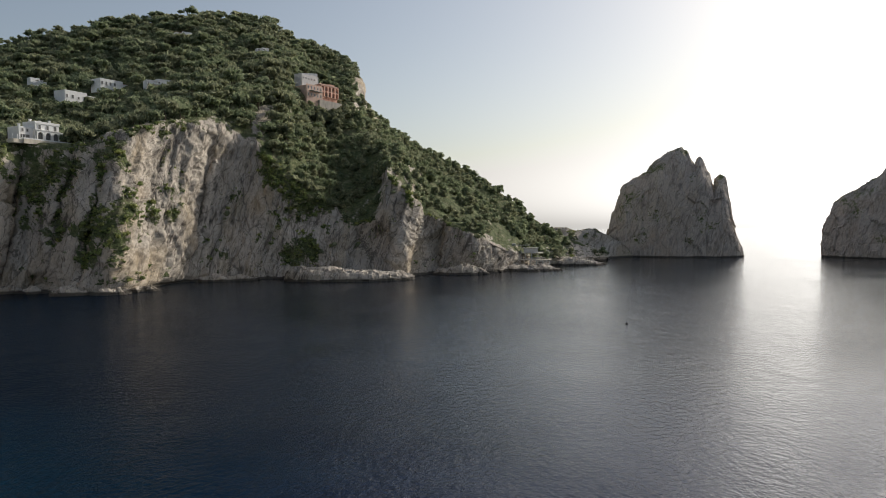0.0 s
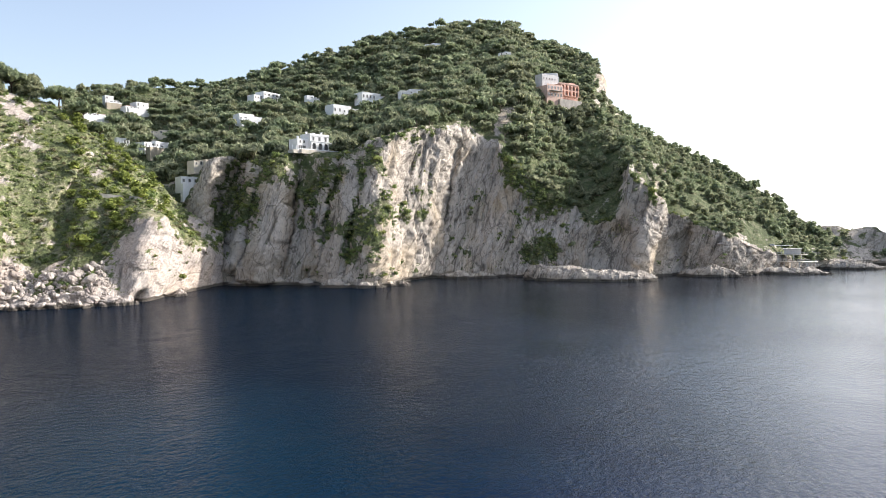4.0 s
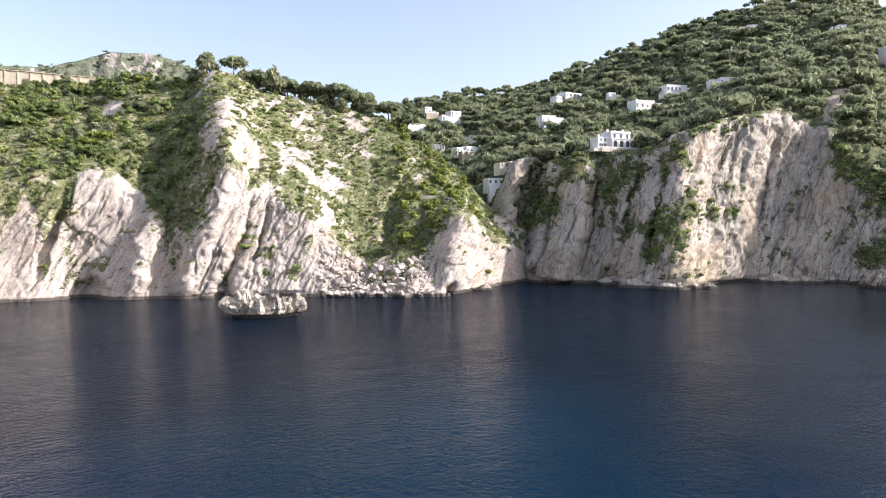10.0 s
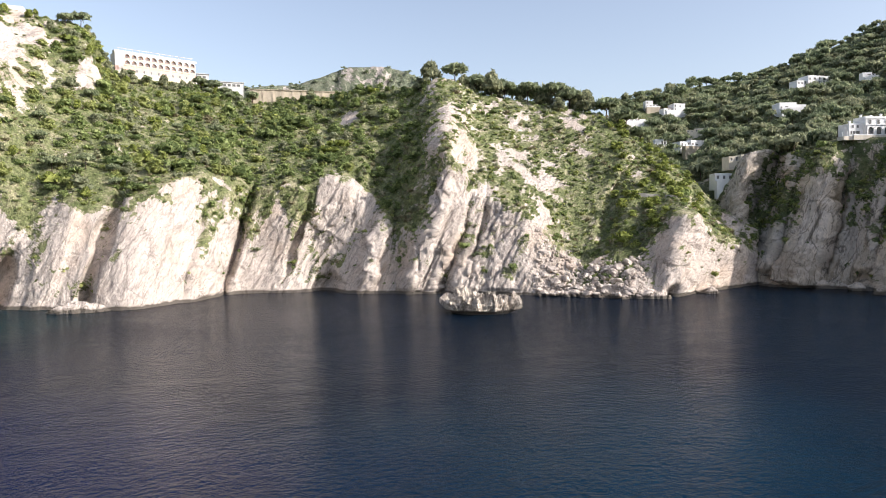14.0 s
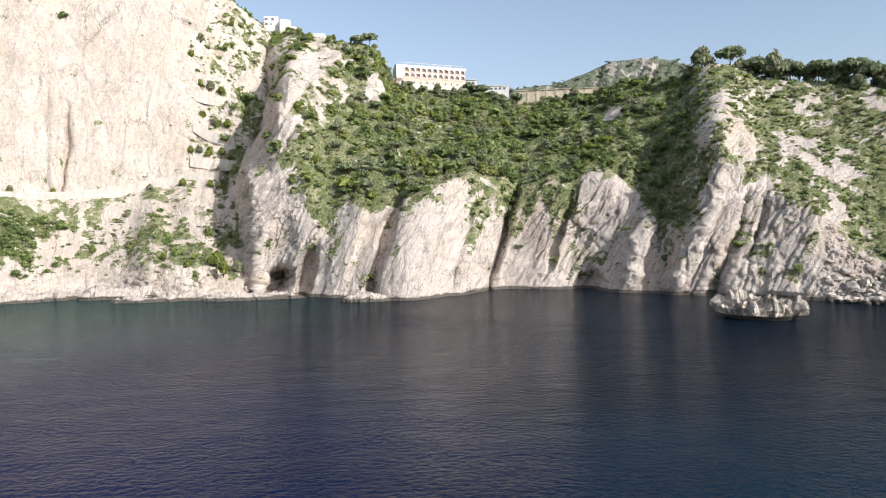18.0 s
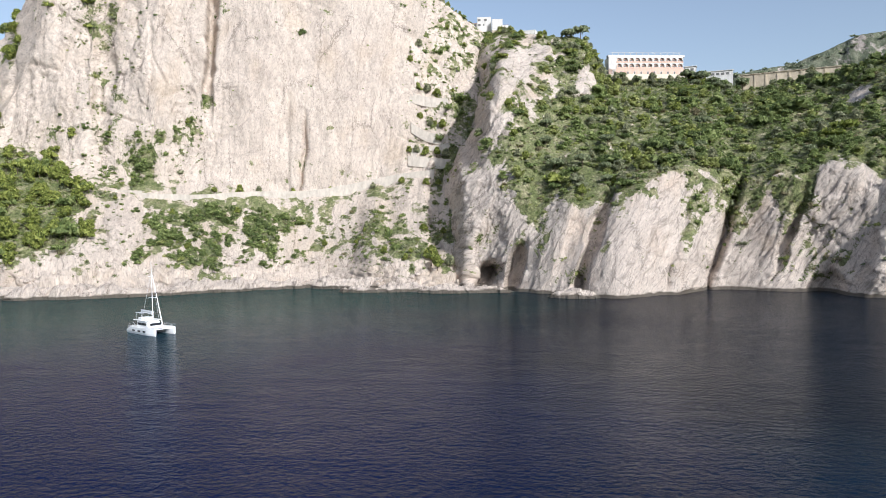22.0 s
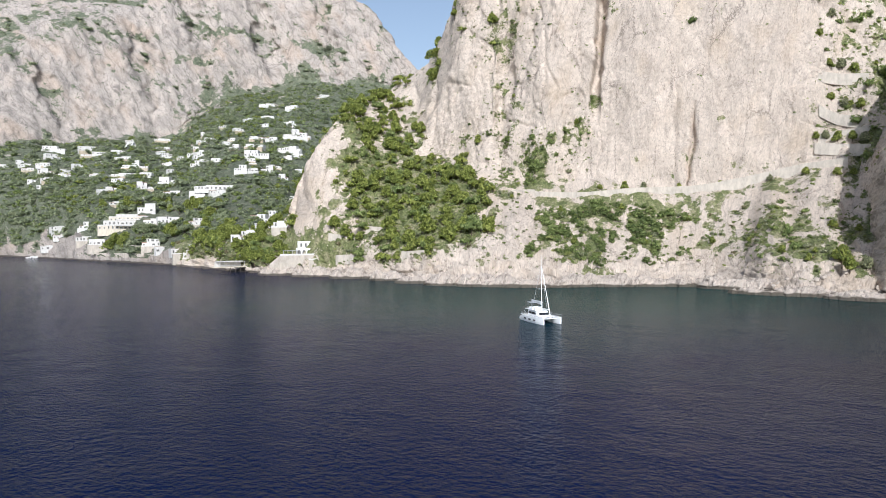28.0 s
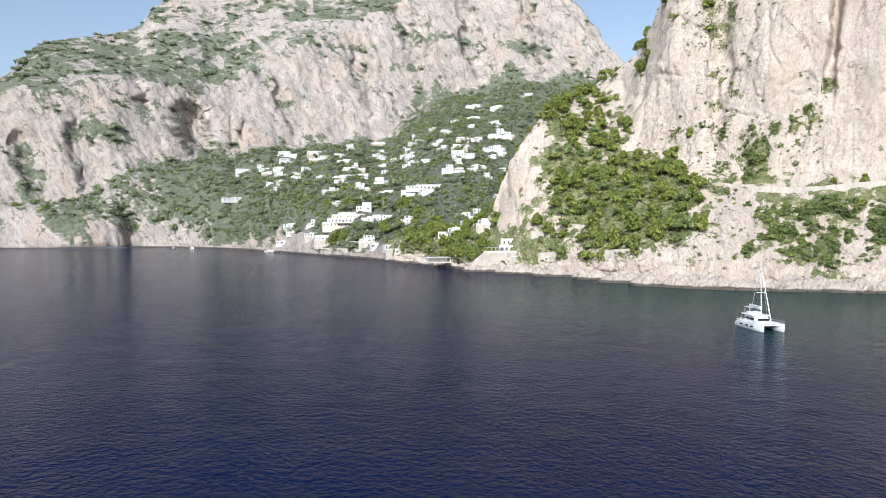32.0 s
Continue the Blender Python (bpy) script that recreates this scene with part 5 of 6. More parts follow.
def window_meshes(w, h, frame=0.14):
    bm = boxes((-w / 2 - frame / 2, 0, 0, frame, 0.16, h), (w / 2 + frame / 2, 0, 0, frame, 0.16, h), (0, 0, h, w + 2 * frame, 0.16, frame), (0, -0.03, -frame, w + 2 * frame + 0.2, 0.26, frame))
    a = bpy.data.meshes.new("window")
    bm.to_mesh(a)
    a.materials.append(WHITEWASH)
    bm = boxes((0, 0.03, 0, w, 0.08, h))
    b = bpy.data.meshes.new("pane")
    bm.to_mesh(b)
    b.materials.append(SHADE)
    bm.free()
    return a, b


WINDOWS = [window_meshes(0.9, 1.3), window_meshes(1.1, 2.1), window_meshes(2.0, 1.5)]


def add_window(parent, kind, x, y, z, turn=0.0):
    a, b = WINDOWS[kind]
    w = shared("window", a, parent, (x, y, z), "", turn)
    shared("pane", b, w, (0, 0, 0))


def house(az, dist, width, height, label, rng, z=None, depth=None, wall=None, land_name="mountain", turn=None, name="house", low=3.5, wing=True):
    """A flat-roofed island house: cubic volumes, parapets, a terrace and shuttered windows towards the sea."""
    wall = wall or WHITEWASH
    depth = depth or min(width * 0.6, 11)
    if z is None:
        z = on_land(land_name, az, dist).z
    top = new(name)
    top.matrix_world = Matrix.Translation((*(way(az) * dist).xy, z)) @ pose(0, 0, 0, 0, 0, az + (rng.uniform(-22, 22) + (24 if az < 60 else 0) if turn is None else turn))
    tagged(top, label, "house", "island houses")
    storeys = max(1, round(height / 3.3))
    main = width * (rng.uniform(0.55, 0.75) if wing else 1.0)
    side = rng.choice((-1, 1))
    mx = -side * (width - main) / 2
    part("wall", boxes((mx, 0, -low, main, depth, height + low)), wall, top)
    part("parapet", boxes((mx, -depth / 2 + 0.12, height, main + 0.2, 0.3, 0.55), (mx, depth / 2 - 0.12, height, main + 0.2, 0.3, 0.55),
                          (mx - main / 2 + 0.1, 0, height, 0.3, depth, 0.55), (mx + main / 2 - 0.1, 0, height, 0.3, depth, 0.55)), wall, top)
    part("roof", boxes((mx, 0, height + 0.004, main - 0.5, depth - 0.5, 0.12)), TUFF if rng.random() < 0.4 else wall, top)
    if wing:
        w2 = width - main
        h2 = max(2.8, height - 3.3) if storeys > 1 else height * 0.82
        wx = side * (width - w2) / 2
        part("wing", boxes((wx, 0.6, -low, w2 + 0.6, depth * 0.8, h2 + low)), wall, top)
        part("roof", boxes((wx, 0.6, h2 + 0.004, w2 + 0.9, depth * 0.8 + 0.3, 0.22)), wall if rng.random() < 0.6 else TILE, top)
        for x in np.arange(wx - w2 / 2 + 1.2, wx + w2 / 2 - 0.6, 2.8):
            add_window(top, 1 if rng.random() < 0.5 else 0, x, 0.6 - depth * 0.4 - 0.06, 0.5)
    for s in range(storeys):
        for x in np.arange(mx - main / 2 + 1.4, mx + main / 2 - 0.9, rng.uniform(2.8, 4.4)):
            if rng.random() < 0.3:
                continue
            add_window(top, int(rng.choice((0, 1, 1, 2))), x, -depth / 2 - 0.06, 0.6 + 3.2 * s)
    if rng.random() < 0.6:
        part("terrace", boxes((0, -depth / 2 - 2.2, -low - 5, width * 1.05, 4.0, low + 4.9)), ROADSTONE if low == 3 else wall if rng.random() < 0.6 else TUFF, top)
        part("terrace_wall", boxes((0, -depth / 2 - 4.1, -0.1, width * 1.05, 0.25, 0.9)), wall, top)
    return top


def white_villa():
    """The villa on the cliff's edge."""
    top = new("white_villa")
    top.matrix_world = Matrix.Translation((*(way(30.0) * 393).xy, 70.0)) @ pose(0, 0, 0, 0, 0, 30.0 + 36)
    tagged(top, "white two-storey villa with arched loggia at the cliff edge", "villa")
    part("wall", boxes((1.5, 0, -6, 12.5, 9, 14.4)), BRIGHT, top)
    part("wing", boxes((-8.2, 1.2, -6, 7.2, 8, 12.2)), BRIGHT, top, "lower white wing")
    part("wing", boxes((9.6, 1.5, -6, 4.0, 7.5, 11.6)), BRIGHT, top)
    part("cornice", boxes((1.5, 0, 8.2, 13.1, 9.6, 0.35)), BRIGHT, top)
    part("parapet", boxes((1.5, -4.5, 8.55, 13.0, 0.35, 0.8), (-4.6, 0, 8.55, 0.35, 9, 0.8), (7.7, 0, 8.55, 0.35, 9, 0.8)), BRIGHT, top)
    for x, h in ((-3.4, 1.7), (1.6, 1.5), (6.8, 2.2), (-9, 1.2)):
        part("chimney", boxes((x, 1.0, 6.0 if x < -5 else 8.4, 0.9, 0.9, h + 0.4), (x, 1.0, (6.0 if x < -5 else 8.4) + h + 0.4, 1.2, 1.2, 0.25)), BRIGHT, top)
    bay = arch_mesh("arch_bay", 4.0, 5.0, 2.8, 4.2, 0.7, BRIGHT)
    for x in (-2.5, 1.6, 5.6):
        shared("arch_bay", bay, top, (x, -5.3, 0))
    part("arched_glass", boxes((1.5, -4.54, 0, 12.0, 0.06, 4.3)), SHADE, top, "dark glazing behind the arches")
    part("loggia_roof", boxes((1.5, -5.0, 5.0, 12.4, 1.2, 0.3)), BRIGHT, top)
    for x in (-2.6, 1.5, 5.6):
        add_window(top, 1, x, -4.62, 5.6)
    for x in (-10, -7.6):
        add_window(top, 2, x, -2.88, 1.0)
        add_window(top, 0, x, -2.88, 4.0)
    add_window(top, 1, 9.6, -2.33, 1.0)
    part("terrace", boxes((-1, -7, -2.4, 25, 3.6, 2.1), (-15, -5.5, -2.4, 6, 5, 1.8)), CREAM, top, "cream retaining wall of the terrace")
    part("terrace_wall", boxes((-1, -8.7, -0.3, 25, 0.3, 0.6)), BRIGHT, top)
    for x in (-18, -15.5, -13):
        part("pergola_post", rod(bmesh.new(), (x, -7, -1.0), (x, -7, 1.8), 0.14), BRIGHT, top)
    return top


def pink_hotel():
    top = new("pink_hotel")
    top.matrix_world = Matrix.Translation((*(way(10.0) * 548).xy, 125.5)) @ pose(0, 0, 0, 0, 0, 10.0 + 46)
    tagged(top, "salmon pink hotel with arcades on the wooded hill", "hotel")
    part("wall", boxes((8, 2, -13, 20, 11, 24.5)), PINK, top)
    part("wing", boxes((-9.5, 0, -13, 17, 12, 21.6)), SALMON, top, "paler salmon wing with an awning")
    part("tower", boxes((14.5, 3, 11.5, 6.5, 8, 2.6)), PINK, top)
    part("upper_storey", boxes((-4.0, 8.5, 9, 17, 8, 10.5)), WHITEWASH, top, "white upper storey behind the pink wings")
    part("cornice", boxes((8, 2, 11.5, 20.5, 11.5, 0.4)), SALMON, top)
    part("parapet", boxes((-9.5, -5.8, 8.6, 17.2, 0.3, 0.9), (8, -3.4, 11.9, 20.4, 0.3, 0.8)), SALMON, top)
    bay = arch_mesh("arch_bay", 3.9, 4.2, 2.6, 3.6, 1.6, PINK)
    for s in range(2):
        for x in np.arange(0.2, 17, 3.95):
            shared("arch_bay", bay, top, (x, -5.1, 3.0 + 4.2 * s))
    part("arcade_floor", boxes((8, -4.4, 2.7, 20, 2.0, 0.3)), SALMON, top)
    part("arcade_roof", boxes((8, -4.4, 11.3, 20, 2.0, 0.4)), SALMON, top)
    part("arcade_back", boxes((8, -3.56, 3.0, 18.5, 0.06, 8.0)), SHADE, top, "shaded glazing behind the arcade")
    part("lower_terrace", boxes((6, -6.6, -14, 24, 3, 13.0)), ROADSTONE, top, "stone retaining wall below the arcades")
    part("awning", boxes((-9.5, -7.2, 4.6, 12, 2.6, 0.15)), CANVAS, top, "blue-grey awning")
    for x in np.arange(-16.2, -2, 3.3):
        add_window(top, 1, x, -6.06, 0.8)
        add_window(top, 1, x, -6.06, 6.0)
    for x in np.arange(-11, 4, 3.0):
        add_window(top, 0, x, 4.44, 15.6)
    return top


def cliff_hotel():
    """The long hotel on the skyline: rows of arched balconies."""
    top = new("long_hotel")
    l, r = way(86.5) * 488, way(80.8) * 505
    mid = (l + r) / 2
    right = (r - l).normalized()
    top.matrix_world = Matrix.Translation((mid.x, mid.y, 126.5)) @ pose(0, 0, 0, 0, 0, math.degrees(math.atan2(right.y, right.x)))
    tagged(top, "long white hotel with rows of arched pink balconies", "hotel")
    W = (r - l).length
    bays = 11
    step = (W - 6) / bays
    part("wall", boxes((0, 5.2, -10, W, 7, 24.5)), WHITEWASH, top)
    part("end_wall", boxes((-W / 2 + 2.6, 0.7, -10, 5.2, 2.6, 24.5)), WHITEWASH, top)
    part("parapet", boxes((0, 1.6, 14.5, W + 0.6, 4.0, 1.4), (-2, 5, 15.9, W * 0.8, 4.5, 0.5)), WHITEWASH, top)
    bay = arch_mesh("balcony_bay", step, 3.9, step * 0.78, 3.4, 1.3, WHITEWASH)
    rail = bpy.data.meshes.new("balustrade")
    bm = boxes((0, -0.2, 0, step * 0.96, 0.16, 1.0), (0, 0.8, -0.12, step, 2.2, 0.2))
    bm.to_mesh(rail)
    bm.free()
    rail.materials.append(SALMON)
    back = bpy.data.meshes.new("balcony_door")
    bm = boxes((0, 0, 0, step * 0.36, 0.08, 2.2))
    bm.to_mesh(back)
    bm.free()
    back.materials.append(SHADE)
    skin = bpy.data.meshes.new("balcony_wall")
    bm = boxes((0, 0, 0, step * 0.98, 0.1, 3.8))
    bm.to_mesh(skin)
    bm.free()
    skin.materials.append(SALMON)
    for s in range(2, 4):
        for n in range(bays):
            x = -W / 2 + 5.3 + step * (n + 0.5)
            z = -1.1 + 3.9 * s
            b = shared("balcony", bay, top, (x, -0.6, z))
            shared("balustrade", rail, b, (0, 0.2, 0.0))
            shared("balcony_wall", skin, b, (0, 1.32, 0.0))
            shared("balcony_door", back, b, (0, 1.24, 0.05))
    for x in np.arange(-W / 2 + 3, W / 2, 4.2):
        part("roof_post", rod(bmesh.new(), (x, 1, 15.8), (x, 1, 17.6), 0.12), CREAM, top)
    part("roof_beam", boxes((0, 1, 17.6, W - 4, 0.2, 0.2)), CREAM, top)
    part("plinth", boxes((0, 0.2, -10, W, 1.6, 16.5)), SALMON, top, "salmon base storey under the balconies")
    part("terrace_wall", boxes((0, -3.0, -10, W + 4, 0.6, 12.4), (0, -1.7, 1.9, W + 3.6, 2.2, 0.3)), CREAM, top, "cream terrace wall before the base storey")
    for x in np.arange(-W / 2 + 4, W / 2 - 2, 4.6):
        add_window(top, 1, float(x), -0.68, 2.6)
    return top


def low_wing(az0, az1, dist, z, h, label, mat, name="annex", windows=True):
    l, r = way(az0) * dist, way(az1) * dist
    mid, w = (l + r) / 2, (r - l).length
    d = (r - l).normalized()
    top = new(name)
    top.matrix_world = Matrix.Translation((mid.x, mid.y, z)) @ pose(0, 0, 0, 0, 0, math.degrees(math.atan2(d.y, d.x)))
    tagged(top, label, name.replace("_", " "))
    part("wall", boxes((0, 3, -9, w, 6, h + 9)), mat, top)
    part("roof", boxes((0, 2.8, h + 0.004, w + 0.7, 7, 0.35)), mat, top)
    if windows:
        for x in np.arange(-w / 2 + 1.6, w / 2 - 1, 3.0):
            add_window(top, 2, x, -0.06, h - 2.6)
    else:
        for x in np.arange(-w / 2 + 2, w / 2 - 1, 6.5):
            part("pier", boxes((x, -0.2, -9, 0.9, 0.5, h + 8.6)), mat, top)
    return top


rng = np.random.default_rng(12)
white_villa()
pink_hotel()
cliff_hotel()
low_wing(80.75, 79.9, 487, 125.5, 5.0, "small white annex beside the long hotel", WHITEWASH)
low_wing(79.6, 77.3, 492, 123.5, 3.6, "low white hotel wing with a row of windows", WHITEWASH)
low_wing(76.8, 69.6, 482, 116.5, 4.6, "old cream stone terrace wall with piers", TUFF, "terrace_building", False)
for az, d, w in UPPER_TOWN + HIGH_TOWN:
    house(az, d, w * 0.85, float(rng.choice((3.2, 3.4, 3.6, 6.2))), "white flat-roofed house among trees on the far slope", rng)
for az, d, w, h in SHORE_TOWN:
    house(az, d, w, h, "white seaside house with a terrace above the shore", rng, low=3, wall=ROADSTONE if d < 450 else None, land_name="mountain" if az > 147.5 else "great_wall")
for n, (az, d, w, h) in enumerate(EAST_HOUSES):
    house(az, d, w * 1.1, max(3.0, 0.7 * h), "white villa among umbrella pines on the hill", rng, land_name="hill_east", z=on_land("hill_east", az, d).z + 1.0, wall=CREAM if n in (2, 3, 13) else BRIGHT, wing=True, low=4.5)
for az, d, z, w, h in ((96.7, 490, 165, 15, 6), (95.1, 484, 160, 11, 8), (93.0, 474, 154, 14, 2.6), (98.6, 508, 172, 12, 4)):
    house(az, d, w, h, "white house on the rocky skyline above the cliff", rng, z=z, wing=w > 10)


def shore_villa():
    """The stepped villa on masonry terraces below the pinnacle."""
    p = on_height("great_wall", 141.7, 9.0)
    top = new("shore_villa")
    top.matrix_world = Matrix.Translation((p.x, p.y, 9.0)) @ pose(0, 0, 0, 0, 0, 141.7 + 4)
    tagged(top, "cream seaside villa with an arcade on masonry terraces", "villa")
    part("terrace", boxes((0, 4, -6, 34, 10, 8.2), bevel=0.15), ROADSTONE, top, "high masonry retaining wall")
    part("terrace", boxes((9, 1, -6, 20, 9, 5.4), bevel=0.15), ROADSTONE, top)
    part("terrace_wall", boxes((0, -0.8, 2.2, 34, 0.3, 0.9)), WHITEWASH, top)
    part("terrace_wall", boxes((9, -3.3, -0.6, 20, 0.3, 0.9)), WHITEWASH, top)
    part("wall", boxes((1, 6.5, 2.2, 17, 6, 4.0)), BRIGHT, top)
    bay = arch_mesh("arch_bay", 2.8, 3.6, 1.9, 2.9, 0.5, BRIGHT)
    for k in range(6):
        shared("arch_bay", bay, top, (-6 + 2.8 * k, 2.4, 2.2))
    part("arched_glass", boxes((1, 3.46, 2.2, 16.4, 0.06, 3.2)), SHADE, top, "shaded openings behind the arches")
    part("loggia_roof", boxes((1, 3.1, 5.8, 17.4, 1.8, 0.25)), BRIGHT, top)
    part("upper_storey", boxes((-2, 7.5, 6.2, 9, 5, 3.4)), BRIGHT, top)
    part("parapet", boxes((-2, 5.1, 9.6, 9.2, 0.3, 0.5), (-6.4, 7.5, 9.6, 0.3, 5, 0.5), (2.4, 7.5, 9.6, 0.3, 5, 0.5)), BRIGHT, top)
    for x in (-4.6, -2.0, 0.6):
        add_window(top, 1, x, 4.94, 6.8)
    part("side_wing", boxes((13, 7, 2.2, 6, 6, 3.0)), CREAM, top)
    add_window(top, 0, 12, 3.94, 2.9)
    add_window(top, 0, 14.4, 3.94, 2.9)
    for x in (-15, -12.5, -10, -7.5):
        part("pergola_post", rod(bmesh.new(), (x, 0.5, 2.2), (x, 0.5, 4.8), 0.13), WHITEWASH, top)
    part("pergola_roof", boxes((-11.2, 2.2, 4.8, 8.4, 4.2, 0.12)), CANVAS, top, "pale canvas awning")
    for k in range(12):      # the outer steps up to the terrace
        part("step", boxes((-17.2 - 0.5 * k, 1.5 + 0.5, -6, 0.5, 2.2, 8.0 - 0.42 * k)), ROADSTONE, top)


shore_villa()


def bastion(az, z, w, h):
    p = on_height("great_wall", az, z)
    top = new("bastion")
    top.matrix_world = Matrix.Translation((p.x, p.y, z - h)) @ pose(0, 0, 0, 0, 0, az)
    tagged(top, "pale masonry bastion carrying the cliff path", "wall")
    part("wall", boxes((0, 2.0, 0, w, 7.0, h), bevel=0.2), ROADSTONE, top)
    part("parapet", boxes((0, -1.2, h, w, 0.5, 1.1)), ROADSTONE, top)


bastion(124.3, 46.5, 15, 8)


# ---- the cliff path with its retaining walls ----
def cliff_path(stations, name, width=4.0, drop=4.0, inset=-0.8, land_name="great_wall", label="pale stone cliff path with retaining walls"):
    """A paved path cut along the cliff: paving, outer parapet and retaining wall, each swept along the stations (azimuth, height)."""
    az = np.arange(stations[0][0], stations[-1][0] + 0.01, 0.22)
    zs = smooth_through(*np.array(stations, float).T, az)
    d = np.array([on_height(land_name, a, z).xy.length for a, z in zip(az, zs)])
    pad = np.pad(d, 5, mode="edge")
    d = sum(pad[n:n + len(d)] for n in range(11)) / 11 + inset
    top = new(name)
    tagged(top, label, "path" if "path" in name else "wall", kind="structure")

    def swept(nm, section, mat):
        V, F = [], []
        for a, r, z in zip(az, d, zs):
            for s, h in section:
                q = way(a) * (r + s)
                V.append((q.x, q.y, z + h))
        k = len(section)
        for n in range(len(az) - 1):
            for j in range(k):
                F.append((n * k + j, n * k + (j + 1) % k, (n + 1) * k + (j + 1) % k, (n + 1) * k + j))
        last = (len(az) - 1) * k
        F += [(3, 2, 1, 0), (last, last + 1, last + 2, last + 3)]
        ob = new(nm, mesh_of(nm, V, F, mat))
        ob.parent = top
    swept("paving", [(0.4, -0.3), (width, -0.3), (width, 0.0), (0.4, 0.0)], ROADSTONE)
    swept("retaining_wall", [(-0.9, -drop), (1.2, -drop), (0.39, 0.95), (-0.1, 0.95)], ROADSTONE)


cliff_path([(100.6, 59), (103.5, 56.5), (107.4, 51), (111.3, 47), (115, 46.5), (119.5, 44.5), (123.6, 45.5)], "cliff_path", 4.0, 5.0, -2.4)
cliff_path([(99.2, 65), (101, 66), (102.9, 67.5)], "cliff_path", 4.0, 5.0, -1.1)
cliff_path([(99.2, 75), (101, 73), (102.7, 72)], "cliff_path", 4.0, 5.0, -1.1)
cliff_path([(99.4, 79), (101.2, 82), (102.6, 88)], "cliff_path", 4.0, 5.0, -1.1)
cliff_path([(99.4, 103), (101.4, 104), (102.8, 106)], "cliff_path", 4.0, 5.0, -1.1)

cliff_path([(42.8, 41.2), (44.5, 42), (46.6, 43.4)], "cliff_path", 1.8, 1.6, -0.6, "headland")
cliff_path([(148.4, 5.6), (150, 6.2), (152.5, 5.8), (155, 6.4), (157.5, 5.6)], "sea_wall", 7.0, 8.0, -2.4, "mountain", "long pale masonry sea wall with a terrace behind it")
cliff_path([(149.2, 12.5), (151.4, 12.0), (153.6, 12.8)], "terrace_wall", 6.0, 5.0, -1.4, "mountain", "pale retaining wall of the shore gardens")
cliff_path([(154.2, 12.0), (155.6, 12.6), (157.2, 12.0)], "terrace_wall", 6.0, 5.0, -1.4, "mountain", "pale retaining wall of the shore gardens")
for line in ([(143.4, 10.0), (144.6, 10.6), (145.8, 10.0)], [(137.0, 10.4), (138.4, 11.0), (139.8, 10.4)], [(138.0, 21.0), (139.2, 22.0), (140.2, 23.0)], [(131.4, 15.0), (133.0, 14.0), (134.4, 13.4)], [(135.6, 26.0), (136.4, 26.4), (137.2, 27.0)]):
    cliff_path(line, "terrace_wall", 5.0, 4.5, -1.4, "great_wall", "beige masonry terrace above the rocks")


# ---- the beach club and the bathing pier ----
def beach_club():
    top = new("beach_club")
    p = way(-6.8) * 452
    top.matrix_world = Matrix.Translation((p.x, p.y, 3.0)) @ pose(0, 0, 0, 0, 0, -6.8)
    tagged(top, "two-level white bathing platform with huts on the rocks", "beach club")
    for z, w, y in ((3.0, 34, 0), (7.0, 24, 5)):
        part("deck", boxes((0, y, z, w, 9, 0.35)), CREAM, top)
        part("railing", boxes((0, y - 4.4, z + 1.3, w, 0.12, 0.14), *[(x, y - 4.4, z + 0.35, 0.12, 0.12, 1.0) for x in np.arange(-w / 2, w / 2 + 0.1, 2.0)]), WHITEWASH, top)
        for x in np.arange(-w / 2 + 0.6, w / 2, 4.0):
            part("post", boxes((x, y - 4.0, z - 4.5, 0.4, 0.4, 4.5)), WHITEWASH, top)
    part("hut", boxes((4, 5, 7.35, 9, 5, 3.0), (4, 5, 10.35, 10, 6, 0.25)), WHITEWASH, top)
    part("canopy", boxes((-2, 4, 12.2, 12, 4, 0.2), (-7, 4, 12.4, 2.5, 4, 0.9)), WHITEWASH, top)
    for x in (-7, -2, 3):
        part("post", boxes((x, 4, 7.35, 0.2, 0.2, 4.85)), WHITEWASH, top)
    return top


def bathing_pier():
    top = new("bathing_pier")
    p = way(147.9) * 440
    top.matrix_world = Matrix.Translation((p.x, p.y, 0)) @ pose(0, 0, 0, 0, 0, 147.9 + 10)
    tagged(top, "white bathing pavilion on posts at the water's edge", "pier")
    part("deck", boxes((0, 4, 3.2, 20, 9, 0.4)), CREAM, top)
    part("roof", boxes((1, 5, 6.6, 17, 7, 0.3)), WHITEWASH, top)
    part("back_wall", boxes((1, 8, 3.6, 17, 0.3, 3.0)), WHITEWASH, top)
    for x in np.arange(-9, 9.1, 3.0):
        part("post", boxes((x, 0.2, -1.5, 0.35, 0.35, 4.7)), RUST, top, "dark post in the water")
        part("post", boxes((x, 1.6, 3.6, 0.25, 0.25, 3.0)), WHITEWASH, top)
    part("railing", boxes((0, 0, 4.5, 20, 0.1, 0.12), *[(x, 0, 3.6, 0.1, 0.1, 0.9) for x in np.arange(-10, 10.1, 2)]), WHITEWASH, top)
    return top


beach_club()
bathing_pier()


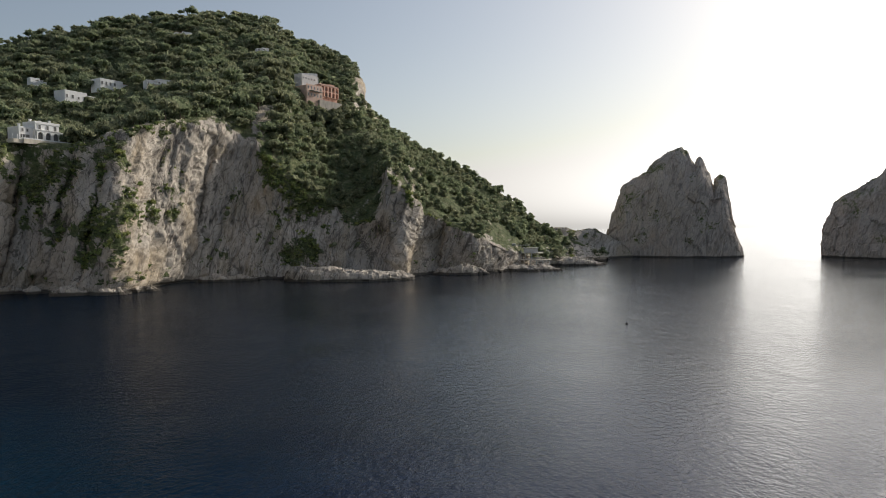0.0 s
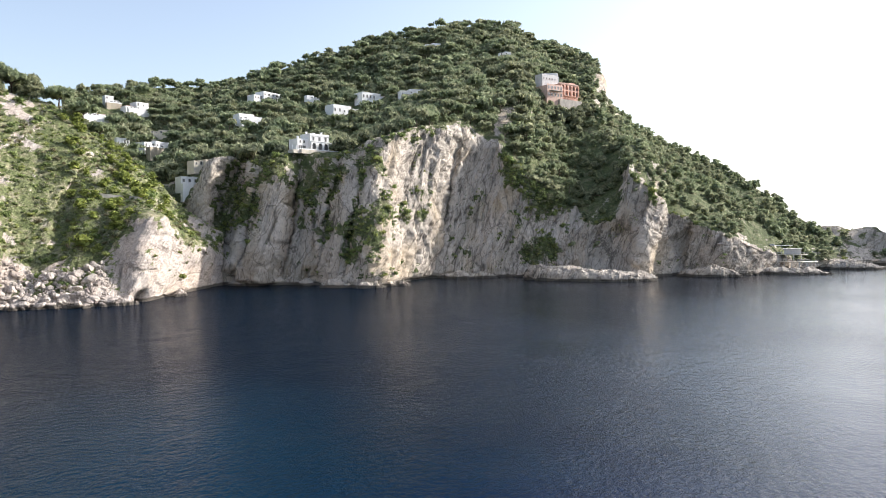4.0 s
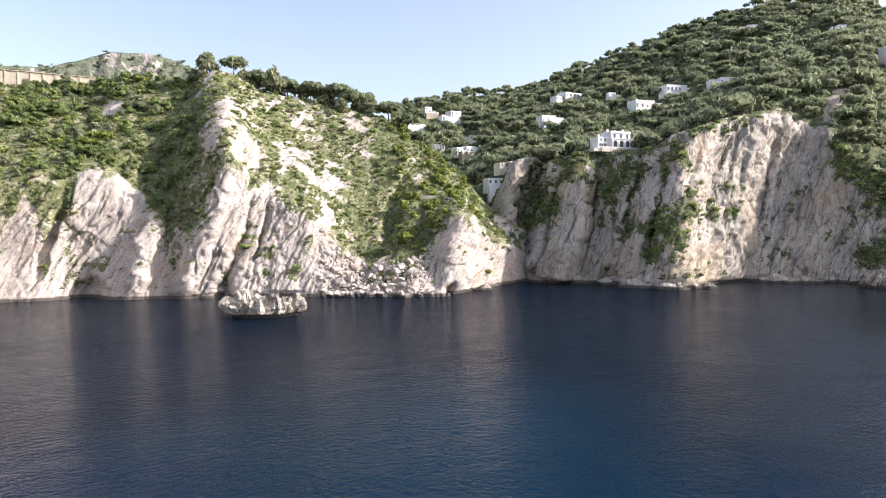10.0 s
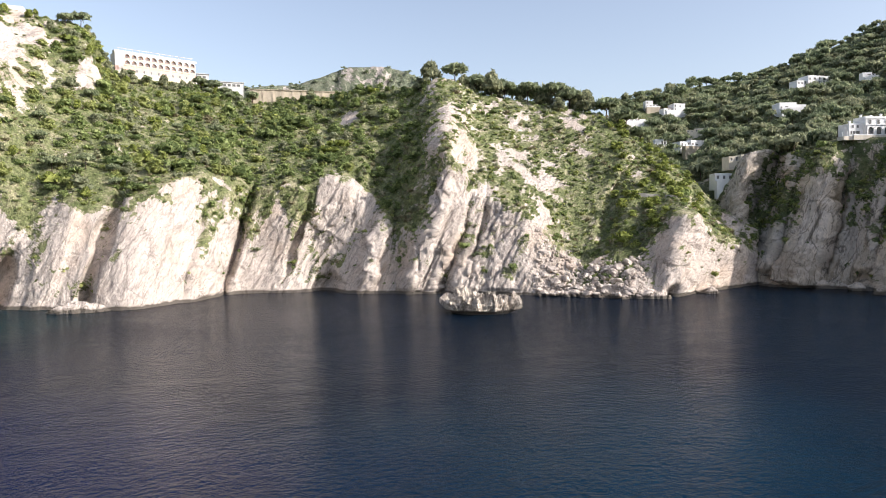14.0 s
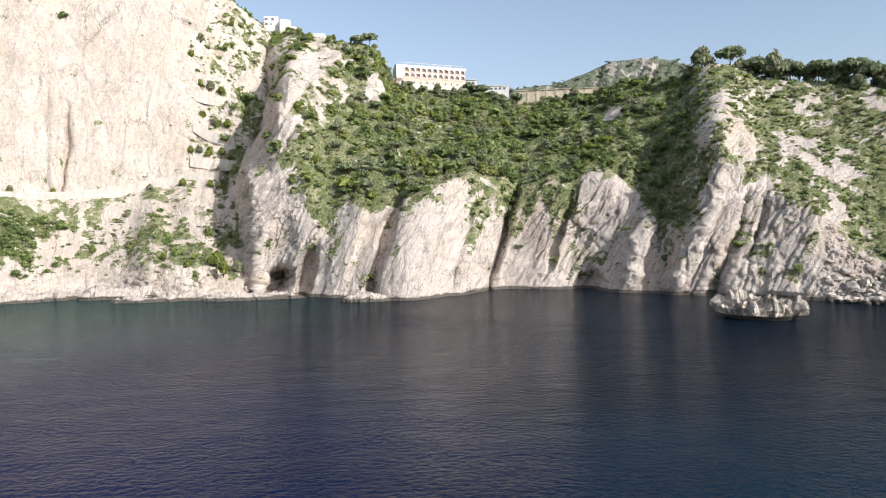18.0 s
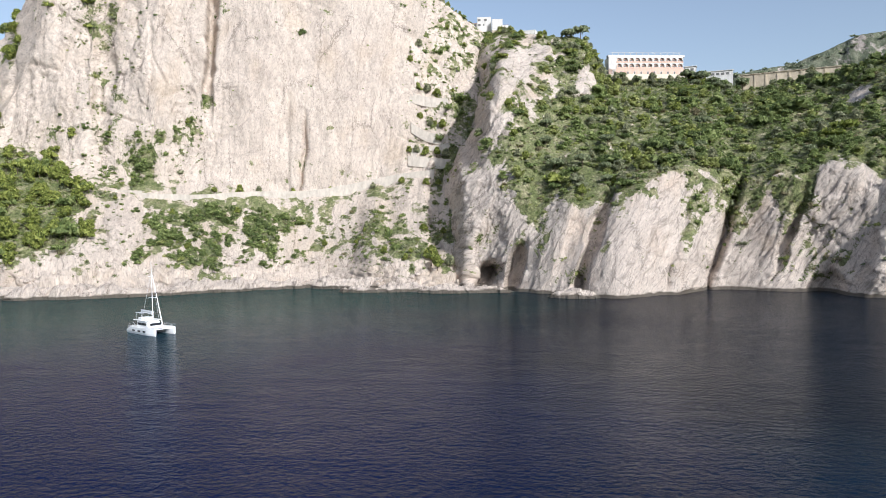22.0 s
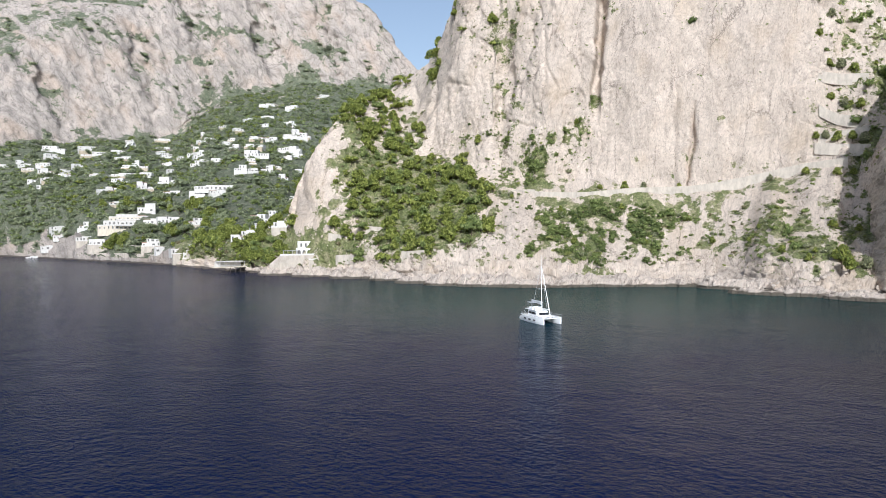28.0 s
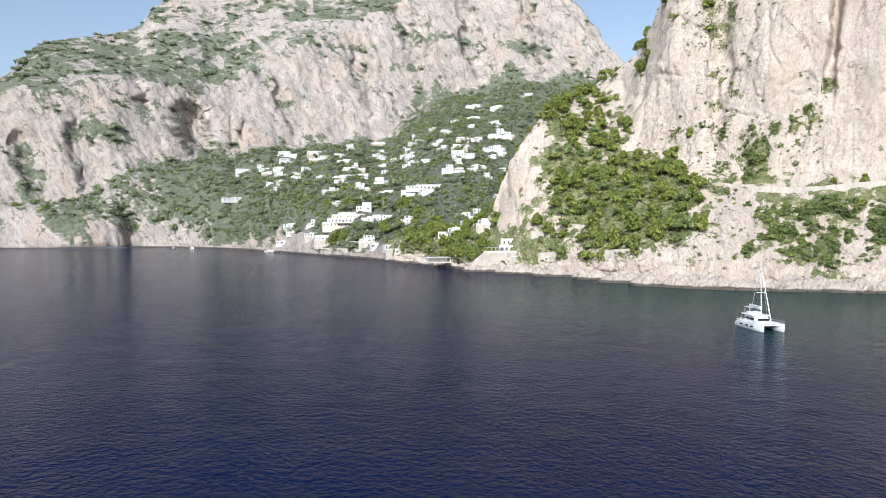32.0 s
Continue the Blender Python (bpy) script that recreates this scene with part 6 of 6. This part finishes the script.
def stepped_terraces(az, dist):
    """The seaside restaurant: white terraces stepping up the slope, each with a parapet and shaded doors."""
    top = new("seaside_restaurant")
    z = on_land("mountain", az, dist).z
    top.matrix_world = Matrix.Translation((*(way(az) * dist).xy, z)) @ pose(0, 0, 0, 0, 0, az + 6)
    tagged(top, "white stepped terraces of a seaside restaurant among pines", "restaurant")
    for n, (x0, x1) in enumerate(((-23, 14), (-18, 8), (-13, 20))):
        w, x, y, h = x1 - x0, (x0 + x1) / 2, 5.5 * n, 3.7 * n
        part("storey", boxes((x, y + 3, h - 6, w, 6.5, 9.0)), WHITEWASH if n % 2 else CREAM, top)
        part("parapet", boxes((x, y - 0.2, h + 3.0, w + 0.3, 0.3, 0.9)), WHITEWASH, top)
        for q in np.arange(x0 + 1.6, x1 - 1.2, 3.4):
            add_window(top, int(n + q) % 3, float(q), y - 0.32, h + 0.5)
    part("pergola_roof", boxes((-2, -2.5, 2.9, 16, 4.5, 0.15)), CANVAS, top, "pale canvas awning")
    for x in (-9.5, -4.5, 0.5, 5.5):
        part("pergola_post", rod(bmesh.new(), (x, -4.5, -1.5), (x, -4.5, 2.9), 0.1), WHITEWASH, top)


stepped_terraces(155.3, 676)


# ---- boats ----
def hull(bm, length, beam, draft, free, y0):
    """A slim hull along x: bow at +x, with a raked stem and a stepped stern."""
    n, rings_ = 15, []
    for i in range(n):
        t = i / (n - 1)
        x = -length / 2 + length * t
        b = beam / 2 * min(1, (1.02 - t) * 4.2) ** 0.6 * (0.82 + 0.18 * min(1, t * 4))
        top_z = free * (0.92 + 0.2 * t) if t > 0.1 else free * (0.4 + 5.2 * t)
        keel = -draft * (1 - 0.6 * abs(2 * t - 0.9))
        rings_.append([bm.verts.new((x + 0.25 * (t > 0.95), y0 + s * b * q, z)) for s, q, z in
                       ((-1, 1.0, top_z), (-1, 1.0, free * 0.35), (-1, 0.72, 0.0), (-1, 0.1, keel), (1, 0.1, keel), (1, 0.72, 0.0), (1, 1.0, free * 0.35), (1, 1.0, top_z))])
    for a, b in zip(rings_, rings_[1:]):
        for j in range(8):
            bm.faces.new((a[j], a[(j + 1) % 8], b[(j + 1) % 8], b[j]))
    bm.faces.new(rings_[0])
    bm.faces.new(rings_[-1])
    bmesh.ops.recalc_face_normals(bm, faces=bm.faces[:])
    return bm


def catamaran():
    top = new("catamaran")
    c = way(122.85) * 201
    head = Vector((math.cos(radians(122.85)), math.sin(radians(122.85)), 0)) * 0.476 - way(122.85) * 0.88
    top.matrix_world = Matrix.Translation((c.x, c.y, 0)) @ pose(0, 0, 0, 0, 0, math.degrees(math.atan2(head.y, head.x)))
    tagged(top, "white sailing catamaran at anchor with furled sails", "catamaran")
    for y in (-2.7, 2.7):
        h = part("hull", hull(bmesh.new(), 13.4, 1.75, 0.7, 1.75, y), GEL, top)
        out = -1 if y < 0 else 1
        for x in (-2.6, 0.2, 2.8):
            part("hull_window", boxes((x, y + out * 0.9, 0.75, 1.3, 0.08, 0.38)), TINT, h, "dark hull window")
        part("deck", boxes((-0.2, y, 1.72, 11.2, 1.45, 0.1)), GEL, h)
    part("bridge_deck", boxes((-1.3, 0, 0.85, 8.6, 4.4, 0.95), bevel=0.15), GEL, top)
    part("cockpit_floor", boxes((-5.0, 0, 1.55, 2.6, 4.2, 0.25)), TEAK, top, "teak cockpit floor")
    bm = bmesh.new()
    v = [bm.verts.new(q) for q in ((-3.6, -2.3, 1.8), (2.6, -2.0, 1.8), (2.6, 2.0, 1.8), (-3.6, 2.3, 1.8), (-3.6, -2.1, 3.25), (1.0, -1.7, 3.25), (1.0, 1.7, 3.25), (-3.6, 2.1, 3.25))]
    for f in ((0, 1, 5, 4), (1, 2, 6, 5), (2, 3, 7, 6), (3, 0, 4, 7), (4, 5, 6, 7), (3, 2, 1, 0)):
        bm.faces.new([v[k] for k in f])
    bmesh.ops.bevel(bm, geom=bm.edges[:], offset=0.14, segments=2, affect='EDGES')
    cabin = part("cabin", bm, GEL, top)
    part("windscreen", boxes((-0.9, -2.2, 2.25, 4.4, 0.05, 0.6), (-0.9, 2.2, 2.25, 4.4, 0.05, 0.6), (2.1, 0, 2.2, 0.4, 3.0, 0.6)), TINT, cabin, "dark wraparound windows")
    part("hardtop", boxes((-1.9, 0, 3.35, 6.4, 4.8, 0.18), bevel=0.06), GEL, top)
    part("flybridge_seat", boxes((-2.8, 0, 3.5, 2.0, 3.2, 0.6), (-0.9, -0.9, 3.5, 0.8, 1.0, 0.9), bevel=0.08), GEL, top)
    part("bimini", boxes((-3.2, 0, 5.25, 3.0, 3.8, 0.12), bevel=0.05), CANVAS, top, "pale canvas sun roof")
    bm = bmesh.new()
    for x in (-4.4, -2.0):
        for y in (-1.7, 1.7):
            rod(bm, (x, y, 3.5), (x, y, 5.3), 0.04)
    part("bimini_frame", bm, STEEL, top)
    for y in (-2.6, 2.6):
        part("davit", rod(bmesh.new(), (-5.9, y * 0.5, 1.7), (-7.4, y * 0.5, 2.5), 0.06), STEEL, top)
    mast = part("mast", rod(bmesh.new(), (0.9, 0, 3.2), (0.5, 0, 19.2), 0.11, 0.06, 10), GEL, top)
    bm = bmesh.new()
    for z, w in ((9.5, 1.3), (15.2, 1.0)):
        rod(bm, (0.7, -w, z), (0.7, w, z), 0.05)
    part("spreader", bm, GEL, mast)
    part("boom", rod(bmesh.new(), (0.8, 0, 5.0), (-5.2, 0, 5.4), 0.12), GEL, top)
    bm = rod(bmesh.new(), (0.6, 0, 5.5), (-5.0, 0, 5.7), 0.42, 0.26, 10)
    part("sail_bag", bm, CANVAS, top, "grey bag of the lowered mainsail")
    part("furled_jib", rod(bmesh.new(), (5.9, 0, 1.9), (0.9, 0, 15.9), 0.10, 0.05, 8), GEL, top, "white furled jib")
    for y in (-2.7, 2.7):
        part("shroud", rod(bmesh.new(), (-0.6, y, 1.8), (0.55, 0, 16.6), 0.025, sides=5), STEEL, top)
    part("cross_beam", rod(bmesh.new(), (5.7, -2.7, 1.5), (5.7, 2.7, 1.5), 0.12), GEL, top)
    part("trampoline", boxes((4.2, 0, 1.52, 2.8, 3.7, 0.03)), CANVAS, top)
    for y in (-3.45, 3.45):
        bm = bmesh.new()
        for x in np.arange(-5.2, 6.1, 1.85):
            rod(bm, (x, y, 1.8), (x, y, 2.45), 0.02, sides=5)
        rod(bm, (-5.2, y, 2.45), (6.0, y, 2.5), 0.018, sides=5)
        rod(bm, (-5.2, y, 2.15), (6.0, y, 2.2), 0.015, sides=5)
        part("guard_rail", bm, STEEL, top)
    return top


def motor_boat(az, dist, turn):
    top = new("motor_boat")
    p = way(az) * dist
    top.matrix_world = Matrix.Translation((p.x, p.y, 0)) @ pose(0, 0, 0, 0, 0, turn)
    tagged(top, "small white motor boat moored off the far shore", "boat", "moored boats")
    part("hull", hull(bmesh.new(), 9.5, 3.0, 0.4, 1.3, 0), GEL, top)
    part("cabin", boxes((0.3, 0, 1.2, 3.4, 2.1, 1.3), bevel=0.2), GEL, top)
    part("windscreen", boxes((1.6, 0, 1.7, 0.9, 1.8, 0.55)), TINT, top)


catamaran()
motor_boat(168.6, 905, 60)
motor_boat(167.3, 890, 100)
bm = bmesh.new()
bmesh.ops.create_icosphere(bm, subdivisions=2, radius=0.45)
rod(bm, (0, 0, 0.3), (0, 0, 1.3), 0.05)
buoy = part("buoy", bm, BUOY)
buoy.matrix_world = Matrix.Translation(way(-14.95) * 203)
tagged(buoy, "small dark mooring buoy floating in the bay", "buoy")


# ---- rocks on the shore ----
def shore_stack(az, dist, outline, depth, seed, mat=LIMESTONE):
    return stack("shore_rocks", az, dist, outline, depth, GREYSTONE if az < 20 else mat, "low broken rock shelf at the cliff foot", seed, rough=0.5, nx=90, ny=48, fat=0.45)


shore_stack(7.6, 367, [(-34, 1), (-32, 5), (-27, 7.8), (-18, 6.6), (-8, 6), (2, 5.4), (12, 5), (20, 4.2), (29, 3.4), (34, 0.6)], 15, 201.0)
shore_stack(17.4, 379, [(-18, 0.6), (-13, 2.6), (-6, 3.4), (0, 2.4), (7, 3.0), (13, 2.2), (17, 0.5)], 8, 203.0)
shore_stack(-1.6, 404, [(-18, 0.6), (-12, 3.2), (-5, 4.0), (4, 5.0), (11, 4.0), (17, 0.6)], 8, 205.0)
shore_stack(-6.5, 440, [(-26, 0.6), (-20, 3.0), (-10, 3.4), (0, 2.6), (10, 2.6), (20, 1.8), (26, 0.4)], 12, 207.0)
shore_stack(98.2, 291, [(-22, 0.6), (-17, 2.0), (-8, 2.8), (0, 2.3), (10, 2.7), (18, 1.8), (22, 0.5)], 7, 211.0)
shore_stack(104.6, 299, [(-20, 0.6), (-14, 2.4), (-5, 2.0), (5, 2.8), (14, 1.9), (20, 0.5)], 7, 213.0)
shore_stack(89.2, 270, [(-10, 0.5), (-6, 1.9), (2, 2.6), (7, 1.6), (10, 0.4)], 5, 215.0)
shore_stack(123.5, 316, [(-26, 0.5), (-18, 2.4), (-6, 3.0), (6, 2.2), (17, 2.8), (26, 0.5)], 8, 217.0)
shore_stack(131.5, 338, [(-20, 0.5), (-12, 2.4), (0, 3.2), (11, 2.0), (20, 0.5)], 8, 219.0)
for az, dist, half, top in ((23.6, 333, 9, 3.2), (25.6, 323, 8, 2.6), (27.8, 328, 10, 3.4), (30.2, 346, 8, 2.4), (32.6, 353, 9, 3.0), (35.4, 353, 8, 2.6), (41.2, 309, 8, 3.0), (44.6, 283, 7, 2.4)):
    shore_stack(az, dist, [(-half, 0.5), (-half * 0.6, top * 0.7), (-half * 0.2, top), (half * 0.15, top * 0.6), (half * 0.5, top * 0.9), (half, 0.4)], 5.5, 260.0 + az, GREYSTONE if az < 38 else LIMESTONE)
slabs = np.random.default_rng(55)
for az, dist in ((107.4, 318), (110.6, 330), (114.0, 325), (117.6, 320), (120.8, 317), (126.6, 317), (129.2, 322), (134.4, 354), (137.6, 374), (140.6, 390), (143.6, 408)):
    half = slabs.uniform(13, 19)
    xs = np.linspace(-half, half, 9)
    hs = [0.6] + [float(slabs.uniform(2.0, 5.4)) for _ in range(7)] + [0.6]
    shore_stack(az, dist + 2, list(zip(xs.tolist(), hs)), float(slabs.uniform(7, 10)), 230.0 + az)
shore_stack(-10.4, 505, [(-26, 0.5), (-18, 2.2), (-8, 4.0), (4, 5.0), (14, 3.0), (26, 0.5)], 16, 209.0)


def boulder_mesh(seed):
    r = np.random.default_rng(seed)
    bm = bmesh.new()
    bmesh.ops.create_icosphere(bm, subdivisions=2, radius=1)
    axes = r.normal(size=(9, 3))
    axes /= np.linalg.norm(axes, axis=1)[:, None]
    cuts = r.uniform(0.42, 0.78, 9)
    for v in bm.verts:
        p = np.array(v.co)
        for a, c in zip(axes, cuts):
            k = p @ a - c
            if k > 0:
                p = p - a * k
        v.co = p * (1.0, 0.85, 0.72)
    me = bpy.data.meshes.new("boulder")
    bm.to_mesh(me)
    bm.free()
    me.materials.append(BOULDER_STONE)
    return me


BOULDERS = [boulder_mesh(300 + n) for n in range(6)]


def boulders(land_name, count, az0, az1, far0, far1, small, big, label, group):
    r = np.random.default_rng(count)
    P, N, cover, band, azs = GROWTH[land_name]
    for _ in range(count):
        az = r.uniform(az0, az1)
        col = P[int(np.clip(np.searchsorted(azs, az), 0, len(azs) - 1))]
        foot = col[int(np.argmax(col[:, 2] > 0.2))]
        d = math.hypot(foot[0], foot[1]) + r.uniform(far0, far1)
        p = on_land(land_name, az, d) if d > math.hypot(foot[0], foot[1]) else Vector((*(way(az) * d).xy, 0))
        s = small + (big - small) * r.random() ** 2.2
        ob = new("boulder", BOULDERS[r.integers(0, 6)])
        ob.matrix_world = Matrix.Translation((p.x, p.y, max(p.z, -0.3) + s * 0.25)) @ pose(0, 0, 0, r.uniform(-25, 25), r.uniform(-25, 25), r.uniform(0, 360)) @ Matrix.Diagonal((s, s, s, 1))
        tagged(ob, label, "boulder", group)


boulders("headland", 190, 45.4, 53.6, -4, 15, 0.7, 3.0, "pale fallen limestone boulder at the cliff foot", "fallen boulders")
boulders("great_wall", 65, 99, 150, -2, 10, 0.5, 2.2, "weathered pale boulder on the shore shelf", "shore boulders")
boulders("hill_east", 40, -9, 18, -8, 4, 0.6, 2.4, "grey boulder at the foot of the cliff", "grey shore boulders")


def rubble(land_name, count, az0, az1, far0, far1, small, big, label):
    """Small broken stones, too many to count, as one mesh."""
    r = np.random.default_rng(count + 3)
    P = GROWTH[land_name][0]
    azs = GROWTH[land_name][4]
    V, F, n = [], [], 0
    for _ in range(count):
        az = r.uniform(az0, az1)
        col = P[int(np.clip(np.searchsorted(azs, az), 0, len(azs) - 1))]
        foot = col[int(np.argmax(col[:, 2] > 0.2))]
        d = math.hypot(foot[0], foot[1]) + r.uniform(far0, far1)
        p = on_land(land_name, az, d)
        v = ICO_V * r.uniform(0.7, 1.15, (12, 1)) * (small + (big - small) * r.random() ** 2) * r.uniform(0.6, 1.2, (1, 3))
        V.append(v + np.array((p.x, p.y, max(p.z, 0) + 0.2)))
        F.append(ICO_F + n)
        n += 12
    ob = new("rubble", mesh_of("rubble", np.concatenate(V), np.concatenate(F), BOULDER_STONE))
    tagged(ob, label, "stones", kind="stuff")


rubble("headland", 700, 45.2, 53.8, 0, 17, 0.3, 1.2, "pale broken stones among the fallen boulders")
rubble("great_wall", 320, 98, 150, 0, 16, 0.3, 1.2, "loose pale stones on the shore shelf")


# ---- single trees ----
def pine(kind, seed, height, label, leaf, name):
    """A pine of its own: a leaning trunk, limbs and a clumped crown; crown radius about 1, scaled by its copies."""
    r = np.random.default_rng(seed)
    top = new(name)
    tagged(top, label, "tree")
    bm = bmesh.new()
    lean = Vector((r.uniform(-.12, .12), r.uniform(-.12, .12), 0))
    p0, p1, p2 = Vector((0, 0, -0.3)), Vector((0, 0, height * 0.5)) + lean * 0.6, Vector((0, 0, height)) + lean
    rod(bm, p0, p1, 0.055, 0.045, 7)
    rod(bm, p1, p2, 0.045, 0.03, 7)
    for n in range(7):
        a = n * 0.9 + r.uniform(0, 0.5)
        o = p1.lerp(p2, r.uniform(0.45, 1.0))
        rod(bm, o, Vector((math.cos(a) * r.uniform(.4, .7), math.sin(a) * r.uniform(.4, .7), height + r.uniform(0.06, 0.3))), 0.022, 0.01, 5)
    part("trunk", bm, BARK, top)
    v, f = umbrella_shape(r, True) if kind == "umbrella" else aleppo_shape(r, True)
    c = new("crown", mesh_of("crown", v + np.array([lean.x, lean.y, height * (0.96 if kind == "umbrella" else 0.45)]), f, leaf, True))
    c.parent = top
    return top


UMBRELLAS = [pine("umbrella", 400 + n, (0.75, 0.95, 0.65, 1.1)[n], "dark green umbrella pine with a bare leaning trunk", HAZED_HILL_PINE, "umbrella_pine") for n in range(4)]
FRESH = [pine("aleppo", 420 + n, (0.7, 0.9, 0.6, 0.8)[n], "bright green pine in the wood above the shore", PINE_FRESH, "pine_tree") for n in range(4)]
OAKS = [pine("aleppo", 440 + n, (0.6, 0.8, 0.5, 0.7)[n], "dark evergreen tree on the cliff slope", HAZED_HILL_OAK, "evergreen_tree") for n in range(4)]


def plant(kinds, n, p, size, group, turn):
    proto = kinds[n % 4]
    m = Matrix.Translation(p) @ pose(0, 0, 0, 0, 0, turn) @ Matrix.Diagonal((size, size, size, 1))
    proto_used = proto.name in PLANTED
    ob = copy_thing(proto, m) if proto_used else proto
    ob.matrix_world = m
    PLANTED.add(proto.name)
    tagged(ob, group=group)
    return ob


PLANTED = set()
r = np.random.default_rng(77)
for n, (az, d, s) in enumerate(((62.2, 408, 7.4), (60.3, 410, 7.2), (58.5, 416, 7.6), (57.3, 414, 8.4), (56.2, 420, 7.8), (54.4, 418, 7.0), (53.1, 420, 8.0), (52.2, 416, 8.2), (51.0, 416, 8.2), (49.8, 414, 7.4), (48.2, 414, 8.2), (46.6, 406, 7.6), (47.4, 425, 7.4), (45.4, 402, 6.6), (57.9, 424, 8), (50.4, 424, 8), (55.2, 426, 7.5), (53.8, 428, 7.5))):
    plant(UMBRELLAS if n % 3 else OAKS, n, on_land("headland", az, d), s, "pines on the headland's crest", r.uniform(0, 360))
for n, (az, d, s) in enumerate(((32.9, 398, 6.6), (34.4, 402, 5.6), (27.9, 394, 4.6), (26.8, 396, 5.0), (31.8, 408, 6.0), (36.0, 420, 5.5), (29.5, 410, 5.5), (25.5, 398, 4.6), (24.3, 402, 4.5))):
    plant(UMBRELLAS, n, on_land("hill_east", az, d), s, "pines round the white villa", r.uniform(0, 360))
for n, (az, d, s) in enumerate(((80.4, 482, 5.0), (79.4, 478, 5.2), (78.6, 480, 4.4), (88.6, 448, 5.2), (89.6, 446, 4.8), (76.6, 478, 4.8), (72.0, 462, 5.0), (87.2, 486, 5.0), (94.3, 486, 3.0), (97.6, 512, 5.2), (95.9, 500, 4.0), (98.9, 505, 5.0), (75.0, 505, 5.0), (80.2, 515, 6.0), (78.9, 515, 5.6), (85.8, 476, 4.0), (84.4, 474, 3.6), (83.0, 476, 4.2), (81.8, 474, 3.8), (86.8, 472, 4.4), (82.4, 468, 3.6), (85.2, 468, 3.6))):
    plant(UMBRELLAS if n < 6 else OAKS, n, on_land("headland", az, d), s, "pines below the long hotel", r.uniform(0, 360))
for n, (az, d, s) in enumerate(((12.2, 536, 6.6), (11.4, 532, 6.8), (10.6, 530, 7.2), (10.0, 529, 7.4), (9.4, 530, 7.4), (8.8, 532, 7.2), (8.2, 535, 7.0), (7.7, 540, 6.6), (7.2, 548, 5.6), (12.9, 545, 5.4), (11.0, 524, 6.4), (9.7, 522, 6.6), (8.5, 525, 6.4))):
    plant(OAKS, n, on_land("hill_east", az, d), s, "trees below the pink hotel", r.uniform(0, 360))
for n in range(20):
    az = r.uniform(45, 63.5)
    plant(OAKS, n, on_land("headland", az, np.interp(az, (45, 48.7, 57.9, 63.5), (398, 412, 418, 418)) + r.uniform(-6, 8)), r.uniform(3.0, 5.0), "evergreens on the headland's crest", r.uniform(0, 360))
p, _ = spots("great_wall", 140, r, (1, 2, 3), (126.5, 150.5), least=0.4)
for n, q in enumerate(p):
    plant(FRESH, n, Vector(q.tolist()), r.uniform(3.2, 5.2), "pines in the wood above the shore", r.uniform(0, 360))
p, _ = spots("mountain", 46, r, (1, 2), (147, 157), least=0.3, zmin=8, zmax=52)
for n, q in enumerate(p):
    plant(FRESH if n % 3 else UMBRELLAS, n, Vector(q.tolist()), r.uniform(4.2, 6.4), "garden pines above the bathing shore", r.uniform(0, 360))
p, _ = spots("hill_east", 110, r, (3,), (9, 48), least=0.4, zmin=90)
for n, q in enumerate(p):
    plant(UMBRELLAS, n, Vector(q.tolist()), r.uniform(4.0, 6.0), "umbrella pines on the hill", r.uniform(0, 360))
p, _ = spots("headland", 60, r, (1, 2), (64, 96), least=0.55)
for n, q in enumerate(p):
    plant(OAKS, n, Vector(q.tolist()), r.uniform(1.8, 3.4), "evergreens on the cliff slope", r.uniform(0, 360))
p, _ = spots("headland", 45, r, (1, 2), (79, 97), least=0.5)
for n, q in enumerate(p):
    plant(FRESH, n, Vector(q.tolist()), r.uniform(1.8, 3.2), "young pines on the cliff slope", r.uniform(0, 360))
p, _ = spots("headland", 24, r, (1, 2), (66, 95), least=0.5)
for n, q in enumerate(p):
    plant(UMBRELLAS, n, Vector(q.tolist()), r.uniform(2.6, 4.0), "umbrella pines on the cliff slope", r.uniform(0, 360))
for n, (az, z, s) in enumerate(((99.6, 67, 3.4), (100.4, 68, 3.0), (101.2, 68, 3.4), (102.0, 69, 3.0), (102.6, 70, 2.4), (99.8, 84, 3.4), (100.8, 86, 3.0), (101.6, 90, 2.8), (100.2, 105, 3.2), (101.0, 107, 3.6), (101.9, 108, 3.0), (102.4, 124, 3.0),
                                (101.8, 136, 3.2), (100.9, 8, 4.6), (100.3, 8, 3.8), (99.3, 9, 3.4), (101.3, 50, 2.6), (103.2, 51, 2.4), (105.6, 49, 2.2), (109.0, 47.5, 1.8), (112.0, 46.5, 1.8), (114.6, 46, 2.4), (116.2, 46, 2.8), (118.0, 46, 2.2))):
    plant(FRESH if n % 3 else OAKS, n, on_height("great_wall", az, z), s, "bushy pines on the ledges beside the wall", r.uniform(0, 360))
p, _ = spots("great_wall", 45, r, (1, 2, 3), (96, 126), least=0.5)
for n, q in enumerate(p):
    plant(FRESH, n, Vector(q.tolist()), r.uniform(1.2, 2.4), "pines at the foot of the wall", r.uniform(0, 360))
